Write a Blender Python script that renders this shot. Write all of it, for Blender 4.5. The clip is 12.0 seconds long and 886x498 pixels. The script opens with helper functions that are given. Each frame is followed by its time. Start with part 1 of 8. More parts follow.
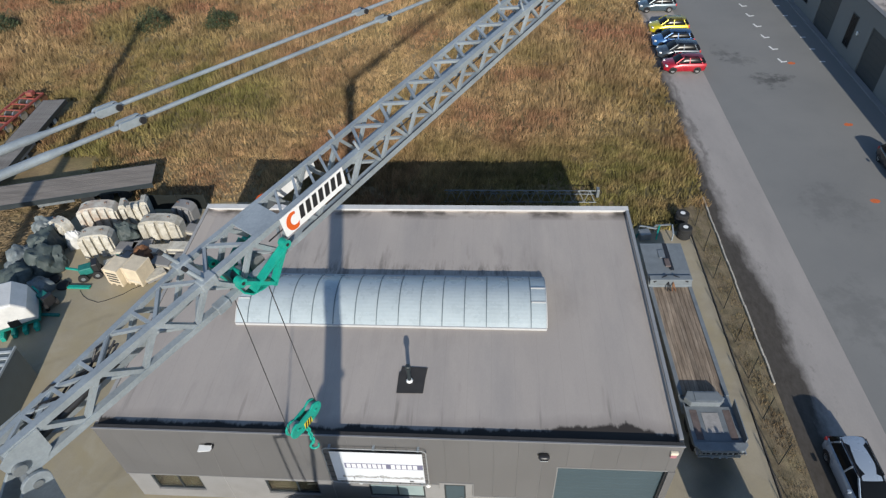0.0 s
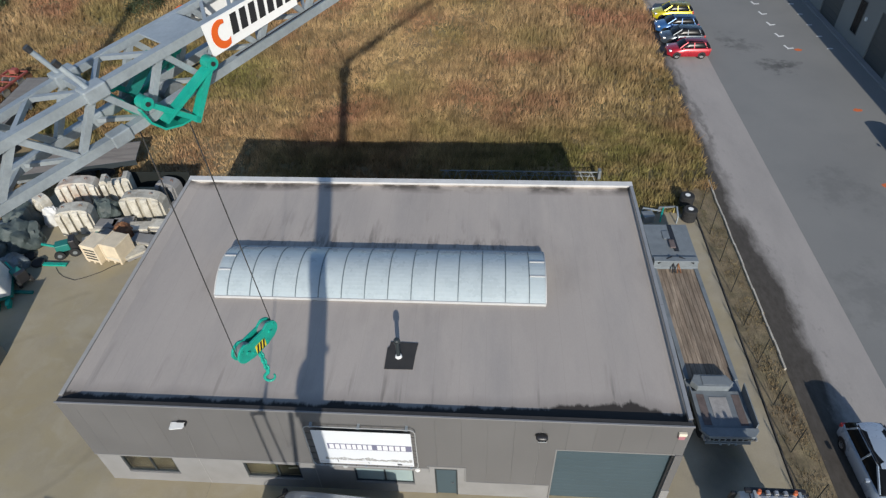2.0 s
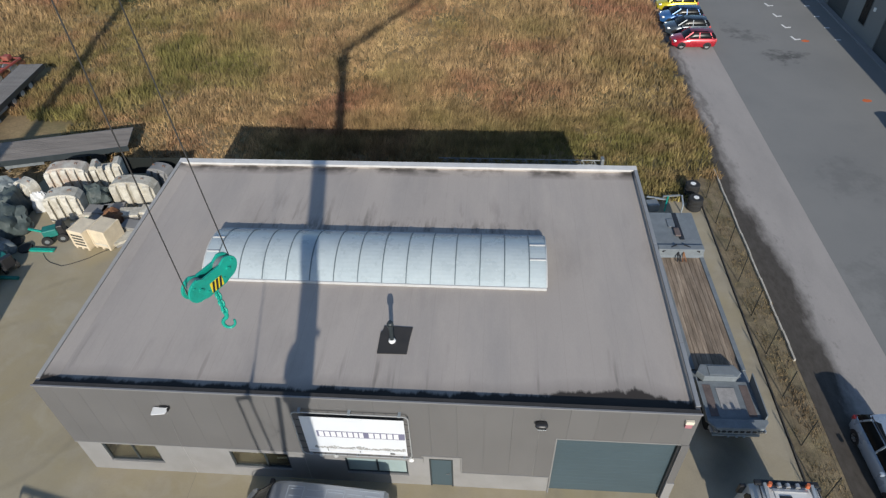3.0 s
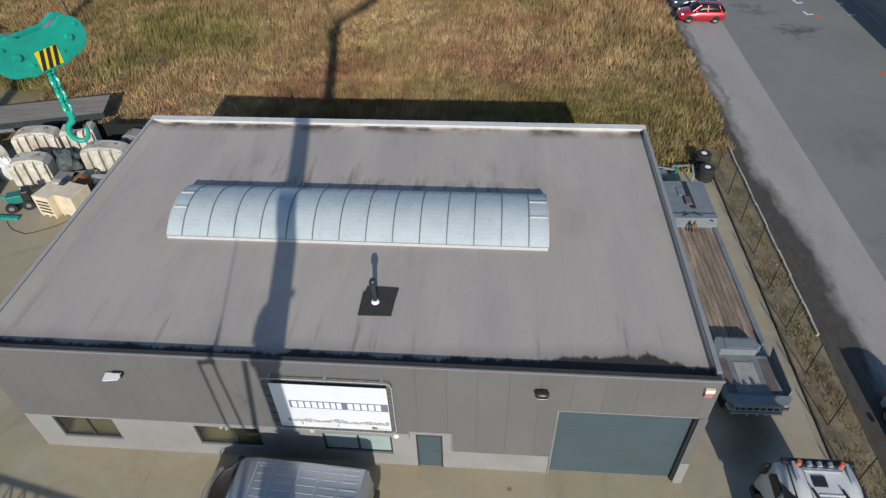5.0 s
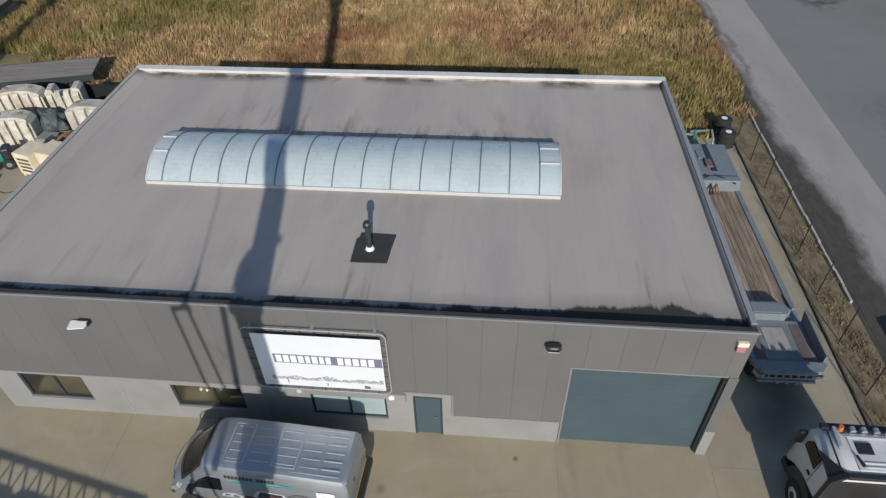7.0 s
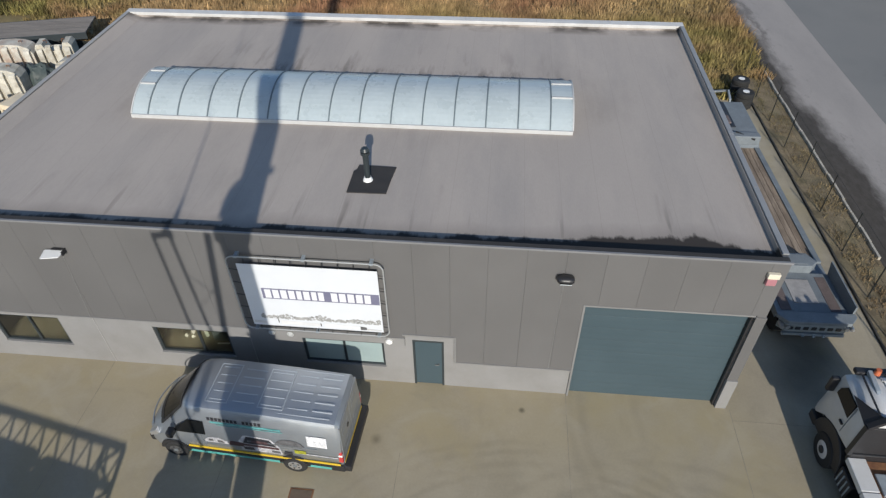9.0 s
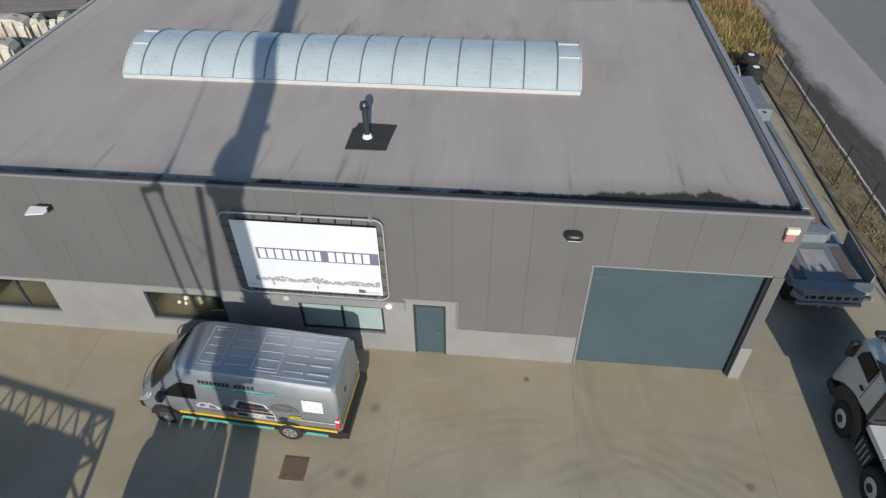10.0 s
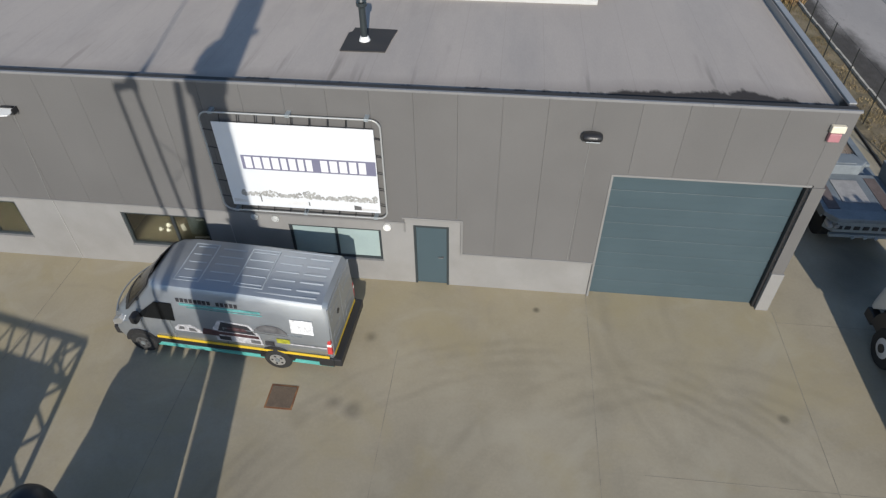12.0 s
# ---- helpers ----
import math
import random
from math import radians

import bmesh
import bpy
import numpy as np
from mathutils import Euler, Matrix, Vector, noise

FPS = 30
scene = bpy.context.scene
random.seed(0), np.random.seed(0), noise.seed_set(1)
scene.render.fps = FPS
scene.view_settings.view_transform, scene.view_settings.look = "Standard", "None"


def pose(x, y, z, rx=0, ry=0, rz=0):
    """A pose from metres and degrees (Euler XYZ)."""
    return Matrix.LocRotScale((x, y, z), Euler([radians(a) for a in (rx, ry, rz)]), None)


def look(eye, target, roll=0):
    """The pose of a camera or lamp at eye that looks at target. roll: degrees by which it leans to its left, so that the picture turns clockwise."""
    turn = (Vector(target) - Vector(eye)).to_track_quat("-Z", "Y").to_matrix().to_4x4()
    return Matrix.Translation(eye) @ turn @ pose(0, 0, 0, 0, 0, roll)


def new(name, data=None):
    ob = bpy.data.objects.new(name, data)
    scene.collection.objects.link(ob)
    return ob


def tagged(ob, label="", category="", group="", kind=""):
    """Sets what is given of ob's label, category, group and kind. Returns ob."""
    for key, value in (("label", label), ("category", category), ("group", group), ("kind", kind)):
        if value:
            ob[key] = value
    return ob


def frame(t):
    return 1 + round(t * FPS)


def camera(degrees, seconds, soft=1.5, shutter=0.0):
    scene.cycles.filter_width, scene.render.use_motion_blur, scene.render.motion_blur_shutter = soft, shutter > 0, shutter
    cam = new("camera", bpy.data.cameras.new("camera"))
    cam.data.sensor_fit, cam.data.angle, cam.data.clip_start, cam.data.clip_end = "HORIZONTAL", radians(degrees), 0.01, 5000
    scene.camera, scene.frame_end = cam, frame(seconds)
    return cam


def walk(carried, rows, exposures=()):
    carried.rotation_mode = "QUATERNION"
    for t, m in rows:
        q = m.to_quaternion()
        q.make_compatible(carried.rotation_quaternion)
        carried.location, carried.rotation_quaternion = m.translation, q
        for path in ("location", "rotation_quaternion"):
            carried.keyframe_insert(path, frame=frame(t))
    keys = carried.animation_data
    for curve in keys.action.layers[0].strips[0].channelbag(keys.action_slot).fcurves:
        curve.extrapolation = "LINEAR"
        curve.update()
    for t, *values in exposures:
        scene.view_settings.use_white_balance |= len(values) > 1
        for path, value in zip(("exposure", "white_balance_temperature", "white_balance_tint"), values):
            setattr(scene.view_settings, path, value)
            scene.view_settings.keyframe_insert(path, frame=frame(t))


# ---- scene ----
cam = camera(70.143, 12.0, soft=1.3)
# seconds, eye x y z, turn x y z in degrees
ROWS = [
    (0.0, -7.166, -12.855, 28.028, 46.989, 2.391, 3.438),
    (0.5, -7.121, -12.650, 27.222, 47.180, 2.249, 3.496),
    (1.0, -7.111, -12.493, 26.667, 47.270, 2.085, 3.566),
    (1.5, -7.095, -12.584, 26.211, 47.264, 1.933, 3.600),
    (2.0, -7.095, -12.596, 25.713, 47.438, 1.758, 3.682),
    (2.5, -7.012, -12.514, 25.052, 47.627, 1.717, 3.819),
    (3.0, -6.959, -12.382, 24.340, 47.690, 1.560, 4.009),
    (5.0, -6.768, -11.713, 21.336, 47.974, 1.200, 4.201),
    (5.5, -6.765, -11.619, 20.663, 48.100, 1.098, 4.343),
    (6.0, -6.743, -11.500, 20.003, 48.134, 1.093, 4.621),
    (6.5, -6.735, -11.455, 19.311, 48.165, 1.029, 4.905),
    (7.0, -6.748, -11.445, 18.642, 48.110, 1.010, 4.931),
    (9.0, -6.766, -11.738, 16.239, 48.234, 0.695, 5.550),
    (9.5, -6.749, -11.867, 15.588, 48.288, 0.685, 5.707),
    (10.0, -6.778, -11.941, 14.930, 48.302, 0.613, 5.807),
    (10.5, -6.850, -12.006, 14.270, 48.143, 0.450, 5.836),
    (11.0, -6.853, -12.136, 13.639, 48.150, 0.424, 5.945),
    (11.5, -6.883, -12.217, 13.046, 47.947, 0.321, 5.946),
    (12.0, -6.820, -12.168, 12.460, 47.739, 0.384, 6.196),
]
walk(cam, [(t, pose(*p)) for t, *p in ROWS], exposures=[(0.0, 0.03), (0.6, -0.02), (3.0, -0.02), (5.0, -0.07), (7.0, -0.10), (9.0, -0.06), (11.0, -0.06), (12.0, -0.01)])

# ---- daylight: low autumn sun from the south, clear sky ----
SUN_EL, SUN_AZ = 24.3, 170.4          # elevation; bearing clockwise from +y
sky_world = bpy.data.worlds.new("sky")
scene.world = sky_world
sky_world.use_nodes = True
wn = sky_world.node_tree
sky = wn.nodes.new("ShaderNodeTexSky")
sky.sky_type, sky.sun_disc = "NISHITA", False
sky.sun_elevation, sky.sun_rotation = radians(SUN_EL), radians(SUN_AZ)
sky.air_density, sky.dust_density, sky.ozone_density = 1.0, 0.5, 3.0
wn.links.new(sky.outputs[0], wn.nodes["Background"].inputs[0])
wn.nodes["Background"].inputs[1].default_value = 0.138
sun = new("sun", bpy.data.lights.new("sun", "SUN"))
sun.data.energy, sun.data.angle, sun.data.color = 4.7, radians(0.6), (1.0, 0.945, 0.855)
az, el = radians(SUN_AZ), radians(SUN_EL)
sun.matrix_world = look((0, 0, 60), Vector((0, 0, 60)) - Vector((math.sin(az) * math.cos(el), math.cos(az) * math.cos(el), math.sin(el))))


# ---- materials ----
def mat(name, base, rough=0.6, metal=0.0, tone=0.12, scale=1.0, grain=40.0, bump=0.15, stain=None, stain_amt=0.0,
        stain_scale=0.5, coat=0.0, spec=0.5, stretch=(1, 1, 1), each=0.0, world=True):
    """A surface with tone varied at a large and a fine scale, a stain of its own colour, and fine relief."""
    m = bpy.data.materials.new(name)
    m.use_nodes = True
    nt = m.node_tree
    N, L = nt.nodes, nt.links
    b = N["Principled BSDF"]
    b.inputs["Roughness"].default_value, b.inputs["Metallic"].default_value = rough, metal
    b.inputs["Specular IOR Level"].default_value = spec
    b.inputs["Coat Weight"].default_value = coat
    if world:
        tc = N.new("ShaderNodeNewGeometry").outputs["Position"]
    else:
        tc = N.new("ShaderNodeTexCoord").outputs["Object"]
    mp = N.new("ShaderNodeMapping")
    mp.inputs["Scale"].default_value = stretch
    L.new(tc, mp.inputs["Vector"])
    co = mp.outputs[0]

    def noise_tex(s, detail=5, ro=0.6):
        n = N.new("ShaderNodeTexNoise")
        n.inputs["Scale"].default_value, n.inputs["Detail"].default_value, n.inputs["Roughness"].default_value = s, detail, ro
        L.new(co, n.inputs["Vector"])
        return n.outputs["Fac"]

    def mix(kind, fac, a, c):
        x = N.new("ShaderNodeMix")
        x.data_type, x.blend_type = "RGBA", kind
        for sock, v in ((x.inputs[0], fac), (x.inputs[6], a), (x.inputs[7], c)):
            if isinstance(v, (int, float)):
                sock.default_value = v
            elif isinstance(v, tuple):
                sock.default_value = (*v, 1)
            else:
                L.new(v, sock)
        return x.outputs[2]

    def ramp(src, a, c, lo, hi):
        r = N.new("ShaderNodeMapRange")
        r.inputs["From Min"].default_value, r.inputs["From Max"].default_value = a, c
        r.inputs["To Min"].default_value, r.inputs["To Max"].default_value = lo, hi
        L.new(src, r.inputs["Value"])
        return r.outputs[0]

    big, fine = noise_tex(scale, 6), noise_tex(grain, 3)
    v = N.new("ShaderNodeMath")
    v.operation = "MULTIPLY"
    L.new(ramp(big, 0.3, 0.7, 1 - tone, 1 + tone), v.inputs[0])
    L.new(ramp(fine, 0.25, 0.75, 1 - tone * 0.6, 1 + tone * 0.6), v.inputs[1])
    val = v.outputs[0]
    if each:
        oi = N.new("ShaderNodeObjectInfo")
        w = N.new("ShaderNodeMath")
        w.operation = "MULTIPLY"
        L.new(val, w.inputs[0])
        L.new(ramp(oi.outputs["Random"], 0, 1, 1 - each, 1 + each), w.inputs[1])
        val = w.outputs[0]
    col = base
    if stain:
        col = mix("MIX", ramp(noise_tex(stain_scale, 8, 0.7), 0.45, 0.7, 0.0, stain_amt), base, stain)
    cc = N.new("ShaderNodeVectorMath")
    cc.operation = "SCALE"
    if isinstance(col, tuple):
        cc.inputs[0].default_value = col
    else:
        L.new(col, cc.inputs[0])
    L.new(val, cc.inputs["Scale"])
    L.new(cc.outputs[0], b.inputs["Base Color"])
    L.new(ramp(big, 0.3, 0.7, max(rough - 0.08, 0.02), min(rough + 0.08, 1)), b.inputs["Roughness"])
    if bump:
        bp = N.new("ShaderNodeBump")
        bp.inputs["Strength"].default_value, bp.inputs["Distance"].default_value = bump, 0.02
        L.new(fine, bp.inputs["Height"])
        L.new(bp.outputs[0], b.inputs["Normal"])
    return m


def glass(name, tint=(0.8, 0.9, 0.9), rough=0.02, clear=0.85):
    m = mat(name, tint, rough=rough, tone=0.02, bump=0)
    m.node_tree.nodes["Principled BSDF"].inputs["Transmission Weight"].default_value = clear
    return m


M_CLAD = mat("taupe_panel", (0.117, 0.1145, 0.1135), 0.55, tone=0.05, scale=0.5, grain=25, bump=0.04, each=0.03)
M_PLINTH = mat("pale_concrete_panel", (0.225, 0.222, 0.218), 0.85, tone=0.07, scale=0.8, grain=60, bump=0.15, stain=(0.185, 0.178, 0.168), stain_amt=0.6)
M_CAP = mat("aluminium_coping", (0.14, 0.137, 0.135), 0.5, 0.0, tone=0.06, bump=0.02)
M_CAPW = mat("white_coping", (0.55, 0.545, 0.53), 0.5, tone=0.08, scale=1.5, bump=0.03, stain=(0.35, 0.33, 0.3), stain_amt=0.4)
M_MEMB = mat("dark_membrane", (0.032, 0.030, 0.029), 0.85, tone=0.2, scale=3, grain=30)
M_SLATE = mat("slate_blue_paint", (0.05, 0.077, 0.092), 0.42, tone=0.05, scale=0.7, bump=0.03)
M_FRAME = mat("grey_window_frame", (0.028, 0.036, 0.04), 0.45, tone=0.08, bump=0.02)
M_FRAMEW = mat("pale_frame", (0.19, 0.188, 0.185), 0.5, tone=0.06, bump=0.02)
M_PANE = glass("window_pane", (0.86, 0.86, 0.78), 0.01, 1.0)
M_PANEB = mat("window_pane_blind", (0.30, 0.38, 0.38), 0.12, tone=0.08, bump=0, spec=0.9)
M_BLACK = mat("black_plastic", (0.02, 0.02, 0.022), 0.45, tone=0.1)
M_WHITE = mat("white_plastic", (0.75, 0.75, 0.73), 0.4, tone=0.04, bump=0.02)
M_GALV = mat("galvanised_steel", (0.315, 0.355, 0.38), 0.5, 0.3, tone=0.16, scale=2.5, grain=30, bump=0.06, stain=(0.25, 0.285, 0.31), stain_amt=0.5, stain_scale=1.6)
M_GALVD = mat("dull_steel", (0.22, 0.24, 0.25), 0.55, 0.4, tone=0.15, scale=3, bump=0.06)
M_TEAL = mat("teal_paint", (0.008, 0.33, 0.25), 0.4, tone=0.1, scale=4, bump=0.04, stain=(0.02, 0.12, 0.10), stain_amt=0.4, stain_scale=6)
M_TEALD = mat("dark_teal_paint", (0.012, 0.16, 0.135), 0.5, tone=0.15, scale=3)
M_YEL = mat("yellow_paint", (0.62, 0.42, 0.03), 0.45, tone=0.06)
M_RED = mat("red_plastic", (0.45, 0.045, 0.045), 0.35, tone=0.06, bump=0.02)
M_RUBBER = mat("tyre_rubber", (0.018, 0.018, 0.018), 0.85, tone=0.2, scale=5)
M_RIM = mat("wheel_rim", (0.5, 0.5, 0.5), 0.35, 0.7, tone=0.08, bump=0.02)
M_STEELROPE = mat("steel_rope", (0.05, 0.05, 0.05), 0.6, 0.3, tone=0.2, grain=200)
M_RUST = mat("rusty_steel", (0.16, 0.07, 0.035), 0.85, tone=0.3, scale=4, stain=(0.3, 0.15, 0.06), stain_amt=0.7, stain_scale=3)
M_ORANGE = mat("orange_lens", (0.46, 0.12, 0.05), 0.3, tone=0.05)
M_CARGLASS = mat("car_glass", (0.008, 0.009, 0.010), 0.2, tone=0.05, bump=0, spec=0.16)


# ---- mesh helpers ----
def box(bm, x0, x1, y0, y1, z0, z1, bev=0.0, mtx=None):
    vs = [bm.verts.new((x, y, z)) for x in (x0, x1) for y in (y0, y1) for z in (z0, z1)]
    if mtx is not None:
        for v in vs:
            v.co = mtx @ v.co
    fs = [bm.faces.new([vs[i] for i in f]) for f in ((0, 1, 3, 2), (4, 6, 7, 5), (0, 4, 5, 1), (2, 3, 7, 6), (0, 2, 6, 4), (1, 5, 7, 3))]
    if bev:
        es = list({e for f in fs for e in f.edges})
        bmesh.ops.bevel(bm, geom=es, offset=bev, segments=2, affect="EDGES", profile=0.5)
    return bm


def rod(bm, p, q, r, seg=8, r2=None, cap=True):
    """A round bar from p to q."""
    p, q = Vector(p), Vector(q)
    d = q - p
    rot = d.to_track_quat("Z", "Y").to_matrix().to_4x4()
    bmesh.ops.create_cone(bm, cap_ends=cap, segments=seg, radius1=r, radius2=r if r2 is None else r2, depth=d.length,
                          matrix=Matrix.Translation((p + q) / 2) @ rot)
    return bm


def bar(bm, p, q, w, h, up=(0, 0, 1)):
    """A square bar from p to q, w across and h along up."""
    p, q = Vector(p), Vector(q)
    d = (q - p).normalized()
    s = d.cross(Vector(up)).normalized()
    u = s.cross(d)
    vs = [bm.verts.new(a + s * (w / 2 * i) + u * (h / 2 * j)) for a in (p, q) for i, j in ((-1, -1), (1, -1), (1, 1), (-1, 1))]
    for f in ((3, 2, 1, 0), (4, 5, 6, 7), (0, 1, 5, 4), (1, 2, 6, 5), (2, 3, 7, 6), (3, 0, 4, 7)):
        bm.faces.new([vs[i] for i in f])
    return bm


def prism(bm, outline, a0, a1, axis="x", bev=0.0):
    """An outline of (u, v) pairs drawn out along an axis; u, v are the two other axes in order."""
    def at(u, v, a):
        return {"x": (a, u, v), "y": (u, a, v), "z": (u, v, a)}[axis]
    lo = [bm.verts.new(at(u, v, a0)) for u, v in outline]
    hi = [bm.verts.new(at(u, v, a1)) for u, v in outline]
    n = len(outline)
    fs = [bm.faces.new(lo[::-1]), bm.faces.new(hi)] + [bm.faces.new((lo[i], lo[(i + 1) % n], hi[(i + 1) % n], hi[i])) for i in range(n)]
    bmesh.ops.recalc_face_normals(bm, faces=fs)
    if bev:
        es = list({e for f in fs[:2] for e in f.edges})
        bmesh.ops.bevel(bm, geom=es, offset=bev, segments=2, affect="EDGES", profile=0.5)
    return bm


def loft(bm, rings, close=True):
    """Skin between rings of equally many points."""
    rows = [[bm.verts.new(p) for p in r] for r in rings]
    n = len(rows[0])
    for a, c in zip(rows, rows[1:]):
        for i in range(n if close else n - 1):
            bm.faces.new((a[i], a[(i + 1) % n], c[(i + 1) % n], c[i]))
    if close:
        bm.faces.new(rows[0][::-1])
        bm.faces.new(rows[-1])
    bmesh.ops.recalc_face_normals(bm, faces=bm.faces[:])
    return bm


def link_bm(name, bm, material, smooth=False):
    me = bpy.data.meshes.new(name)
    bm.normal_update()
    bm.to_mesh(me)
    bm.free()
    if material:
        me.materials.append(material)
    if smooth:
        me.polygons.foreach_set("use_smooth", [True] * len(me.polygons))
        me.set_sharp_from_angle(angle=radians(38))
    return new(name, me)


def thing(name, at=(0, 0, 0), turn=0.0, label="", category="", group="", kind=""):
    ob = new(name)
    ob.empty_display_size = 0.2
    ob.matrix_basis = pose(*at, 0, 0, turn)
    return tagged(ob, label, category, group, kind)


def part(name, bm, material, parent, label="", smooth=False):
    """One mesh under a thing or under a part."""
    ob = link_bm(name, bm, material, smooth)
    ob.parent = parent
    return tagged(ob, label)


def solid(name, bm, material, label, category, kind="", group="", smooth=False):
    return tagged(link_bm(name, bm, material, smooth), label, category, group, kind)


B = bmesh.new


# ---- ground ----
M_GROUND = mat("dry_field_soil", (0.24, 0.17, 0.085), 0.95, tone=0.35, scale=0.35, grain=6, bump=0.6, stain=(0.12, 0.125, 0.04), stain_amt=0.9, stain_scale=0.12)
M_YARD = mat("yard_concrete", (0.326, 0.285, 0.209), 0.8, tone=0.09, scale=0.4, grain=14, bump=0.08, stain=(0.262, 0.23, 0.170), stain_amt=0.8, stain_scale=0.3)
M_ROAD = mat("asphalt", (0.196, 0.194, 0.184), 0.85, tone=0.06, scale=0.15, grain=25, bump=0.25, stain=(0.165, 0.166, 0.160), stain_amt=0.5, stain_scale=0.2)
M_APRON = mat("pale_road_edge", (0.318, 0.292, 0.270), 0.85, tone=0.07, scale=0.5, grain=20, bump=0.25, stain=(0.262, 0.245, 0.226), stain_amt=0.55, stain_scale=0.9, stretch=(1, 0.3, 1))
M_VERGE = mat("verge_soil", (0.19, 0.148, 0.09), 0.95, tone=0.4, scale=1.2, grain=12, bump=0.6, stain=(0.12, 0.115, 0.055), stain_amt=0.6, stain_scale=0.8)


def yard_marks(m):
    """Curved tyre sweeps and small oil spots in the concrete."""
    N, L = m.node_tree.nodes, m.node_tree.links
    b = N["Principled BSDF"]
    src = b.inputs["Base Color"].links[0].from_socket
    geo = N.new("ShaderNodeNewGeometry").outputs["Position"]

    def op(kind, a, c):
        n = N.new("ShaderNodeMath")
        n.operation = kind
        for s, v in zip(n.inputs, (a, c)):
            if isinstance(v, (int, float)):
                s.default_value = v
            else:
                L.new(v, s)
        return n.outputs[0]

    def rng(v, a, c, lo, hi):
        r = N.new("ShaderNodeMapRange")
        for k, x in (("From Min", a), ("From Max", c), ("To Min", lo), ("To Max", hi)):
            r.inputs[k].default_value = x
        L.new(v, r.inputs["Value"])
        return r.outputs[0]
    nz = N.new("ShaderNodeTexNoise")
    nz.inputs["Scale"].default_value, nz.inputs["Detail"].default_value = 0.7, 5
    L.new(geo, nz.inputs["Vector"])
    total = 1.0
    sweeps = [(-5.2, -9.72, r, 0.13, 0.10) for r in (8.0, 7.68, 7.28, 6.96)] + [(3.2, -0.3, r, 0.22, 0.085) for r in (5.45, 5.9, 7.1, 7.5)] + [(-2.0, -9.0, r, 0.16, 0.08) for r in (6.9, 6.3, 5.9)] + [(-27.0, 4.0, 7.5, 0.26, 0.12), (-29.5, 3.0, 5.0, 0.24, 0.12)]
    spots = [(-10.33, -4.05, 0.0, 0.3, 0.3), (-9.88, -4.21, 0.0, 0.3, 0.34), (-9.85, -2.04, 0.0, 0.2, 0.36), (-8.2, -6.6, 0.0, 3.2, 0.16), (-11.5, -6.0, 0.0, 2.2, 0.12), (-5.67, -0.68, 0.0, 0.12, 0.6), (-0.12, -3.45, 0.0, 0.14, 0.4), (-11.02, -4.6, 0.0, 0.3, 0.14), (-4.2, -3.65, 0.0, 0.7, 0.13), (3.5, 2.2, 0.0, 1.3, 0.5), (2.9, 1.2, 0.0, 1.1, 0.4), (3.6, 0.3, 0.0, 0.7, 0.3)]
    for cx, cy, r, wd, amt in sweeps + spots:
        d = N.new("ShaderNodeVectorMath")
        d.operation = "DISTANCE"
        d.inputs[1].default_value = (cx, cy, 0)
        L.new(geo, d.inputs[0])
        wob = op("ADD", d.outputs["Value"], op("MULTIPLY", op("SUBTRACT", nz.outputs["Fac"], 0.5), 0.45 if r else 0.4))
        band = rng(op("ABSOLUTE", op("SUBTRACT", wob, r), 0), wd * 0.25, wd, amt, 0.0)
        n3 = N.new("ShaderNodeTexNoise")
        n3.inputs["Scale"].default_value, n3.inputs["Detail"].default_value = 0.45, 3
        ofs = N.new("ShaderNodeVectorMath")
        ofs.operation = "ADD"
        ofs.inputs[1].default_value = (cx * 3.7, cy * 1.9, r)
        L.new(geo, ofs.inputs[0])
        L.new(ofs.outputs[0], n3.inputs["Vector"])
        keep = rng(n3.outputs["Fac"], 0.42, 0.6, 0.0, 1.0) if r else 1.0
        total = op("MULTIPLY", total, op("SUBTRACT", 1.0, op("MULTIPLY", band, keep)))
    # algae film along the foot of the workshop
    sep = N.new("ShaderNodeSeparateXYZ")
    L.new(geo, sep.inputs[0])
    film = op("MULTIPLY", rng(sep.outputs["Y"], -4.0, -0.6, 0.0, 0.45), rng(nz.outputs["Fac"], 0.36, 0.62, 0.3, 1.0))
    film = op("MULTIPLY", film, rng(sep.outputs["X"], 0.4, 1.6, 1.0, 0.0))
    mx = N.new("ShaderNodeMix")
    mx.data_type = "RGBA"
    L.new(film, mx.inputs[0])
    L.new(src, mx.inputs[6])
    mx.inputs[7].default_value = (0.322, 0.268, 0.148, 1)
    src = mx.outputs[2]
    # mustard algae film and pale scoured patches
    for scale, lo, hi, amt, tint in ((0.3, 0.48, 0.66, 0.6, (0.325, 0.27, 0.155)), (0.55, 0.52, 0.68, 0.5, (0.37, 0.332, 0.252)), (1.3, 0.56, 0.74, 0.3, (0.24, 0.21, 0.155))):
        n2 = N.new("ShaderNodeTexNoise")
        n2.inputs["Scale"].default_value, n2.inputs["Detail"].default_value, n2.inputs["Roughness"].default_value, n2.inputs["Distortion"].default_value = scale, 7, 0.62, 0.8
        L.new(geo, n2.inputs["Vector"])
        mx = N.new("ShaderNodeMix")
        mx.data_type = "RGBA"
        L.new(rng(n2.outputs["Fac"], lo, hi, 0.0, amt), mx.inputs[0])
        L.new(src, mx.inputs[6])
        mx.inputs[7].default_value = (*tint, 1)
        src = mx.outputs[2]
    sc = N.new("ShaderNodeVectorMath")
    sc.operation = "SCALE"
    L.new(src, sc.inputs[0])
    L.new(total, sc.inputs["Scale"])
    L.new(sc.outputs[0], b.inputs["Base Color"])


yard_marks(M_YARD)


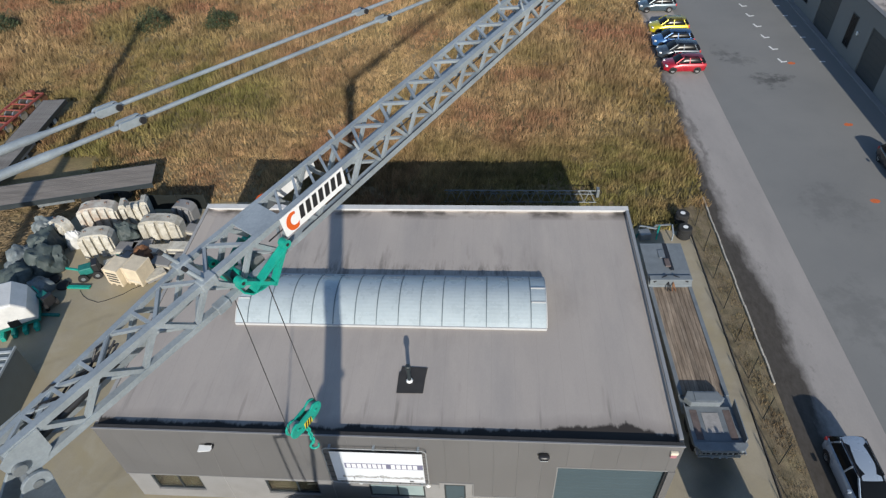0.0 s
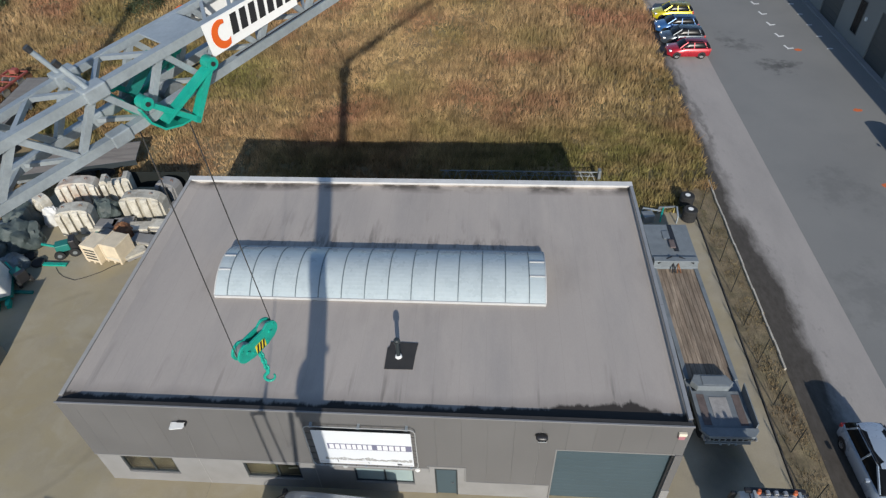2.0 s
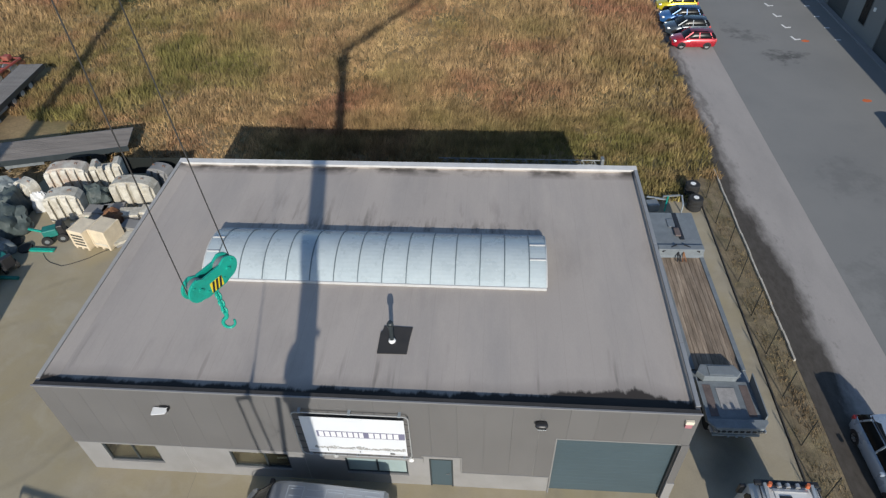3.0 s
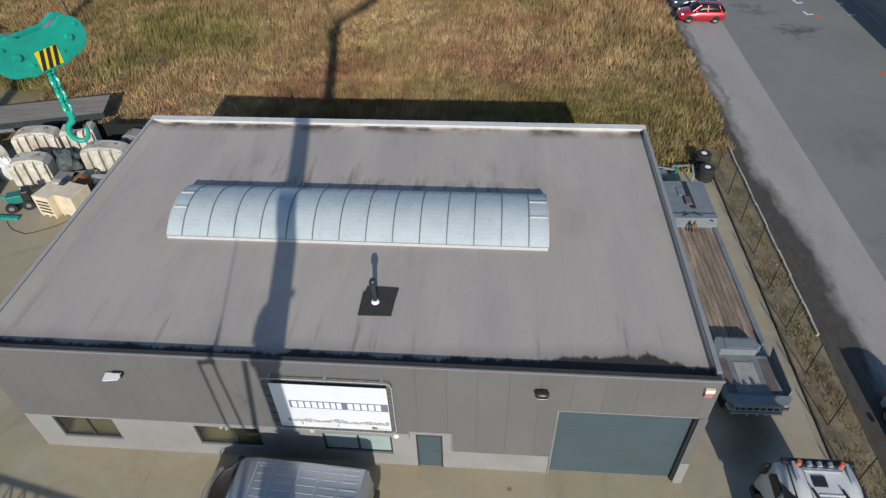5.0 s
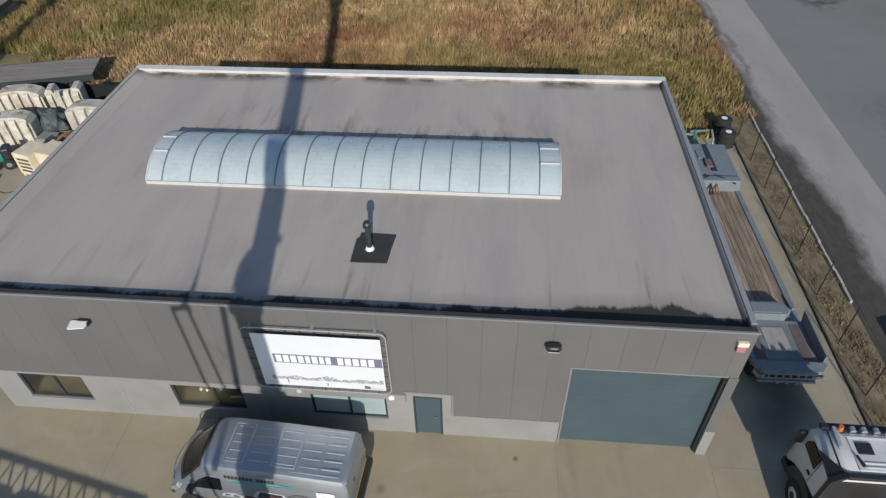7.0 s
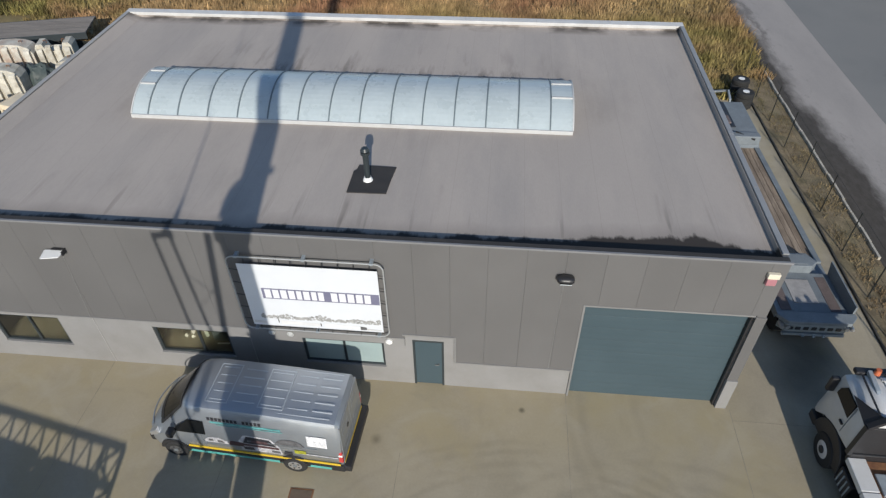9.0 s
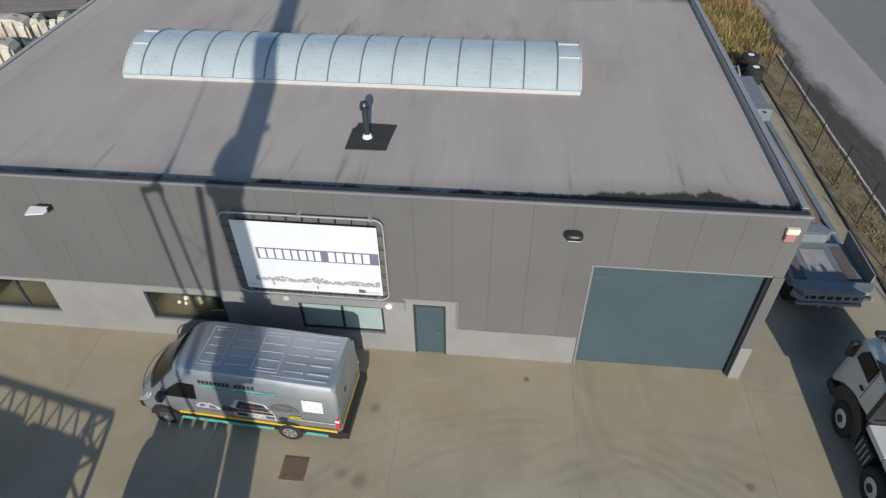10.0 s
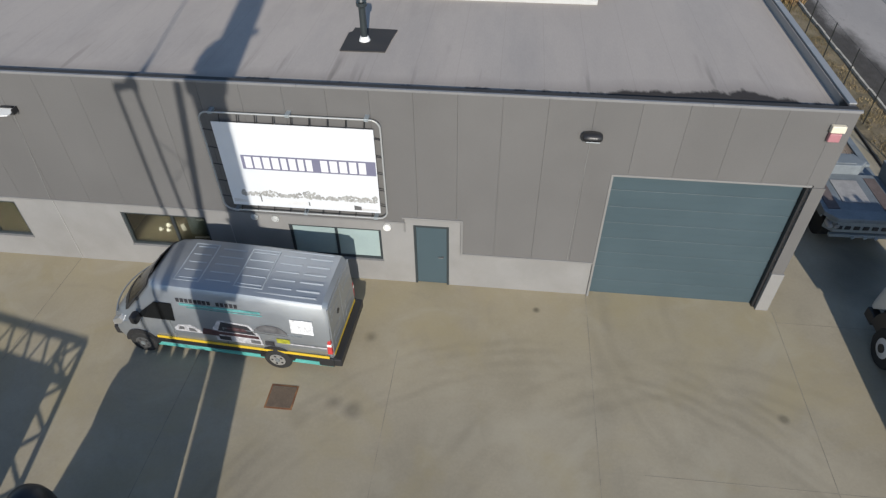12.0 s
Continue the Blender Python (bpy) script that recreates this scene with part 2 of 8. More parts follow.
def edge_mud(m, tint, x0, x1, y_end, spread):
    """Damp mud washed over the road's edge, ragged and blotchy."""
    N, L = m.node_tree.nodes, m.node_tree.links
    b = N["Principled BSDF"]
    src = b.inputs["Base Color"].links[0].from_socket
    geo = N.new("ShaderNodeNewGeometry").outputs["Position"]
    sep = N.new("ShaderNodeSeparateXYZ")
    L.new(geo, sep.inputs[0])
    mp = N.new("ShaderNodeMapping")
    mp.inputs["Scale"].default_value = (1.0, 0.45, 1.0)
    L.new(geo, mp.inputs[0])

    def nz(s):
        n = N.new("ShaderNodeTexNoise")
        n.inputs["Scale"].default_value, n.inputs["Detail"].default_value, n.inputs["Roughness"].default_value = s, 8, 0.68
        L.new(mp.outputs[0], n.inputs["Vector"])
        return n.outputs["Fac"]

    def rng(v, a, c, lo, hi):
        r = N.new("ShaderNodeMapRange")
        for k, x in (("From Min", a), ("From Max", c), ("To Min", lo), ("To Max", hi)):
            r.inputs[k].default_value = x
        L.new(v, r.inputs["Value"])
        return r.outputs[0]

    def op(kind, a, c):
        n = N.new("ShaderNodeMath")
        n.operation = kind
        L.new(a, n.inputs[0])
        L.new(c, n.inputs[1])
        return n.outputs[0]
    wide = op("ADD", sep.outputs["X"], rng(sep.outputs["Y"], y_end - 5.0, y_end, 0.0, 0.85))
    fac = rng(op("ADD", wide, rng(nz(0.8), 0.3, 0.7, spread, -spread)), x0, x1, 0.985, 0.0)
    fac = op("MULTIPLY", fac, rng(nz(3.4), 0.35, 0.65, 0.9, 1.0))
    line = op("ADD", sep.outputs["X"], rng(nz(0.5), 0.3, 0.7, -0.7, 0.7))
    line = op("MULTIPLY", rng(line, 8.35, 8.65, 0.0, 0.55), rng(line, 8.65, 9.1, 1.0, 0.0))
    fac = op("MAXIMUM", fac, op("MULTIPLY", line, rng(sep.outputs["Y"], 20.0, 24.0, 0.0, 1.0)))
    speck = rng(nz(2.6), 0.56, 0.72, 0.0, 0.45)
    mx = N.new("ShaderNodeMix")
    mx.data_type = "RGBA"
    L.new(op("MAXIMUM", fac, op("MULTIPLY", speck, rng(wide, x1, x1 + 1.2, 1.0, 0.0))), mx.inputs[0])
    L.new(src, mx.inputs[6])
    mx.inputs[7].default_value = (*tint, 1)
    L.new(mx.outputs[2], b.inputs["Base Color"])


edge_mud(M_APRON, (0.042, 0.035, 0.027), 9.0, 9.75, 19.0, 0.4)


def oil_marks(m, spots):
    """Ragged dark stains on the asphalt: x, y, radius, strength."""
    N, L = m.node_tree.nodes, m.node_tree.links
    b = N["Principled BSDF"]
    src = b.inputs["Base Color"].links[0].from_socket
    geo = N.new("ShaderNodeNewGeometry").outputs["Position"]
    nz = N.new("ShaderNodeTexNoise")
    nz.inputs["Scale"].default_value, nz.inputs["Detail"].default_value, nz.inputs["Roughness"].default_value = 0.9, 7, 0.7
    L.new(geo, nz.inputs["Vector"])

    def op(kind, a, c):
        n = N.new("ShaderNodeMath")
        n.operation = kind
        for s, v in zip(n.inputs, (a, c)):
            if isinstance(v, (int, float)):
                s.default_value = v
            else:
                L.new(v, s)
        return n.outputs[0]
    keep = 1.0
    for x, y, r, amt in spots:
        d = N.new("ShaderNodeVectorMath")
        d.operation = "DISTANCE"
        d.inputs[1].default_value = (x, y, 0)
        L.new(geo, d.inputs[0])
        f = N.new("ShaderNodeMapRange")
        for k, v in (("From Min", r * 0.2), ("From Max", r), ("To Min", amt), ("To Max", 0.0)):
            f.inputs[k].default_value = v
        L.new(op("ADD", d.outputs["Value"], op("MULTIPLY", op("SUBTRACT", nz.outputs["Fac"], 0.5), r * 5.0)), f.inputs["Value"])
        keep = op("MULTIPLY", keep, op("SUBTRACT", 1.0, f.outputs[0]))
    sc = N.new("ShaderNodeVectorMath")
    sc.operation = "SCALE"
    L.new(src, sc.inputs[0])
    L.new(keep, sc.inputs["Scale"])
    L.new(sc.outputs[0], b.inputs["Base Color"])


oil_marks(M_ROAD, ((17.1, 39.1, 1.3, 0.5), (18.4, 39.5, 0.9, 0.4), (15.6, 43.1, 1.4, 0.3), (14.5, 44.5, 1.2, 0.3), (16.0, 22.0, 2.2, 0.15), (14.0, 12.0, 2.5, 0.15)))
M_MUD = mat("dark_mud", (0.075, 0.07, 0.06), 0.7, tone=0.3, scale=0.8, grain=10, bump=0.3)


def sheet(name, xs, ys, z, material, label, category, bumpy=0.0):
    bm = B()
    grid = [[bm.verts.new((x, y, z + (bumpy * noise.noise(Vector((x * 0.15, y * 0.15, 3.0))) if bumpy else 0))) for x in xs] for y in ys]
    for j in range(len(ys) - 1):
        for i in range(len(xs) - 1):
            bm.faces.new((grid[j][i], grid[j][i + 1], grid[j + 1][i + 1], grid[j + 1][i]))
    return solid(name, bm, material, label, category, "structure")


sheet("ground", [-1500, -400, -120, -60, 0, 60, 120, 400, 1500], [-1500, -400, -120, -60, 0, 60, 120, 400, 1500], -0.03, M_GROUND, "dry grassy field soil running to the horizon", "ground")
bm = B()
prism(bm, [(-60, -60), (5.96, -60), (5.96, 18.8), (1.3, 20.0), (0.6, 14.4), (-23.15, 14.4), (-23.6, 21.9), (-36.5, 21.1), (-38.0, 14.7), (-60, 8)], -0.25, 0.0, "z")
solid("yard", bm, M_YARD, "buff concrete yard slab with tyre marks and shrinkage joints", "yard", "structure")
bm = B()
box(bm, 7.65, 11.93, -80, 140, -0.25, 0.0)
solid("road_edge", bm, M_APRON, "pale dusty strip of worn asphalt beside the road", "road", "structure")
bm = B()
box(bm, 11.93, 24.2, -80, 140, -0.25, 0.004)
solid("road", bm, M_ROAD, "blue-grey asphalt road along the industrial units", "road", "structure")
bm = B()
box(bm, 6.0, 7.65, -80, 23.8, -0.25, -0.012)
solid("verge", bm, M_VERGE, "strip of dry grass and soil along the fence", "verge", "structure")

# ---- the workshop: walls, roof, parapets ----
BX0, BX1, BY0, BY1 = -23.15, 0.33, 0.0, 14.3
ROOF, TOP = 5.67, 5.90
T_W, F_W = 0.24, 0.15


def wall_run(name, cuts, y0, y1, z0, z1, material, label, x0=None, x1=None):
    """A wall along x with openings (x0, x1, z0, z1) that go through it."""
    bm = B()
    x0, x1 = (BX0 if x0 is None else x0), (BX1 if x1 is None else x1)
    xs = sorted({x0, x1, *[c[0] for c in cuts], *[c[1] for c in cuts]})
    for a, c in zip(xs, xs[1:]):
        mid = (a + c) / 2
        zs = [z0]
        for o in sorted((o for o in cuts if o[0] < mid < o[1]), key=lambda o: o[2]):
            zs += [o[2], o[3]]
        zs.append(z1)
        for lo, hi in zip(zs[::2], zs[1::2]):
            if hi - lo > 1e-4:
                box(bm, a, c, y0, y1, lo, hi)
    bmesh.ops.remove_doubles(bm, verts=bm.verts[:], dist=1e-4)
    return solid(name, bm, material, label, "wall", "structure")


OPEN = [(-4.27, 0.07, 0.0, 3.96), (-8.98, -8.06, 0.0, 2.07), (-12.3, -9.84, 0.76, 1.83), (-16.94, -14.58, 0.72, 1.86), (-22.15, -19.92, 0.74, 1.98)]
wall_south = wall_run("wall_south", OPEN, 0.02, F_W, 0.0, TOP - 0.04, M_PLINTH, "front wall of pale concrete panels below taupe cladding")
bm = B()
box(bm, BX0, BX0 + 0.14, F_W, BY1 - T_W, 0, TOP - 0.04)
solid("wall_west", bm, M_CLAD, "taupe clad side wall of the workshop", "wall", "structure")
bm = B()
box(bm, BX1 - 0.14, BX1, F_W, BY1 - T_W, 0, TOP - 0.04)
solid("wall_east", bm, M_CLAD, "taupe clad side wall of the workshop", "wall", "structure")
bm = B()
box(bm, BX0, BX1, BY1 - T_W, BY1, 0, TOP - 0.04)
solid("wall_north", bm, M_CLAD, "taupe clad rear wall of the workshop", "wall", "structure")


def roof_material():
    m = mat("bitumen_roof", (0.386, 0.341, 0.302), 0.9, tone=0.06, scale=0.5, grain=30, bump=0.08, stain=(0.31, 0.282, 0.258), stain_amt=0.7, stain_scale=0.55, stretch=(1, 0.22, 1))
    N, L = m.node_tree.nodes, m.node_tree.links
    b = N["Principled BSDF"]
    src = b.inputs["Base Color"].links[0].from_socket
    geo = N.new("ShaderNodeNewGeometry")
    sep = N.new("ShaderNodeSeparateXYZ")
    L.new(geo.outputs["Position"], sep.inputs[0])
    mp = N.new("ShaderNodeMapping")
    mp.inputs["Scale"].default_value = (2.2, 0.5, 1)
    L.new(geo.outputs["Position"], mp.inputs[0])
    nz = N.new("ShaderNodeTexNoise")
    nz.inputs["Scale"].default_value, nz.inputs["Detail"].default_value, nz.inputs["Roughness"].default_value = 1.0, 8, 0.75
    L.new(mp.outputs[0], nz.inputs["Vector"])

    def m2(op, a, c):
        n = N.new("ShaderNodeMath")
        n.operation = op
        for s, v in zip(n.inputs, (a, c)):
            if isinstance(v, (int, float)):
                s.default_value = v
            else:
                L.new(v, s)
        return n.outputs[0]

    def rng(v, a, c, lo, hi):
        r = N.new("ShaderNodeMapRange")
        for k, x in (("From Min", a), ("From Max", c), ("To Min", lo), ("To Max", hi)):
            r.inputs[k].default_value = x
        L.new(v, r.inputs["Value"])
        return r.outputs[0]
    def soft_noise(sx, sy, detail, off):
        p = N.new("ShaderNodeMapping")
        p.inputs["Scale"].default_value, p.inputs["Location"].default_value = (sx, sy, 1), (off, 0, 0)
        L.new(geo.outputs["Position"], p.inputs[0])
        n = N.new("ShaderNodeTexNoise")
        n.inputs["Scale"].default_value, n.inputs["Detail"].default_value, n.inputs["Roughness"].default_value = 1.0, detail, 0.55
        L.new(p.outputs[0], n.inputs["Vector"])
        return n.outputs["Fac"]
    # silt that water leaves along the front gutter: a black line, thicker and ragged to the east
    east = m2("MULTIPLY", rng(sep.outputs["X"], -6.0, -3.2, 0.0, 1.0), rng(sep.outputs["X"], -1.4, 0.1, 1.0, 0.15))
    wave = soft_noise(0.9, 0.4, 3, 11.0)
    ragged = m2("SUBTRACT", sep.outputs["Y"], m2("MULTIPLY", east, rng(soft_noise(1.9, 0.5, 8, 3.0), 0.3, 0.65, 0.28, 0.44)))
    ragged = m2("ADD", ragged, rng(wave, 0.35, 0.65, 0.1, -0.1))
    gutter = rng(m2("ADD", ragged, rng(nz.outputs["Fac"], 0.3, 0.7, 0.13, -0.13)), 0.46, 0.62, 0.97, 0.0)
    damp = rng(ragged, 0.55, 1.15, 0.26, 0.0)
    gutter = m2("MAXIMUM", gutter, damp)
    # single streaks running up from it, and drier stains out on the sheet
    plume = m2("MULTIPLY", rng(soft_noise(2.1, 0.12, 3, 27.0), 0.58, 0.70, 0.0, 1.0), rng(m2("ADD", sep.outputs["Y"], rng(wave, 0.3, 0.7, 0.9, -0.9)), 0.6, 2.8, 0.52, 0.0))
    blot = m2("MULTIPLY", rng(soft_noise(0.35, 0.2, 6, 40.0), 0.55, 0.72, 0.0, 0.16), rng(soft_noise(3.0, 0.5, 4, 51.0), 0.4, 0.6, 0.3, 1.0))
    streak = m2("MAXIMUM", plume, blot)
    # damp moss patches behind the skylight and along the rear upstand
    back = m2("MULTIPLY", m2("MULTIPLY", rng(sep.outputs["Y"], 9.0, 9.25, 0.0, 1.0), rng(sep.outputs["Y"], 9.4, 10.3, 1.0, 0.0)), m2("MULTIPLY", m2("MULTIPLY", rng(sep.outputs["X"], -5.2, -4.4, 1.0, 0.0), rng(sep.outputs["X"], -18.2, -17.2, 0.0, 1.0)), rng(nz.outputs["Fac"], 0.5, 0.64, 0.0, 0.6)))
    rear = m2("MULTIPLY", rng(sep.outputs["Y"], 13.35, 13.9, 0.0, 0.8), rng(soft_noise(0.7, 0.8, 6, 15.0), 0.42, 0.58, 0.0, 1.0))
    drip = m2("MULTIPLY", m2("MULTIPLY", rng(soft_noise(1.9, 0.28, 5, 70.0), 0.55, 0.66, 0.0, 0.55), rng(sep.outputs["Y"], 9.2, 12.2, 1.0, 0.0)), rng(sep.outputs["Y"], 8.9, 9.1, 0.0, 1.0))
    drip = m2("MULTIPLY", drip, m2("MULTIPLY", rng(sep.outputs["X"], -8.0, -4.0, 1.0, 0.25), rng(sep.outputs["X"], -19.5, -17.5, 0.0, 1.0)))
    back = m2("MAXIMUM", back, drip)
    dirt = m2("MAXIMUM", m2("MAXIMUM", gutter, streak), m2("MAXIMUM", back, rear))
    mx = N.new("ShaderNodeMix")
    mx.data_type = "RGBA"
    L.new(dirt, mx.inputs[0])
    L.new(src, mx.inputs[6])
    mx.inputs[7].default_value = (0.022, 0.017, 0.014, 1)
    # seams of the membrane sheets, a metre apart
    w = m2("ABSOLUTE", m2("SUBTRACT", m2("FRACT", m2("MULTIPLY", sep.outputs["X"], 1.0), 0.0), 0.5), 0.0)
    sm = rng(w, 0.485, 0.5, 1.0, 0.9)
    sc = N.new("ShaderNodeVectorMath")
    sc.operation = "SCALE"
    L.new(mx.outputs[2], sc.inputs[0])
    L.new(sm, sc.inputs["Scale"])
    L.new(sc.outputs[0], b.inputs["Base Color"])
    return m


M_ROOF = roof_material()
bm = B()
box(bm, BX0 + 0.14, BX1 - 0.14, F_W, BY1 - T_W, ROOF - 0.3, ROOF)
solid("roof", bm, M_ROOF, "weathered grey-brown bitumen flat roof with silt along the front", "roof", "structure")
# upstands inside the parapets
bm = B()
prism(bm, [(BX0 + 0.136, ROOF - 0.01), (BX0 + 0.62, ROOF + 0.003), (BX0 + 0.136, TOP - 0.05)], F_W + 0.021, BY1 - T_W - 0.031, "y")
box(bm, BX1 - 0.155, BX1 - 0.136, F_W, BY1 - T_W, ROOF - 0.01, TOP - 0.05)
box(bm, BX0 + T_W, BX1 - T_W, BY1 - T_W - 0.03, BY1 - T_W + 0.004, ROOF - 0.01, ROOF + 0.07)
solid("trim", bm, M_ROOF, "grey membrane upstand round the flat roof", "upstand", "structure")
bm = B()
box(bm, BX0 + T_W, BX1 - T_W, F_W - 0.004, F_W + 0.02, ROOF - 0.01, TOP - 0.05)
box(bm, BX0 + 0.02, BX1 - 0.02, 0.022, 0.171, TOP - 0.037, TOP - 0.012)
solid("trim", bm, M_MEMB, "black bitumen upstand behind the front coping", "upstand", "structure")
bm = B()
box(bm, BX0 + T_W, BX1 - T_W, BY1 - T_W - 0.02, BY1 - T_W + 0.003, ROOF + 0.07, TOP - 0.04)
solid("trim", bm, M_CAPW, "white metal face of the rear parapet", "parapet", "structure")
# copings in lengths
M_CAPG = mat("pale_side_coping", (0.34, 0.325, 0.305), 0.5, tone=0.1, scale=1.5, bump=0.02)
M_CAPE = mat("grey_side_coping", (0.25, 0.255, 0.26), 0.5, tone=0.08, scale=1.5, bump=0.02)
M_LIP = mat("front_coping", (0.19, 0.19, 0.195), 0.5, tone=0.08, scale=1.5, bump=0.02)
for nm, mt, a in (("front", M_LIP, 0), ("rear", M_CAPW, 1)):
    n = 8
    for i in range(n):
        x0 = BX0 - 0.04 + (BX1 - BX0 + 0.08) * i / n
        x1 = BX0 - 0.04 + (BX1 - BX0 + 0.08) * (i + 1) / n - 0.006
        bm = B()
        if a == 0:
            prism(bm, [(-0.045, TOP - 0.055), (-0.045, TOP), (0.012, TOP), (0.012, TOP - 0.035), (-0.035, TOP - 0.035), (-0.035, TOP - 0.055)], x0, x1, "x")
        else:
            prism(bm, [(BY1 - T_W - 0.05, TOP - 0.10), (BY1 - T_W - 0.05, TOP - 0.02), (BY1 + 0.05, TOP), (BY1 + 0.05, TOP - 0.12), (BY1 + 0.035, TOP - 0.12), (BY1 + 0.035, TOP - 0.04), (BY1 - T_W - 0.035, TOP - 0.04), (BY1 - T_W - 0.035, TOP - 0.10)], x0, x1, "x")
        solid("coping", bm, mt, "folded metal coping length on the parapet", "coping", "structure", "copings of the workshop")
for x0, wd, mc in ((BX0 - 0.03, 0.16, M_CAPG), (BX1 - 0.125, 0.155, M_CAPE)):
    for i in range(5):
        y0 = T_W + 0.055 + (BY1 - 2 * T_W - 0.11) * i / 5
        y1 = T_W + 0.055 + (BY1 - 2 * T_W - 0.11) * (i + 1) / 5 - 0.006
        bm = B()
        box(bm, x0, x0 + wd, y0, y1, TOP - 0.038, TOP - 0.004, 0.008)
        solid("coping", bm, mc, "folded metal coping length on the parapet", "coping", "structure", "copings of the workshop")

# cladding panels on the front
def clad_bottom(x):
    if x < -9.2:
        return 2.19
    if x < -7.76:
        return 2.36
    if x < -4.33:
        return 1.24
    if x < 0.1:
        return 4.015
    return 1.36


CUTS = [-9.2, -7.76, -4.33, 0.1]
x = -8.84 - 0.975 * 15
while x < BX1 - 0.02:
    a, c = max(x, BX0) + 0.0022, min(x + 0.975, BX1) - 0.0022
    if c - a > 0.05:
        bm = B()
        xs = [a] + [k for k in CUTS if a < k < c] + [c]
        for u, v in zip(xs, xs[1:]):
            box(bm, u, v, -0.03, 0.019, clad_bottom((u + v) / 2), TOP - 0.06)
        part("panel", bm, M_CLAD, wall_south)
    x += 0.975
# pale drip trims where cladding meets the concrete
for a, c, z in ((BX0, -9.2, 2.19), (-7.7, -4.33, 1.24), (0.13, BX1, 1.36)):
    bm = B()
    box(bm, a, c, -0.05, 0.018, z - 0.05, z - 0.003, 0.006)
    part("drip_trim", bm, M_FRAMEW, wall_south, "pale metal drip trim")
bm = B()
box(bm, -9.25, -7.7, -0.055, 0.018, 2.30, 2.357, 0.006)
box(bm, -7.755, -7.7, -0.055, 0.018, 1.19, 2.30, 0.006)
part("drip_trim", bm, M_FRAMEW, wall_south, "pale metal drip trim")
# thin joints between the concrete panels
M_SEAL = mat("pale_joint_sealant", (0.31, 0.305, 0.295), 0.7, tone=0.1, scale=2)
for jx in (-18.75, -13.9):
    bm = B()
    box(bm, jx - 0.01, jx + 0.01, 0.008, 0.019, 0.0, 2.13)
    part("joint", bm, M_SEAL, wall_south)
# plinth block at the east corner
bm = B()
box(bm, 0.07, BX1 + 0.06, -0.10, 0.019, 0.0, 1.31, 0.015)
part("plinth_block", bm, M_PLINTH, wall_south, "pale concrete corner block")
bm = B()
box(bm, 0.075, BX1 + 0.03, -0.06, 0.016, 1.31, 3.96, 0.006)
part("corner_trim", bm, M_CLAD, wall_south)
# pale surround of the sectional door
bm = B()
box(bm, -4.327, -4.27, -0.042, 0.1, 0.0, 4.012, 0.006)
box(bm, -4.27, 0.07, -0.042, 0.1, 3.96, 4.012, 0.006)
part("door_surround", bm, M_FRAMEW, wall_south, "pale metal door surround")
# shade of the door track, put into a black strip
bm = B()
box(bm, 0.0, 0.068, 0.02, T_W - 0.01, 0.0, 3.95)
part("door_jamb", bm, M_BLACK, wall_south, "door track coloured black for the shade in it")

door_1 = thing("door_1", (-2.1, 0.2, 0), 0, "closed slate-blue sectional industrial door", "garage door", "", "structure")
for i in range(8):
    bm = B()
    z0 = 3.96 * i / 8
    box(bm, -2.165, 2.1, -0.05, 0.0, z0 + 0.003, z0 + 3.96 / 8 - 0.003, 0.008)
    box(bm, -2.16, 2.095, -0.052, -0.049, z0 + 0.24, z0 + 0.25)
    part("door_section", bm, M_SLATE, door_1)

door_2 = thing("door_2", (-8.52, 0.1, 0), 0, "closed slate-blue pedestrian door in a pale frame", "door", "", "structure")
bm = B()
box(bm, -0.40, 0.40, -0.06, -0.01, 0.02, 2.01, 0.008)
part("leaf", bm, M_SLATE, door_2)
bm = B()
for a in ((-0.46, -0.40, 0, 2.07), (0.40, 0.46, 0, 2.07), (-0.40, 0.40, 2.01, 2.07)):
    box(bm, a[0], a[1], -0.09, 0.05, a[2], a[3])
part("door_frame", bm, M_FRAME, door_2)
bm = B()
rod(bm, (0.30, -0.06, 1.02), (0.30, -0.12, 1.02), 0.014)
rod(bm, (0.30, -0.12, 1.02), (0.18, -0.12, 1.02), 0.012)
part("door_handle", bm, M_CAP, door_2, "metal lever handle")


def window(name, x0, x1, z0, z1, mull, panes, label):
    w = thing(name, ((x0 + x1) / 2, 0.1, z0), 0, label, "window", "", "structure")
    cx, h = (x0 + x1) / 2, z1 - z0
    bm = B()
    f = 0.07
    for a in ((x0 - cx, x1 - cx, 0, f), (x0 - cx, x1 - cx, h - f, h), (x0 - cx, x0 - cx + f, f, h - f), (x1 - cx - f, x1 - cx, f, h - f), (mull - cx - f / 2, mull - cx + f / 2, f, h - f)):
        box(bm, a[0], a[1], -0.04, 0.04, a[2], a[3])
    part("window_frame", bm, M_FRAME, w)
    for a, c, mt in ((x0 - cx + f, mull - cx - f / 2, panes[0]), (mull - cx + f / 2, x1 - cx - f, panes[1])):
        bm = B()
        box(bm, a, c, -0.008, 0.008, f, h - f)
        pane = part("pane", bm, mt, w)
        if mt is M_PANE:
            pane.visible_shadow = False
    bm = B()
    box(bm, x0 - cx - 0.02, x1 - cx + 0.02, -0.12, -0.04, -0.03, -0.003, 0.006)
    part("window_sill", bm, M_PLINTH, w)
    return w


window("window_1", -12.3, -9.84, 0.76, 1.83, -11.05, (M_PANEB, M_PANEB), "two-pane window with pale blind behind dark frame")
window("window_2", -16.94, -14.58, 0.72, 1.86, -15.55, (M_PANE, M_PANE), "two-pane window in a dark frame before an olive desk")
window("window_3", -22.15, -19.92, 0.74, 1.98, -20.95, (M_PANE, M_PANE), "two-pane window in a dark frame before an olive desk")
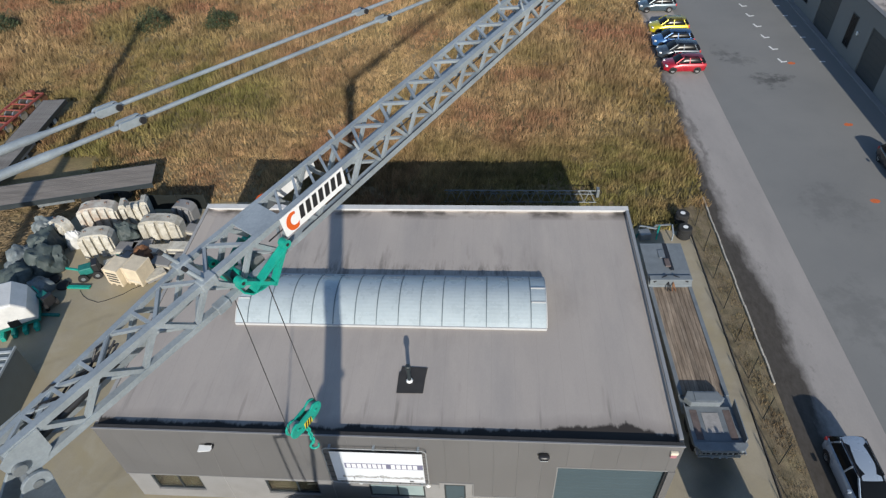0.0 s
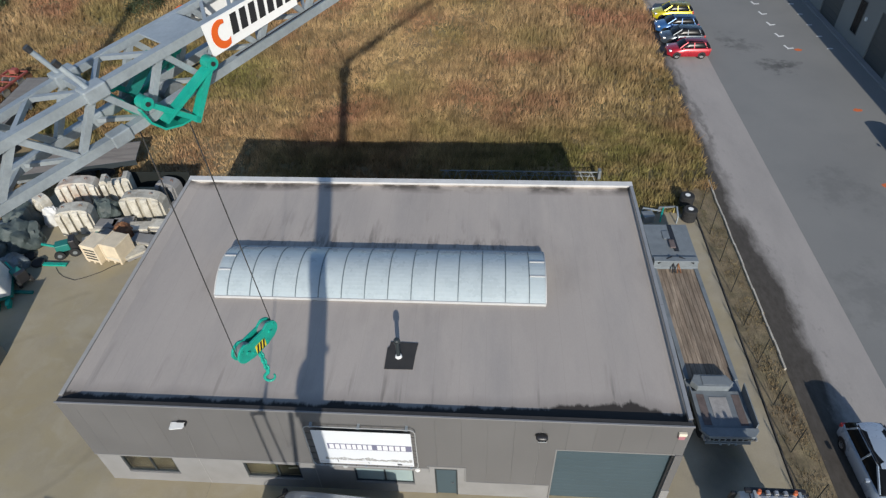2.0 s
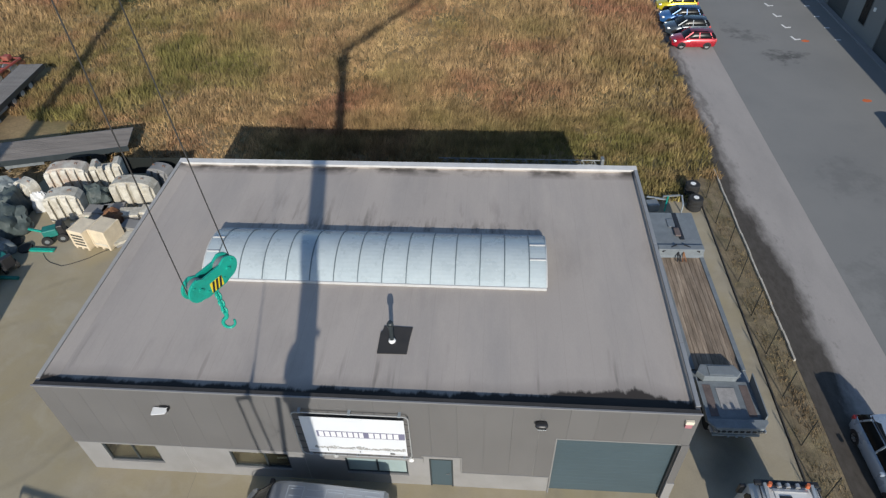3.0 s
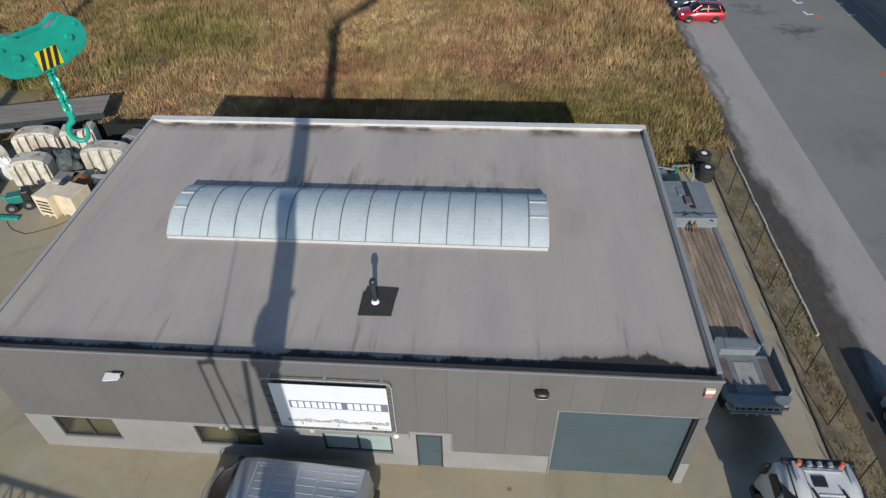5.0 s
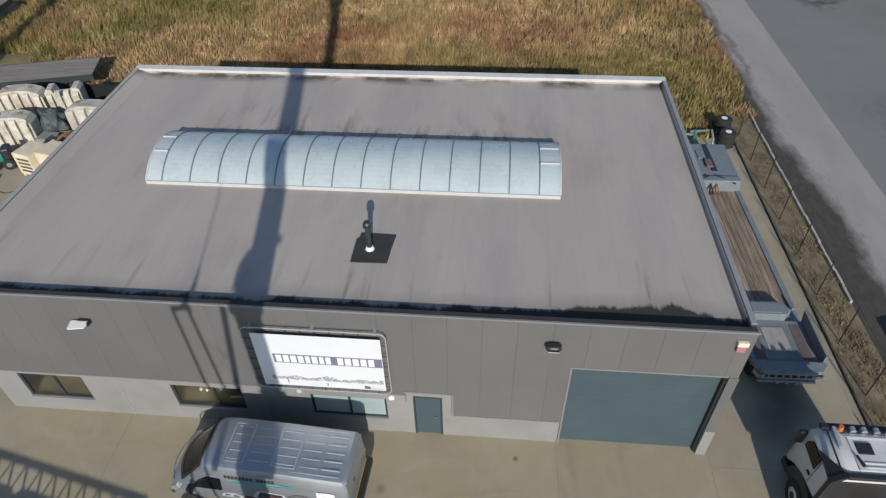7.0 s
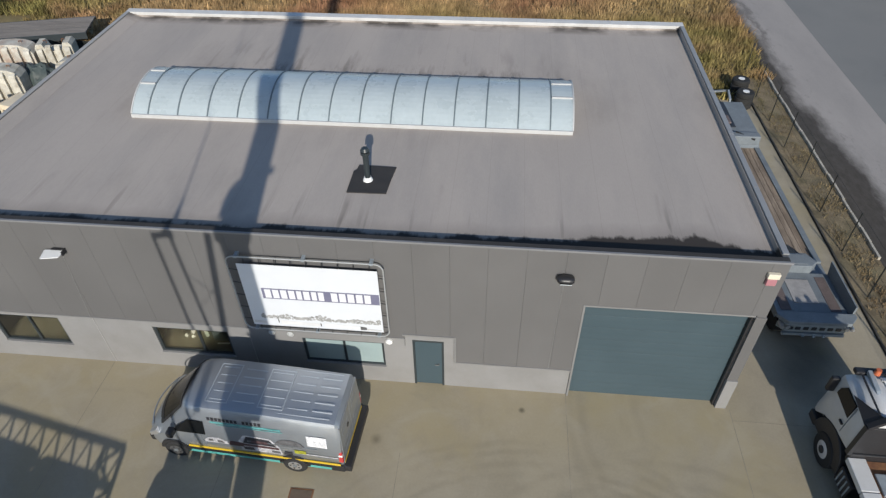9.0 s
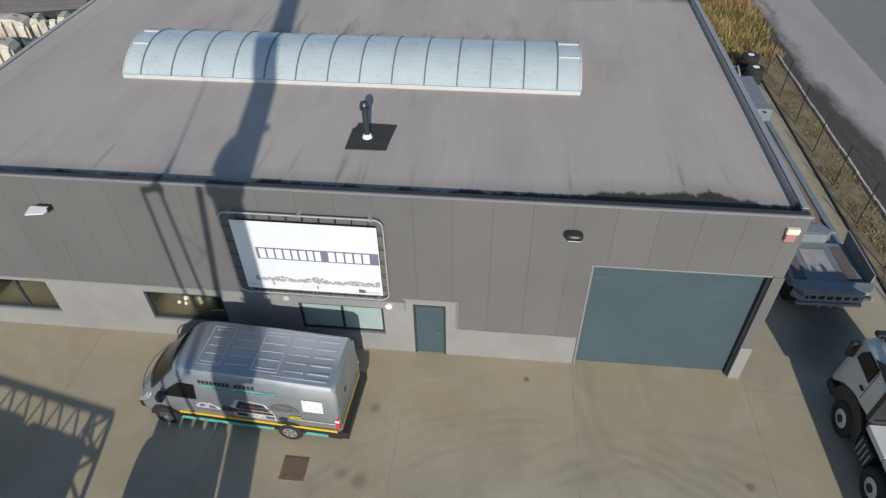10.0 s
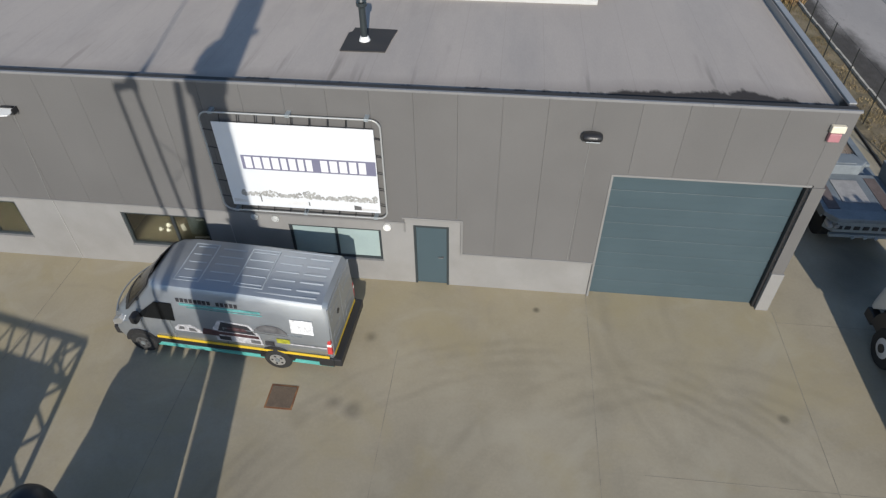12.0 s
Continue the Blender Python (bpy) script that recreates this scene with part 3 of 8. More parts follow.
# an added inner wall and floor, so rooms behind the panes stay dark
bm = B()
box(bm, BX0 + T_W, BX1 - T_W, 3.2, 3.3, 0, ROOF - 0.31)
solid("wall_inner", bm, M_PLINTH, "plain inner wall added to keep the rooms dark", "wall", "structure")
bm = B()
box(bm, BX0 + T_W, BX1 - T_W, T_W, 3.2, 0.0, 0.02)
solid("floor", bm, M_YARD, "plain workshop floor", "floor", "structure")
# desks close behind the two clear windows, with papers and cups on them
M_DESK = mat("olive_desk_board", (0.062, 0.056, 0.038), 0.6, tone=0.15, scale=2, grain=30, bump=0.05)
M_PAPER = mat("white_paper", (0.48, 0.48, 0.46), 0.7, tone=0.05, scale=5)


def desk(x0, x1):
    d = thing("desk", ((x0 + x1) / 2, 0.75, 0), 0, "olive-brown desk standing inside behind the window", "desk", "desks behind the windows")
    w = (x1 - x0) / 2
    bm = B()
    box(bm, -w, w, -0.52, 0.9, 0.68, 0.71, 0.006)
    part("desktop", bm, M_DESK, d)
    for sx in (-w + 0.05, w - 0.05):
        for sy in (-0.45, 0.8):
            bm = B()
            box(bm, sx - 0.03, sx + 0.03, sy - 0.03, sy + 0.03, 0.02, 0.68)
            part("leg", bm, M_DESK, d)


def desk_cup(x, y, r, h):
    c = thing("cup", (x, y, 0.71), 20, "white cup standing on the olive desk", "cup", "cups on the desks")
    bm = B()
    loft(bm, [[(q * math.cos(radians(k)), q * math.sin(radians(k)), z) for k in range(0, 360, 30)] for q, z in ((r * 0.8, 0.001), (r, h), (r * 0.86, h), (r * 0.7, 0.02))])
    part("bowl", bm, M_PAPER, c, "", True)
    bm = B()
    arc = [(r * 0.9 + 0.035 * math.sin(radians(k)), 0.0, h * 0.5 - 0.03 * math.cos(radians(k))) for k in range(0, 181, 30)]
    for a, q in zip(arc, arc[1:]):
        rod(bm, a, q, 0.007, 6)
    part("handle", bm, M_PAPER, c)


def desk_paper(x, y, turn, w, h):
    bm = B()
    box(bm, -w / 2, w / 2, -h / 2, h / 2, 0.0, 0.004)
    ob = solid("paper_sheet", bm, M_PAPER, "white sheet of paper lying on the olive desk", "paper", "", "papers on the desks")
    ob.matrix_world = pose(x, y, 0.711, 0, 0, turn)


desk(-17.2, -14.4)
desk(-22.3, -19.8)
for x, y, r, h in ((-16.3, 0.85, 0.055, 0.10), (-16.45, 0.68, 0.045, 0.08), (-16.22, 0.66, 0.04, 0.07)):
    desk_cup(x, y, r, h)
for x, y, a, w, h in ((-15.85, 0.85, 40, 0.10, 0.34), (-15.1, 0.5, 5, 0.5, 0.06)):
    desk_paper(x, y, a, w, h)
# added black box on the desk that darkens the window's right pane
cb = thing("pane_darkener", (-15.0, 0.72, 0.71), 0, "black box added behind the right pane to darken it", "cabinet")
bm = B()
box(bm, -0.5, 0.5, -0.12, 0.5, 0.001, 0.75, 0.01)
part("body", bm, M_BLACK, cb)
bm = B()
box(bm, -0.46, 0.46, -0.135, -0.121, 0.05, 0.70, 0.006)
dr = part("door", bm, M_FRAME, cb)
bm = B()
box(bm, -0.2, 0.2, -0.15, -0.136, 0.55, 0.58, 0.004)
part("handle", bm, M_GALVD, dr)


# ---- roof things ----
def skylight():
    x0, x1, y0, y1 = -18.96, -4.5, 5.74, 8.93
    n, rise, base = 14, 0.62, ROOF + 0.13
    s = thing("barrel_skylight", ((x0 + x1) / 2, y0, ROOF), 0, "long barrel-vaulted rooflight of milky polycarbonate bays", "skylight")
    ox, oy, oz = s.location
    M_POLY = mat("milky_polycarbonate", (0.40, 0.455, 0.47), 0.3, tone=0.06, scale=1.2, grain=8, bump=0.03, stain=(0.36, 0.42, 0.44), stain_amt=0.6, stain_scale=0.8)
    M_CURB = mat("white_curb", (0.46, 0.46, 0.45), 0.5, tone=0.06, scale=2, bump=0.03)
    M_RIB = mat("dark_glazing_bar", (0.15, 0.185, 0.2), 0.5, 0.2, tone=0.1)
    c, r = (y0 + y1) / 2, ((y1 - y0) ** 2 / 4 + rise ** 2) / (2 * rise)
    half = math.asin((y1 - y0) / 2 / r)

    def arc(k, m, dr=0.0):
        a = -half + 2 * half * k / m
        return c + (r + dr) * math.sin(a) - oy, base + rise - r + (r + dr) * math.cos(a) - oz
    bm = B()
    for a in ((x0, x1, y0 - 0.06, y0 + 0.06), (x0, x1, y1 - 0.06, y1 + 0.06), (x0, x0 + 0.12, y0, y1), (x1 - 0.12, x1, y0, y1)):
        box(bm, a[0] - ox, a[1] - ox, a[2] - oy, a[3] - oy, 0, base - oz, 0.01)
    part("curb", bm, M_CURB, s, "white curb frame")
    for e0 in (x0 - ox + 0.04, x1 - ox - 0.07):
        bm = B()
        prism(bm, [(arc(k, 18, -0.03)) for k in range(19)], e0, e0 + 0.03, "x")
        part("end_panel", bm, M_POLY, s)
    ribs = [x0] + [-18.38 + 1.013 * i for i in range(14)] + [x1]
    n = len(ribs) - 1
    for i in range(n):
        bm = B()
        a, d = ribs[i] - ox + 0.02, ribs[i + 1] - ox - 0.02
        out = [arc(k, 18) for k in range(19)] + [arc(k, 18, -0.02) for k in range(18, -1, -1)]
        prism(bm, out, a, d, "x")
        part("pane", bm, M_POLY, s, smooth=False)
    for i in range(n + 1):
        bm = B()
        u = ribs[i] - ox
        out = [arc(k, 18, 0.022) for k in range(19)] + [arc(k, 18, -0.025) for k in range(18, -1, -1)]
        prism(bm, out, u - 0.022, u + 0.022, "x")
        part("glazing_bar", bm, M_RIB if 0 < i < n else M_CURB, s)
    for u0, u1 in ((ribs[0], ribs[1]), (ribs[-2], ribs[-1])):
        for k in (6.2, 10.5):
            bm = B()
            y, z = arc(k, 18, 0.02)
            box(bm, u0 - ox + 0.03, u1 - ox - 0.03, y - 0.035, y + 0.035, z - 0.03, z + 0.02)
            part("opening_bar", bm, M_CURB, s, "white bar of the opening end bay")


skylight()


def flue():
    f = thing("roof_flue", (-10.465, 2.78, ROOF), 0, "dark twin flue pipe with cowl on a bitumen pad", "flue pipe")
    bm = B()
    prism(bm, [(-0.5, -0.62), (0.62, -0.6), (0.66, 0.1), (0.72, 0.7), (-0.40, 0.74), (-0.42, 0.5), (-0.5, 0.42)], 0.002, 0.03, "z")
    part("bitumen_pad", bm, M_MEMB, f, "black bitumen patch")
    bm = B()
    rod(bm, (0, 0, 0.02), (0, 0, 0.14), 0.15, 16, 0.10)
    part("flashing_collar", bm, M_WHITE, f, "pale flashing collar", True)
    bm = B()
    rod(bm, (0, 0, 0.1), (0, 0, 0.86), 0.085, 16)
    rod(bm, (0, 0, 0.86), (0, 0, 0.90), 0.085, 16, 0.13)
    rod(bm, (0, 0, 0.90), (0, 0, 0.98), 0.13, 16)
    rod(bm, (0, 0, 1.02), (0, 0, 1.10), 0.13, 16, 0.09)
    rod(bm, (0, 0, 0.98), (0, 0, 1.02), 0.07, 12)
    part("pipe", bm, M_FRAME, f, "dark grey pipe", True)


flue()


# ---- fixtures on the front wall ----
def wall_lamp(x, z):
    w = thing("wall_lamp", (x, -0.03, z), 0, "black floodlight on the taupe front wall", "wall lamp")
    bm = B()
    rings = []
    for u, k in ((-0.22, 0.25), (-0.21, 0.55), (-0.17, 0.78), (-0.08, 0.88), (0.08, 0.88), (0.17, 0.78), (0.21, 0.55), (0.22, 0.25)):
        rings.append([(u, -0.15 + 0.16 * k * math.cos(radians(q)), 0.02 + 0.125 * k * math.sin(radians(q))) for q in range(0, 360, 24)])
    loft(bm, rings)
    box(bm, -0.08, 0.08, -0.06, 0.0, -0.07, 0.09, 0.015)
    part("housing", bm, M_BLACK, w, "", True)
    bm = B()
    prism(bm, [(-0.20, -0.085), (-0.315, -0.005), (-0.325, -0.02), (-0.20, -0.105)], -0.15, 0.15, "x")
    part("lens", bm, M_GALVD, w, "dull glass lens")


def flood_lamp(x, z):
    w = thing("flood_lamp", (x, -0.03, z), 0, "flat white floodlight leaning out from the taupe wall", "wall lamp")
    M_HOUSE = mat("worn_white_housing", (0.56, 0.57, 0.57), 0.45, tone=0.06)
    bm = B()
    loft(bm, [[(u, -0.07, z1), (u, y0, z2), (u - 0.02, y0 - 0.01, z2 - 0.03), (u, -0.08, z1 - 0.07)] for u, y0, z1, z2 in ((-0.46, -0.30, 0.0, -0.05), (-0.40, -0.34, 0.03, -0.04), (0.08, -0.30, 0.06, 0.0), (0.11, -0.24, 0.05, 0.0))])
    part("housing", bm, M_HOUSE, w)
    bm = B()
    box(bm, -0.20, 0.09, -0.11, -0.05, 0.062, 0.10, 0.008)
    part("heat_sink", bm, M_BLACK, w, "dark cooling fins")
    bm = B()
    box(bm, 0.115, 0.15, -0.20, 0.0, -0.06, 0.08, 0.01)
    box(bm, -0.12, 0.115, -0.06, 0.0, -0.05, 0.03)
    part("bracket", bm, M_BLACK, w, "dark end bracket")


wall_lamp(-4.92, 5.04)
flood_lamp(-18.47, 4.93)
bm = B()
rod(bm, (-18.74, -0.036, 2.2), (-18.5, -0.036, 4.86), 0.009, 6)
solid("cable", bm, M_FRAMEW, "thin pale cable running down the taupe cladding", "cable")
bm = B()
rod(bm, (-4.99, -0.034, 1.25), (-4.93, -0.034, 4.98), 0.007, 6)
solid("cable", bm, M_FRAMEW, "thin pale cable running down the taupe cladding", "cable")
al = thing("alarm_siren", (0.0, -0.03, 5.20), 0, "red and cream alarm siren on the wall corner", "alarm")
bm = B()
box(bm, -0.12, 0.12, -0.11, 0.0, 0.0, 0.20, 0.02)
part("strobe", bm, mat("faded_red_lens", (0.36, 0.16, 0.18), 0.4, tone=0.06), al, "faded red strobe lens")
bm = B()
box(bm, -0.14, 0.15, -0.12, 0.0, 0.22, 0.38, 0.02)
part("siren_box", bm, mat("cream_plastic", (0.66, 0.6, 0.48), 0.4, tone=0.05), al, "cream box")
# left light's shadow is put into this grey; its neighbour shares it
M_SHADEGREY = mat("shade_grey_plastic", (0.42, 0.43, 0.42), 0.5, tone=0.06)
for x, z, mw, lb in ((-13.16, 2.04, M_SHADEGREY, "small greyed round bulkhead light on pale wall"), (-12.6, 2.02, M_SHADEGREY, "small greyed round bulkhead light on pale wall"), (-9.66, 1.96, M_WHITE, "small round white bulkhead light on pale wall")):
    w = thing("bulkhead_light", (x, 0.019, z), 0, lb, "wall light", "bulkhead lights")
    bm = B()
    rod(bm, (0, 0, 0), (0, -0.06, 0), 0.10, 18)
    part("base", bm, mw, w)
    bm = B()
    rod(bm, (0, -0.06, 0), (0, -0.10, 0), 0.085, 18, 0.05)
    part("dome", bm, mw, w, smooth=True)
bm = B()
rod(bm, (-9.2, -0.02, 1.86), (-9.2, -0.02, 2.16), 0.02)
solid("conduit", bm, M_FRAMEW, "short pale cable conduit beside the door", "conduit")


# ---- advertising banner ----
def banner():
    x0, x1, z0, z1 = -13.77, -9.58, 2.41, 5.21
    b = thing("banner_sign", ((x0 + x1) / 2, -0.2, z0), 0, "white printed banner laced into a steel tube frame", "sign")
    w, h = (x1 - x0) / 2, z1 - z0
    bm = B()
    c = 0.22
    ring = []
    for cx, cz, a0 in ((w - c, h - c, 0), (-w + c, h - c, 90), (-w + c, c, 180), (w - c, c, 270)):
        ring += [(cx + c * math.cos(radians(a0 + k * 15)), 0, cz + c * math.sin(radians(a0 + k * 15))) for k in range(7)]
    for p, q in zip(ring, ring[1:] + ring[:1]):
        rod(bm, p, q, 0.022, 8)
    part("tube_frame", bm, mat("pale_tube", (0.36, 0.37, 0.37), 0.4, 0.2, tone=0.08), b, "pale steel tube", True)
    for px in (-w + 0.3, 0.0, w - 0.3):
        for pz in (0.0, h):
            bm = B()
            box(bm, px - 0.05, px + 0.05, -0.03, 0.19, pz - 0.035, pz + 0.035, 0.008)
            part("bracket", bm, M_GALV, b)
    bx0, bx1, bz0, bz1 = -w + 0.26, w - 0.16, 0.17, h - 0.24
    bm = B()
    box(bm, bx0, bx1, -0.008, 0.0, bz0, bz1)
    cloth = part("banner_cloth", bm, mat("white_banner", (0.60, 0.62, 0.65), 0.5, tone=0.02, scale=2, bump=0.02), b)
    bm = B()
    box(bm, bx0 + 0.50, bx1 - 0.02, -0.013, -0.0085, bz0 + 1.12, bz0 + 1.52)
    band = part("print_band", bm, mat("navy_print", (0.15, 0.15, 0.22), 0.5, tone=0.08), cloth, "dark navy band")
    # lettering as plain bars
    M_LET = mat("lettering_white", (0.66, 0.66, 0.69), 0.5, tone=0.02)
    xx = bx0 + 0.58
    for i in range(14):
        wd = (0.17, 0.17, 0.17, 0.17, 0.14, 0.17, 0.14, 0.15, 0.1, 0.17, 0.18, 0.18, 0.18, 0.17)[i]
        if i != 8:
            bm = B()
            box(bm, xx, xx + wd, -0.018, -0.0135, bz0 + 1.16, bz0 + 1.48)
            part("letter_bar", bm, M_LET, cloth, "white bar of lettering")
        xx += wd + 0.052
    # faint picture along the foot: a line of bare trees, sheds and a long vehicle
    rnd = random.Random(4)
    bm = B()
    for row in range(520):
        u = rnd.uniform(0.3, bx1 - bx0 - 0.06)
        crown = 0.08 + 0.15 * abs(math.sin(u * 2.3)) * (0.6 + 0.4 * math.sin(u * 7.1))
        v = 0.32 + rnd.uniform(0, 1) ** 1.2 * crown
        r = rnd.uniform(0.012, 0.04)
        k = rnd.uniform(0, 6.28)
        prism(bm, [(bx0 + u + r * math.cos(k + 1.26 * q), bz0 + v + r * math.sin(k + 1.26 * q)) for q in range(5)], -0.0095 - 0.000008 * row, -0.0085, "y")
    tl = part("print_treeline", bm, mat("grey_print", (0.30, 0.30, 0.29), 0.5, tone=0.4, scale=9, grain=50), cloth, "faint grey printed tree line")
    tagged(tl, "faint grey printed tree line", "", "", "stuff")
    for a, d, e, f, c in ((0.75, 0.78, 0.14, 0.36, 0.12), (0.84, 1.95, 0.10, 0.24, 0.62), (1.97, 2.0, 0.10, 0.24, 0.08), (2.1, 3.1, 0.08, 0.22, 0.66), (3.12, 3.3, 0.06, 0.2, 0.10), (3.3, 3.72, 0.05, 0.12, 0.5), (0.05, 0.4, 0.1, 0.2, 0.55)):
        bm = B()
        prism(bm, [(bx0 + a, bz0 + e), (bx0 + d, bz0 + e), (bx0 + d, bz0 + f * 0.85), (bx0 + a, bz0 + f)], -0.0165, -0.0135, "y")
        part("print_shape", bm, mat("grey_print_shape", (c, c, c), 0.5, tone=0.12), cloth)
    cords = []
    for k in range(9):
        px = bx0 + (bx1 - bx0) * (k + 0.5) / 9
        cords += [((px, 0, bz1), (px + 0.03, 0, h)), ((px, 0, bz0), (px - 0.03, 0, 0))]
    for k in range(5):
        pz = bz0 + (bz1 - bz0) * (k + 0.5) / 5
        cords += [((bx0, 0, pz), (-w, 0, pz + 0.03)), ((bx1, 0, pz), (w, 0, pz - 0.03))]
    for p, q in cords:
        bm = B()
        rod(bm, p, q, 0.014, 5)
        part("lacing_cord", bm, M_BLACK, b)


banner()

# iron cover and joints in the yard
mh = thing("manhole_cover", (-11.58, -4.04, 0), 0, "square rusty iron inspection cover set in the concrete", "manhole cover")
bm = B()
box(bm, -0.33, 0.33, -0.33, 0.33, 0.0, 0.012, 0.004)
part("frame", bm, M_RUST, mh)
bm = B()
box(bm, -0.29, 0.29, -0.29, 0.29, 0.012, 0.02, 0.004)
part("plate", bm, mat("brown_iron", (0.12, 0.088, 0.062), 0.8, tone=0.2, scale=5), mh, "brown rusty plate")
bm = B()
for x, y0, y1 in ((-4.34, -30, -0.02), (0.5, -30, -0.12), (-9.1, -30, -2.4), (-14.0, -30, -0.02), (-18.8, -30, -0.02)):
    box(bm, x - 0.008, x + 0.008, y0, y1, 0.0, 0.003)
for y, x0, x1 in ((-0.5, 0.5, 5.7), (-5.15, -3.4, 5.7)):
    box(bm, x0, x1, y - 0.007, y + 0.007, 0.0, 0.0025)
solid("yard_joint", bm, mat("joint_filler", (0.25, 0.22, 0.17), 0.9, tone=0.3, scale=2), "dark saw-cut joints in the concrete yard", "joint", "structure")


# ---- tower crane: jib over the roof, mast beside it ----
MX, MY = -11.77, -11.5                       # mast foot
JD = Vector((0.5607, 0.8195, 0.1176)).normalized()
JN = Vector((JD.y, -JD.x, 0)).normalized()
JU = JN.cross(JD)
JIB = Matrix(((JD.x, JN.x, JU.x, -10.055), (JD.y, JN.y, JU.y, -8.506), (JD.z, JN.z, JU.z, 23.471), (0, 0, 0, 1)))


def crane():
    c = thing("tower_crane", (MX, MY, 0), 0, "galvanised steel lattice tower crane with raised jib", "crane")
    rel = Matrix.Translation((-MX, -MY, 0)) @ JIB

    def jp(name, bm, material, label="", smooth=False, parent=None):
        ob = part(name, bm, material, parent or c, label, smooth)
        if parent is None:
            ob.matrix_local = rel
        return ob
    END = 24.0

    def far(a):
        return -0.16 - 0.26 * min(max((a + 2.2) / 2.2, 0), 1)

    def low(a):
        return -0.42 + 0.012 * max(a, 0) + 0.06 * min(max(-a / 1.5, 0), 1)
    # chords: (lateral, up) as a function of the distance along the jib
    chords = {"near_top": lambda a: (0.0, 0.0), "far_top": lambda a: (far(a), 0.0), "near_low": lambda a: (0.0, low(a)), "far_low": lambda a: (far(a), low(a))}
    for fn in chords.values():
        for a0, a1 in ((-2.25, -0.02), (0.03, 8.0), (8.04, 16.0), (16.04, END)):
            bm = B()
            w = (0.06 if fn is chords["far_top"] else 0.078) if a0 < 8 else 0.064
            bar(bm, (a0, *fn(a0)), (a1, *fn(a1)), w, w)
            jp("chord", bm, M_GALV)
    # bolted joint at the end of the root section
    for lat in (0.0, far(0)):
        bm = B()
        box(bm, -0.09, 0.10, lat - 0.065, lat + 0.065, -0.06, 0.055, 0.012)
        jp("joint_plate", bm, M_GALV)
        bm = B()
        rod(bm, (-0.02, lat, 0.04), (-0.1, lat - 0.03, 0.26), 0.022, 10)
        jp("guide_peg", bm, M_GALV, smooth=True)
        bm = B()
        rod(bm, (-0.1, lat - 0.03, 0.26), (-0.116, lat - 0.036, 0.305), 0.026, 10)
        jp("peg_cap", bm, M_BLACK, "black peg cap", True)
    for a in (2.36, 6.0):
        for lat in (0.0, far(a)):
            bm = B()
            rod(bm, (a, lat, 0.03), (a - 0.03, lat - 0.02, 0.16), 0.018, 8)
            jp("guide_peg", bm, M_GALV, smooth=True)
    for a in (0.0, 8.02):
        for lat in (0.0, far(a)):
            bm = B()
            box(bm, a - 0.08, a + 0.09, lat - 0.056, lat + 0.056, low(a) - 0.055, low(a) + 0.055, 0.01)
            jp("joint_plate", bm, M_GALV)
    bm = B()
    bar(bm, (0.0, 0.0, -0.01), (0.0, far(0), -0.01), 0.09, 0.07)
    jp("cross_beam", bm, M_GALV)

    def brace(p, q, w=0.045):
        bm = B()
        bar(bm, p, q, w, w)
        jp("brace", bm, M_GALV)
    # zigzags: root, then the main run
    nodes = [(-1.95 + 0.325 * i) for i in range(7)] + [0.0 + 0.3 * i for i in range(1, 9)] + [2.4 + 0.27 * i for i in range(1, 30)]
    for i, (a, b) in enumerate(zip(nodes, nodes[1:])):
        hi_a, hi_b = (i % 2 == 0), (i % 2 == 1)
        for lat in ("near", "far"):
            la, lb = (0.0, 0.0) if lat == "near" else (far(a), far(b))
            brace((a, la, 0.0 if hi_a else low(a)), (b, lb, 0.0 if hi_b else low(b)), 0.05 if a < 2.3 else 0.04)
        if a > 2.3 or a < 0.6:
            if i % 2 == 0:
                brace((a, 0, 0), (b, far(b), 0), 0.038)
            else:
                brace((a, far(a), 0), (b, 0, 0), 0.038)
        brace((a, 0 if i % 2 else far(a), low(a)), (b, far(b) if i % 2 else 0, low(b)), 0.034)
    for k in range(20):
        a = 10.6 + 0.65 * k
        brace((a, 0, low(a)), (a + 0.33, 0, 0), 0.04)
        brace((a + 0.33, 0, 0), (a + 0.65, 0, low(a)), 0.04)
        brace((a, far(a), low(a)), (a + 0.33, far(a), 0), 0.04)
    # cover sheet on top, and the open bays beside it
    bm = B()
    box(bm, 0.68, 1.06, far(1) + 0.03, -0.03, 0.012, 0.03, 0.006)
    jp("cover_plate", bm, M_GALV, "flat galvanised cover plate")
    for a, b in ((1.08, 1.34), (1.34, 1.62), (1.62, 1.84), (1.84, 2.06), (2.06, 2.28)):
        brace((a, 0, 0.0), (b, far(b), 0.0), 0.03)
    # root side plates with a hand hole, and the pin bosses
    for lat in (0.048, far(-1.8) - 0.048):
        bm = B()
        prism(bm, [(-2.33, -0.05), (-2.33, -0.16), (-2.22, -0.29), (-2.06, -0.35), (-1.97, -0.28), (-1.93, 0.02), (-2.2, 0.02)], lat - 0.006, lat + 0.006, "y")
        jp("side_plate", bm, M_GALV)
    for a in (-1.92, -1.61, -1.30, -0.66):
        bm = B()
        bar(bm, (a, 0.0, 0.01), (a - 0.03, far(a), 0.01), 0.036, 0.036)
        jp("cross_tube", bm, M_GALV)
    for a, la, b, lb in ((-2.24, 0.0, -1.93, 1.0), (-1.93, 1.0, -1.62, 0.0), (-1.30, 0.0, -0.98, 1.0), (-1.60, 0.0, -1.32, 0.0)):
        bm = B()
        bar(bm, (a, la * far(a), 0.012), (b, lb * far(b), 0.012), 0.03, 0.03)
        jp("cross_tube", bm, M_GALV)
    bm = B()
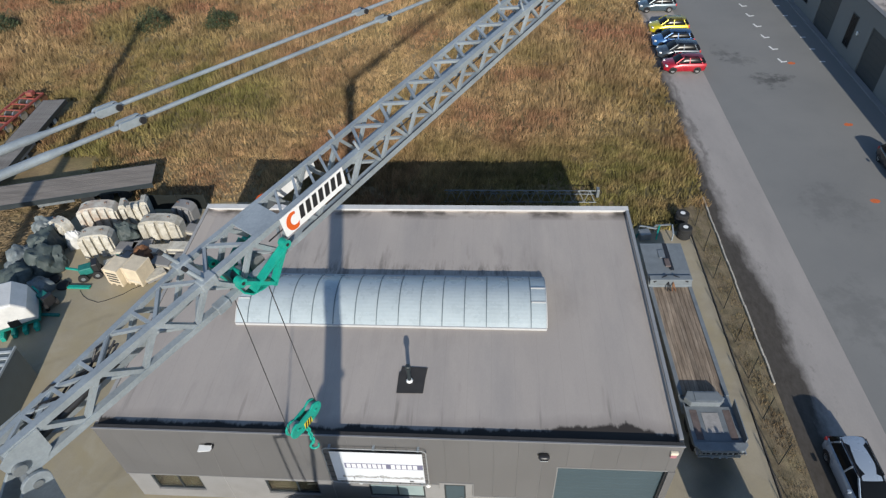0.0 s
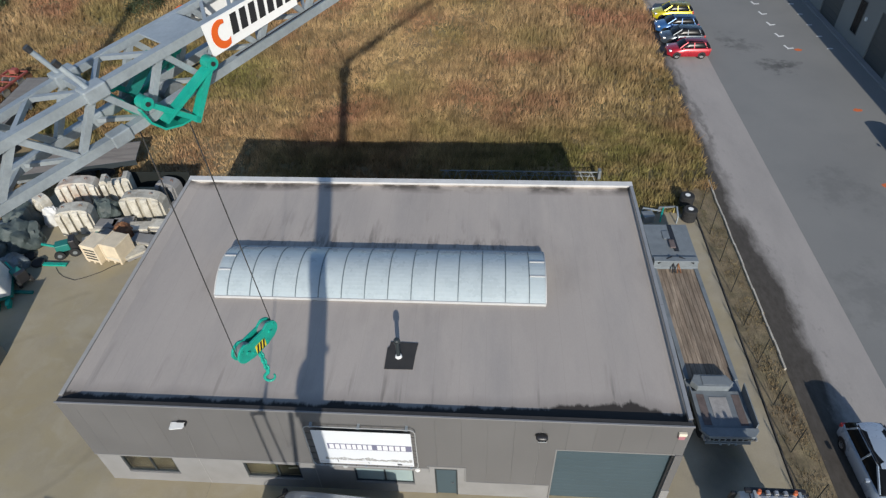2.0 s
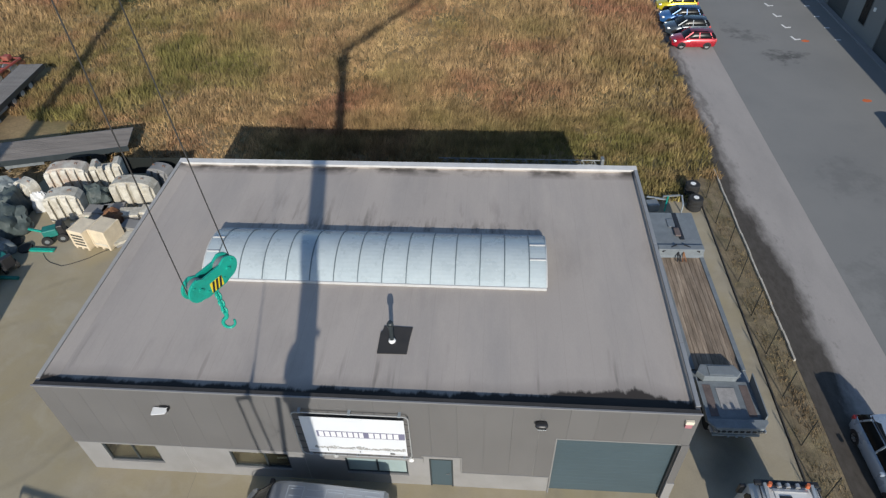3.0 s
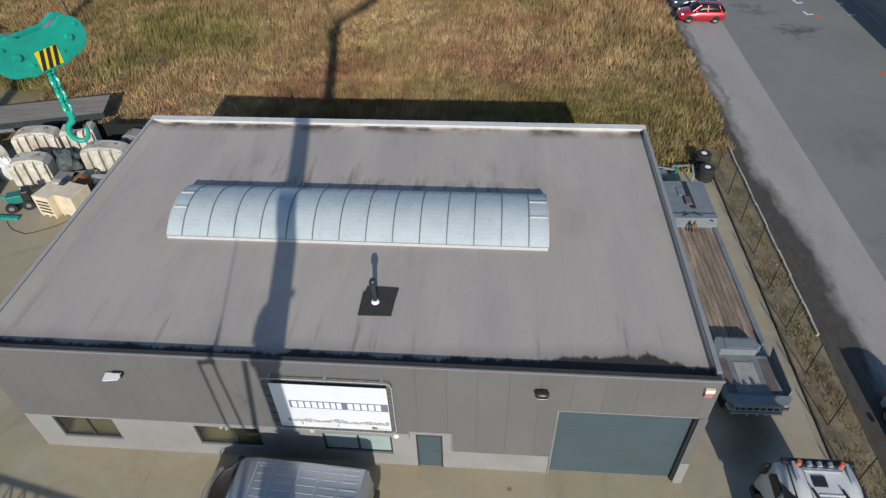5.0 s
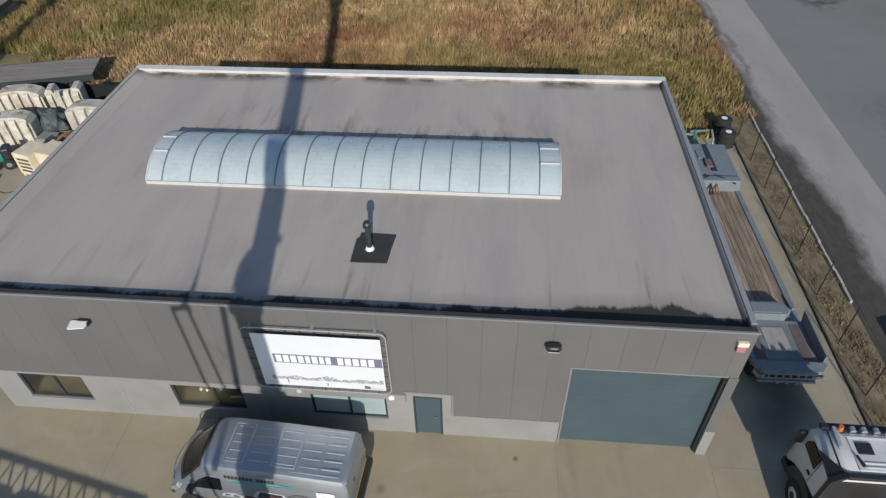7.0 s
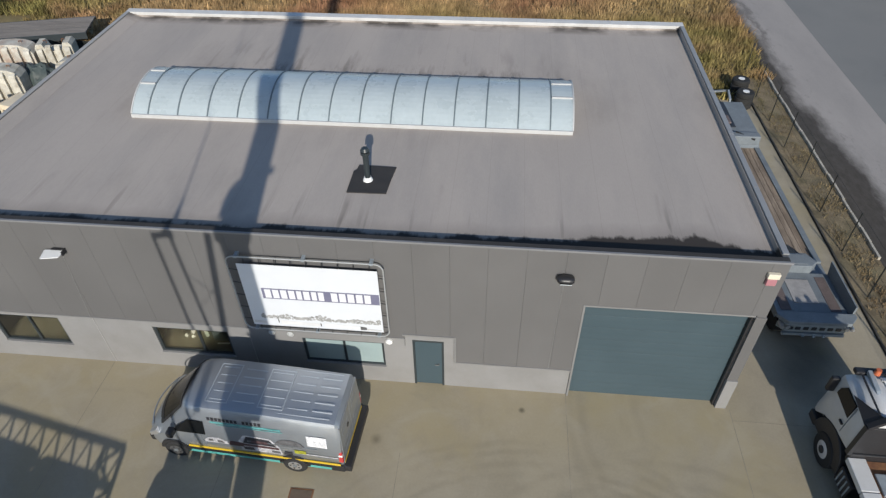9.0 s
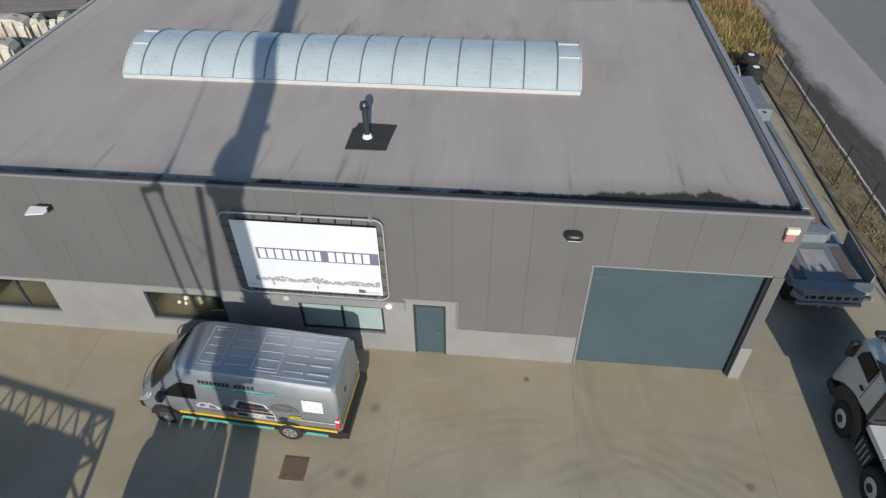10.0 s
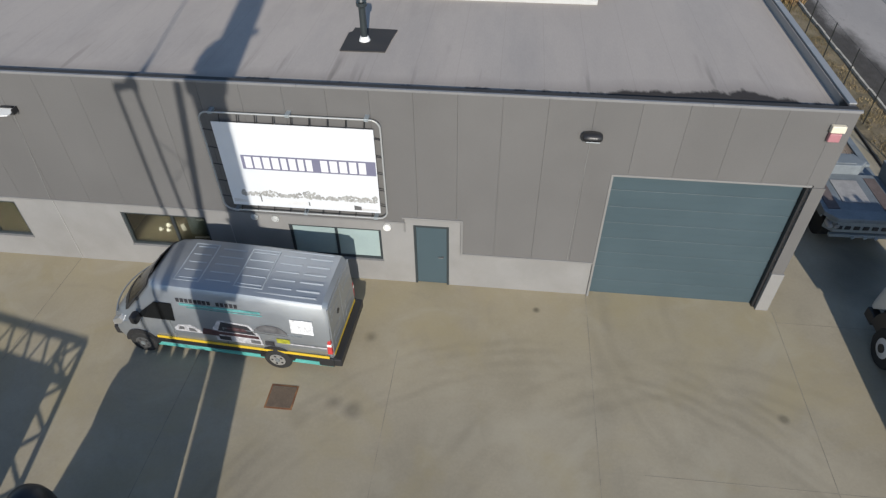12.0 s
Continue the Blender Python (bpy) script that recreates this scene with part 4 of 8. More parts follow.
    rod(bm, (-2.25, 0.1, -0.2), (-2.25, far(-2.2) - 0.1, -0.2), 0.06, 14)
    jp("foot_pin", bm, M_GALVD, smooth=True)
    # hydraulic hoses and a ram lying inside the root
    bm = B()
    rod(bm, (-2.1, -0.1, -0.25), (-1.1, -0.16, -0.20), 0.045, 10)
    rod(bm, (-1.1, -0.16, -0.20), (-0.6, -0.2, -0.18), 0.025, 10)
    jp("ram", bm, M_BLACK, "dark hydraulic ram", True)
    rnd = random.Random(7)
    for k in range(4):
        bm = B()
        pts = [(-1.95 + 0.16 * i, -0.08 - 0.05 * k + rnd.uniform(-0.05, 0.05), 0.02 + rnd.uniform(-0.12, 0.05)) for i in range(7)]
        for p, q in zip(pts, pts[1:]):
            rod(bm, p, q, 0.012, 6)
        jp("hose", bm, M_BLACK, "", True)
    # head bracket below the foot
    for lat in (0.07, far(-2.2) - 0.07):
        bm = B()
        arc = [(-2.26 + 0.13 * math.cos(radians(q)), -0.47 + 0.12 * math.sin(radians(q))) for q in range(-10, 171, 20)]
        prism(bm, arc + [(-2.62, -0.66), (-3.1, -1.25), (-2.3, -1.2), (-2.2, -0.75)], lat - 0.02, lat + 0.02, "y", 0.008)
        hb = jp("head_bracket", bm, M_GALV)
        bm = B()
        s = 1 if lat > 0 else -1
        rod(bm, (-2.26, lat + s * 0.02, -0.48), (-2.26, lat + s * 0.034, -0.48), 0.045, 14)
        part("pin_cap", bm, M_GALVD, hb, "dull round pin cap", True)
    bm = B()
    rod(bm, (-2.26, 0.04, -0.48), (-2.26, far(-2.2) - 0.04, -0.48), 0.09, 18)
    jp("head_sheave", bm, M_GALVD, smooth=True)
    # rope along the lower chord
    bm = B()
    rod(bm, (0.9, -0.2, -0.36), (8.0, -0.2, -0.30), 0.009, 6)
    jp("trolley_rope", bm, M_STEELROPE)
    bm = B()
    rod(bm, (1.2, 0.06, -0.33), (9.0, 0.055, -0.24), 0.006, 5)
    jp("control_cable", bm, M_BLACK)
    # tie bars above the jib
    for lat in (-0.17, 0.17):
        def tie(a):
            return (a, lat, 2.005 - 0.198 * (a - 0.12))
        bm = B()
        rod(bm, tie(-3.8), tie(-0.52), 0.034, 14)
        rod(bm, tie(-0.52), tie(-0.36), 0.034, 14, 0.022)
        jp("tie_bar", bm, M_GALV, "", True)
        bm = B()
        rod(bm, tie(-0.36), tie(0.0), 0.021, 10)
        rod(bm, tie(0.15), tie(3.0), 0.019, 10)
        rod(bm, tie(3.05), tie(9.4), 0.019, 10)
        jp("tie_rod", bm, M_GALV, "", True)
        for a, s in ((0.11, 0.45), (3.0, 0.34)):
            for side in (-0.028, 0.028):
                bm = B()
                p, q = Vector(tie(a - 0.17 * s)), Vector(tie(a + 0.17 * s))
                up = Vector((0.198, 0, 1)).normalized()
                ring = []
                for cx, sgn in ((q, 1), (p, -1)):
                    for k in range(7):
                        t = radians(-90 + 30 * k)
                        ring.append(cx + (q - p).normalized() * (0.075 * s * math.cos(t) * sgn) + up * (0.075 * s * math.sin(t) * sgn))
                prism(bm, [(v.x, v.z) for v in ring], lat + side - 0.012, lat + side + 0.012, "y")
                jp("link_plate", bm, M_GALV)
            bm = B()
            rod(bm, (q.x, lat - 0.06, q.z), (q.x, lat + 0.06, q.z), 0.028, 12)
            jp("link_pin", bm, M_BLACK, "dark pin", True)
    # name panels: plain shapes in the maker's colours
    M_SGN = mat("panel_white", (0.74, 0.74, 0.73), 0.45, tone=0.04, scale=3, bump=0.02, world=False)
    M_INK = mat("panel_black", (0.015, 0.015, 0.017), 0.5, tone=0.1)
    M_ORG = mat("panel_orange", (0.62, 0.10, 0.012), 0.5, tone=0.06)
    for lat, sgn in ((0.056, 1), (far(1.5) - 0.056, -1)):
        bm = B()
        hi = 0.047 if sgn > 0 else -0.01
        prism(bm, [(1.0, -0.24), (1.99, -0.225), (2.0, hi), (1.0, hi)], lat - 0.004, lat + 0.004, "y")
        pn = jp("name_panel", bm, M_SGN, "white metal panel with plain orange and black marks")
        y0, y1 = lat + sgn * 0.0045, lat + sgn * 0.008
        bm = B()
        out = [(1.155 + 0.11 * math.cos(radians(t)) * 0.95, -0.10 + 0.125 * math.sin(radians(t))) for t in range(60, 316, 16)]
        inn = [(1.18 + 0.066 * math.cos(radians(t)), -0.095 + 0.075 * math.sin(radians(t))) for t in range(310, 64, -16)]
        prism(bm, out + inn, min(y0, y1), max(y0, y1), "y")
        part("crescent_mark", bm, M_ORG, pn, "orange crescent")
        for i in range(7):
            bm = B()
            u = 1.25 + 0.102 * i
            prism(bm, [(u, -0.155), (u + 0.07, -0.155), (u + 0.095, 0.015), (u + 0.03, 0.015)], min(y0, y1), max(y0, y1), "y")
            part("mark_bar", bm, M_INK, pn, "black slanted bar")
    # backstay strut behind the head
    for lat in (-0.17, 0.17):
        bm = B()
        bar(bm, (-2.6, lat, -0.3), (-3.9, lat, 2.82), 0.10, 0.10)
        jp("strut", bm, M_GALV)
        bm = B()
        bar(bm, (-3.9, lat, 2.82), (-6.6, lat, 2.6), 0.05, 0.05)
        jp("backstay", bm, M_GALV)
    # mast: square lattice of four legs
    h, ux, lx = 0.30, 0.38, 0.22                     # upper mast stands a little off the lower one
    for sx in (-h, h):
        for sy in (-h, h):
            bm = B()
            box(bm, sx - 0.05, sx + 0.05, sy - 0.05, sy + 0.05, 0.9, 6.6)
            part("mast_leg", bm, M_GALV, c)
            bm = B()
            box(bm, lx + sx * 0.9 - 0.06, lx + sx * 0.9 + 0.06, sy - 0.06, sy + 0.06, 6.2, 11.0)
            box(bm, ux + sx * 0.9 - 0.06, ux + sx * 0.9 + 0.06, sy - 0.06, sy + 0.06, 11.0, 22.9)
            part("mast_leg", bm, M_GALV, c)
    bm = B()
    box(bm, -0.34, 0.7, -0.33, 0.33, 6.1, 6.8, 0.03)
    part("mast_collar", bm, M_GALV, c)
    for k in range(22):
        z = 1.0 + k
        for i, (p, q) in enumerate((((-h, -h), (h, -h)), ((h, -h), (h, h)), ((h, h), (-h, h)), ((-h, h), (-h, -h)))):
            bm = B()
            sh = 0.0 if z < 6.1 else (lx if z < 11 else ux)
            bar(bm, (p[0] + sh, p[1], z), (q[0] + sh, q[1], z + 1.0), 0.075, 0.075)
            part("mast_brace", bm, M_GALV, c)
    # unseen solid core, added so the lattice casts a denser shadow
    bm = B()
    box(bm, -0.29, 0.29, -0.26, 0.26, 1.0, 6.4)
    box(bm, lx - 0.17, lx + 0.17, -0.15, 0.15, 6.4, 11.0)
    box(bm, ux - 0.17, ux + 0.17, -0.15, 0.15, 11.0, 22.6)
    part("inner_mast", bm, M_GALVD, c, "solid core added in the mast to deepen its shadow")
    bm = B()
    box(bm, ux - 0.5, ux + 0.5, -0.5, 0.5, 22.2, 23.0, 0.04)
    part("mast_head", bm, M_GALV, c)
    bm = B()
    prism(bm, [(-0.22, 10.9), (0.70, 10.9), (0.73, 11.85), (0.6, 11.95), (0.0, 11.5), (-0.12, 11.45), (-0.20, 11.3)], -0.28, 0.28, "y", 0.02)
    part("winch_box", bm, M_TEALD, c, "teal winch box")
    bm = B()
    arm = [(-0.17, 11.3), (-0.17, 11.62), (-0.09, 11.88), (0.06, 11.98)]
    for p, q in zip(arm, arm[1:]):
        bar(bm, (p[0], 0, p[1]), (q[0], 0, q[1]), 0.3, 0.09, (0, 1, 0))
    part("winch_arm", bm, M_TEALD, c, "curved teal winch arm")
    bm = B()
    box(bm, ux + 0.3, 0.9, -0.1, 0.1, 12.28, 12.4, 0.02)
    part("limit_switch", bm, M_TEALD, c)
    bm = B()
    rod(bm, (-0.42, 0, 11.05), (-1.05, 0, 6.1), 0.095, 12)
    part("erection_ram", bm, M_GALV, c, "", True)
    for p, q in (((-1.93, 0, 10.9), (-1.9, 0, 1.0)), ((-1.47, 0, 10.95), (-1.2, 0, 1.0))):
        bm = B()
        rod(bm, p, q, 0.048, 10)
        part("folding_strut", bm, M_GALV, c, "", True)
    bm = B()
    prism(bm, [(-1.99, 10.8), (-1.86, 10.78), (-1.6, 10.86), (-1.38, 10.8), (-1.36, 11.0), (-1.42, 11.2), (-1.455, 11.7), (-1.5, 11.7), (-1.56, 11.15), (-1.7, 11.0), (-1.95, 10.98)], -0.04, 0.04, "y", 0.01)
    part("strut_head", bm, M_GALV, c)
    for k in range(7):
        bm = B()
        z = 2.0 + 1.25 * k
        bar(bm, (-1.25 - 0.02 * k, 0, z), (-0.7, 0, z + (0.8 if k % 2 else -0.8)), 0.018, 0.018)
        part("strut_lacing", bm, M_GALV, c)
    bm = B()
    rod(bm, (-1.475, 0, 11.65), (-1.56, 0, 13.6), 0.02, 8)
    rod(bm, (-1.56, 0, 13.6), (-1.9, 0.1, 22.0), 0.012, 6)
    part("guy_rope", bm, M_STEELROPE, c)
    # slewing platform on outrigger legs
    bm = B()
    box(bm, -1.3, 1.3, -1.5, 1.2, 0.5, 1.0, 0.04)
    part("platform", bm, M_TEALD, c, "teal slewing platform")
    for sx, sy in ((-1.9, -1.9), (1.9, -1.9), (1.9, 1.9), (-1.9, 1.9)):
        bm = B()
        bar(bm, (sx * 0.4, sy * 0.4, 0.7), (sx, sy, 0.45), 0.2, 0.2)
        rod(bm, (sx, sy, 0.0), (sx, sy, 0.5), 0.06, 10)
        part("outrigger", bm, M_TEALD, c)
    return c


crane()


def trolley():
    t = thing("crane_trolley", (0, 0, 0), 0, "teal painted steel crane trolley on the jib", "crane trolley")
    t.matrix_basis = JIB @ Matrix.Translation((0.5, -0.2, -0.5))
    o = Vector((0.5, -0.2, -0.5))

    def q(a, u):
        return a - o.x, u - o.z
    for lat in (0.10, -0.42):
        y = lat - o.y
        bm = B()
        bar(bm, (q(0.24, -0.20)[0], y, q(0.24, -0.20)[1]), (q(0.62, -0.61)[0], y, q(0.62, -0.61)[1]), 0.045, 0.075, (0, 1, 0))
        part("side_plate", bm, M_TEAL, t)
        bm = B()
        bar(bm, (q(0.59, -0.62)[0], y, q(0.59, -0.62)[1]), (q(0.93, -0.22)[0], y, q(0.93, -0.22)[1]), 0.05, 0.075, (0, 1, 0))
        part("hanger", bm, M_TEAL, t)
        bm = B()
        bar(bm, (q(0.34, -0.46)[0], y, q(0.34, -0.46)[1]), (q(0.88, -0.26)[0], y, q(0.88, -0.26)[1]), 0.03, 0.10, (0, 1, 0))
        part("diagonal_plate", bm, M_TEAL, t)
        for a in (0.27, 0.92):
            bm = B()
            rod(bm, (q(a, 0)[0], y - 0.05, q(0, -0.23)[1]), (q(a, 0)[0], y + 0.05, q(0, -0.23)[1]), 0.055, 16)
            part("roller", bm, M_TEAL, t, "", True)
            bm = B()
            rod(bm, (q(a, 0)[0], y - 0.06, q(0, -0.23)[1]), (q(a, 0)[0], y + 0.06, q(0, -0.23)[1]), 0.02, 10)
            part("roller_pin", bm, M_BLACK, t, "", True)
    bm = B()
    pan = [(0.22, -0.30), (0.25, -0.44), (0.33, -0.55), (0.47, -0.60), (0.60, -0.61)]
    prism(bm, [q(*p) for p in pan] + [q(a + 0.012, u + 0.015) for a, u in reversed(pan)], -0.28, 0.28, "y")
    part("guard_pan", bm, M_TEAL, t, "curved teal guard pan")
    for a, u in ((0.40, -0.38), (0.60, -0.59)):
        bm = B()
        x, z = q(a, u)
        rod(bm, (x, 0.30, z), (x, -0.30, z), 0.03, 10)
        part("cross_bar", bm, M_TEAL, t, "", True)
    for a in (0.42, 0.64):
        bm = B()
        x, z = q(a, -0.46)
        rod(bm, (x, 0.05, z), (x, -0.05, z), 0.1, 20)
        part("rope_sheave", bm, M_GALVD, t, "dark rope sheave", True)
    bm = B()
    prism(bm, [q(0.30, -0.25), q(0.62, -0.05), q(0.66, -0.12), q(0.36, -0.32)], -0.05, 0.0, "y")
    part("inner_plate", bm, M_TEALD, t)


trolley()


def hook_block():
    mid = Vector((-10.03, -7.6, 19.455))
    h = thing("hook_block", mid, 0, "teal crane hook block with a yellow and black hazard patch", "hook block")
    ax = Vector((0.45, 0.89, 0.0)).normalized()          # hangs in line with the jib
    nn = Vector((ax.y, -ax.x, 0)).normalized()
    m = Matrix(((ax.x, nn.x, 0, 0), (ax.y, nn.y, 0, 0), (0, 0, 1, 0), (0, 0, 0, 1)))

    def hp(name, bm, material, label="", parent=None, smooth=False):
        ob = part(name, bm, material, parent or h, label, smooth)
        if parent is None:
            ob.matrix_local = m
        return ob
    r, w = 0.15, 0.2
    M_YELH = mat("hazard_yellow", (0.72, 0.56, 0.03), 0.5, tone=0.05)
    outline = [(w + r * math.cos(radians(t)), r * math.sin(radians(t))) for t in range(-90, 91, 15)] + [(0.12, 0.105), (-0.12, 0.105)] \
        + [(-w + r * math.cos(radians(t)), r * math.sin(radians(t))) for t in range(90, 271, 15)] + [(-0.13, -0.175), (0.13, -0.175)]
    for y in (-0.055, 0.055):
        bm = B()
        prism(bm, outline, y - 0.014, y + 0.014, "y", 0.005)
        pl = hp("cheek_plate", bm, M_TEAL)
        if y > 0:
            for px in (-w, w):
                bm = B()
                rod(bm, (px, y + 0.014, 0.0), (px, y + 0.035, 0.0), 0.024, 12)
                part("pin_nut", bm, M_TEAL, pl, "", True)
            for px, pz in ((-w - 0.07, 0.08), (-w + 0.08, -0.09), (w + 0.08, 0.07), (w - 0.08, -0.08)):
                bm = B()
                rod(bm, (px, y + 0.014, pz), (px, y + 0.026, pz), 0.013, 8)
                part("bolt_head", bm, M_TEAL, pl, "", True)
            bm = B()
            prism(bm, [(-0.075, -0.155), (0.095, -0.155), (0.095, -0.015), (-0.075, -0.015)], y + 0.0145, y + 0.018, "y")
            pt = part("hazard_patch", bm, M_YELH, pl, "yellow hazard patch with black stripes")
            for u in (-0.072, -0.02, 0.032):
                bm = B()
                prism(bm, [(u, -0.155), (u + 0.028, -0.155), (u + 0.060, -0.015), (u + 0.032, -0.015)], y + 0.0185, y + 0.021, "y")
                part("stripe", bm, M_BLACK, pt)
    for px in (-w, w):
        bm = B()
        rod(bm, (px, -0.04, 0), (px, 0.04, 0), 0.115, 22)
        hp("sheave", bm, M_GALVD, "dark rope sheave", None, True)
    for a in (-0.13, 0.13):
        bm = B()
        rod(bm, (a, -0.04, -0.12), (a, 0.04, -0.12), 0.03, 10)
        hp("spacer", bm, M_TEAL)
    left, right = mid - ax * (w + 0.12), mid + ax * (w + 0.12)
    # chain of links and the hook, hanging plumb
    hb = Vector((0.08, -0.09, -0.74))
    top = Vector((0.01, 0.0, -0.15))
    n = 7
    for k in range(n):
        bm = B()
        c0 = top.lerp(hb + Vector((0, 0, 0.26)), (k + 0.5) / n)
        dd = (hb + Vector((0, 0, 0.26)) - top).normalized()
        s = dd.cross(Vector((1, 0, 0) if k % 2 else (0, 1, 0))).normalized()
        hl = 0.052
        ring = [c0 + dd * (hl * 0.8 * math.sin(radians(t))) + s * (0.03 * math.cos(radians(t))) for t in range(0, 360, 36)]
        for p, q in zip(ring, ring[1:] + ring[:1]):
            rod(bm, p, q, 0.014, 6)
        part("chain_link", bm, M_TEAL, h, "", True)
    bm = B()
    pts = [hb + Vector((0, 0, 0.27)), hb + Vector((0, 0, 0.20))]
    for t in range(100, 400, 20):
        pts.append(hb + Vector((0.07 * math.cos(radians(t)) * 0.9, 0.02 * math.cos(radians(t)), 0.085 + 0.085 * math.sin(radians(t)))))
    for i, (p, q) in enumerate(zip(pts, pts[1:])):
        rod(bm, p, q, 0.026 - 0.0008 * i, 10)
    part("hook", bm, M_TEAL, h, "teal forged hook", True)
    # hoist ropes up to the trolley
    for p, loc in ((left, (0.24, -0.2, -0.50)), (right, (0.68, -0.2, -0.50))):
        top = JIB @ Vector(loc)
        bm = B()
        rod(bm, p - mid, top - mid, 0.0065, 6)
        part("hoist_rope", bm, M_STEELROPE, h, "thin dark steel rope")


hook_block()


# ---- crane ballast and a folded crane at the south side of the yard ----
def ballast():
    b = thing("crane_ballast", (-13.89, -10.2, 0), 0, "tall stack of grey crane ballast slabs under black sheeting", "ballast")
    for k in range(4):
        bm = B()
        box(bm, -0.86, 1.12, -1.9, 1.85, 0.6 * k + 0.004, 0.6 * k + 0.595, 0.03)
        part("slab", bm, M_PLINTH, b)
    for k, hh in enumerate((0.44, 0.3, 0.36, 0.30, 0.2, 0.38)):
        bm = B()
        x = -0.84 + 0.33 * k
        prism(bm, [(x, 2.4), (x + 0.3, 2.4), (x + 0.22, 2.4 + hh), (x + 0.05, 2.4 + hh * 0.9)], 1.2, 1.7, "y", 0.02)
        part("lifting_lug", bm, M_GALVD, b)
    # black rubber buffer standing at the rear corner
    bm = B()
    rings = []
    for r, z in ((0.44, 0.0), (0.47, 0.4), (0.47, 1.4), (0.42, 1.66), (0.32, 1.85), (0.15, 1.94), (0.03, 1.96)):
        rings.append([(-0.92 + r * 0.8 * math.cos(2 * math.pi * k / 24), 2.42 + r * 0.92 * math.sin(2 * math.pi * k / 24), z) for k in range(24)])
    loft(bm, rings)
    part("rubber_cover", bm, M_BLACK, b, "rounded black rubber cover", True)


ballast()


def folded_crane():
    f = thing("folded_crane", (-15.73, -10.6, 0), -12, "folded lattice crane with sheeted counterweights", "crane")

    def truss(p, q, side, n):
        p, q, side = Vector(p), Vector(q), Vector(side)
        for s in (Vector(), side):
            bm = B()
            bar(bm, p + s, q + s, 0.10, 0.10, (0, 1, 0.2))
            part("chord", bm, M_GALV, f)
        for i in range(n):
            a, b = p.lerp(q, i / n), p.lerp(q, (i + 1) / n)
            for u, v in ((a, (a + b) / 2 + side), ((a + b) / 2 + side, b)):
                bm = B()
                bar(bm, u, v, 0.05, 0.05, (0, 1, 0.2))
                part("brace", bm, M_GALV, f)
    truss((0, 0, 0), (0, 0, 3.5), (-0.62, 0, 0), 6)
    truss((0, 0, 3.5), (-9, 0, 3.5), (0, 0, -0.55), 16)
    rnd = random.Random(11)
    for k in range(4):
        bm = B()
        z1 = 2.84 + 0.1 * rnd.random()
        box(bm, -8.6 + 1.98 * k, -6.72 + 1.98 * k + (0.2 if k == 3 else 0), -0.9, 0.6, 0, z1, 0.2)
        part("counterweight", bm, M_MUD, f, "sheeted counterweight block")
    bm = B()
    prism(bm, [(-0.75, 0.0), (-0.75, 1.1), (-0.9, 1.5), (-1.0, 0.0)], -0.1, 0.1, "y")
    part("prop", bm, M_GALVD, f)


folded_crane()


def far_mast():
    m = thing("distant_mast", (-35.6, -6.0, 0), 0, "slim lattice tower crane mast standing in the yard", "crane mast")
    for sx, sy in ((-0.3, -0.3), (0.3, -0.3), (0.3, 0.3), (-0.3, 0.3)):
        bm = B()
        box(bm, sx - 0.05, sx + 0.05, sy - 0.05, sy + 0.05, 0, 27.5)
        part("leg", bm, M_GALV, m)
    # solid box added out of view to darken this mast's shadow
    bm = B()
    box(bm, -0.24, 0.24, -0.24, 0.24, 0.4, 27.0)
    part("inner_mast", bm, M_GALVD, m, "solid core added in the mast to deepen its shadow")
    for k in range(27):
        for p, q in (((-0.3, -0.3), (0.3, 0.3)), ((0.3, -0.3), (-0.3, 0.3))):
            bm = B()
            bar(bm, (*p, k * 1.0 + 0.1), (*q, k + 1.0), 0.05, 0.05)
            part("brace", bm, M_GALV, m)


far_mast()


# ---- vehicles ----
def wheel(parent, x, y, r, w, side, label="", rim=None, tyre_w=None):
    """A wheel standing at x, y; side +1 or -1 is the way its face looks along y."""
    bm = B()
    prof = [(-w / 2, r * 0.62), (-w / 2, r * 0.9), (-w * 0.36, r), (w * 0.36, r), (w / 2, r * 0.9), (w / 2, r * 0.62)]
    n = 26
    rings = [[(x + b * math.cos(2 * math.pi * k / n), y + a, r + b * math.sin(2 * math.pi * k / n)) for k in range(n)] for a, b in prof]
    loft(bm, rings)
    t = part("wheel", bm, M_RUBBER, parent, label, True)
    bm = B()
    f = y + side * w / 2
    rod(bm, (x, f - side * 0.02, r), (x, f + side * 0.004, r), r * 0.60, 22, r * 0.56)
    part("rim", bm, rim or M_RIM, t, "", True)
    bm = B()
    rod(bm, (x, f, r), (x, f + side * 0.02, r), r * 0.18, 12)
    part("hub", bm, M_GALVD, t, "", True)
    for k in range(5):
        bm = B()
        a = 2 * math.pi * k / 5
        rod(bm, (x + r * 0.38 * math.cos(a), f + side * 0.002, r + r * 0.38 * math.sin(a)), (x + r * 0.38 * math.cos(a), f + side * 0.007, r + r * 0.38 * math.sin(a)), r * 0.09, 8)
        part("rim_hole", bm, M_BLACK, t)
    return t


def body_loft(bm, secs, n_top=3):
    """secs: x, half width at sill, at belt, at roof, z sill, z belt, z roof, corner radius."""
    rings = []
    for x, w0, w1, w2, z0, z1, z2, c in secs:
        half = [(w0 * 0.96, z0), (w0, z0 + 0.08), (w1, z1), (w2 + (w1 - w2) * 0.12, z2 - c), (w2 - c * 0.35, z2 - c * 0.28), (w2 - c * 1.2, z2)]
        rings.append([(x, y, z) for y, z in half] + [(x, -y, z) for y, z in reversed(half)])
    loft(bm, rings)
    return bm


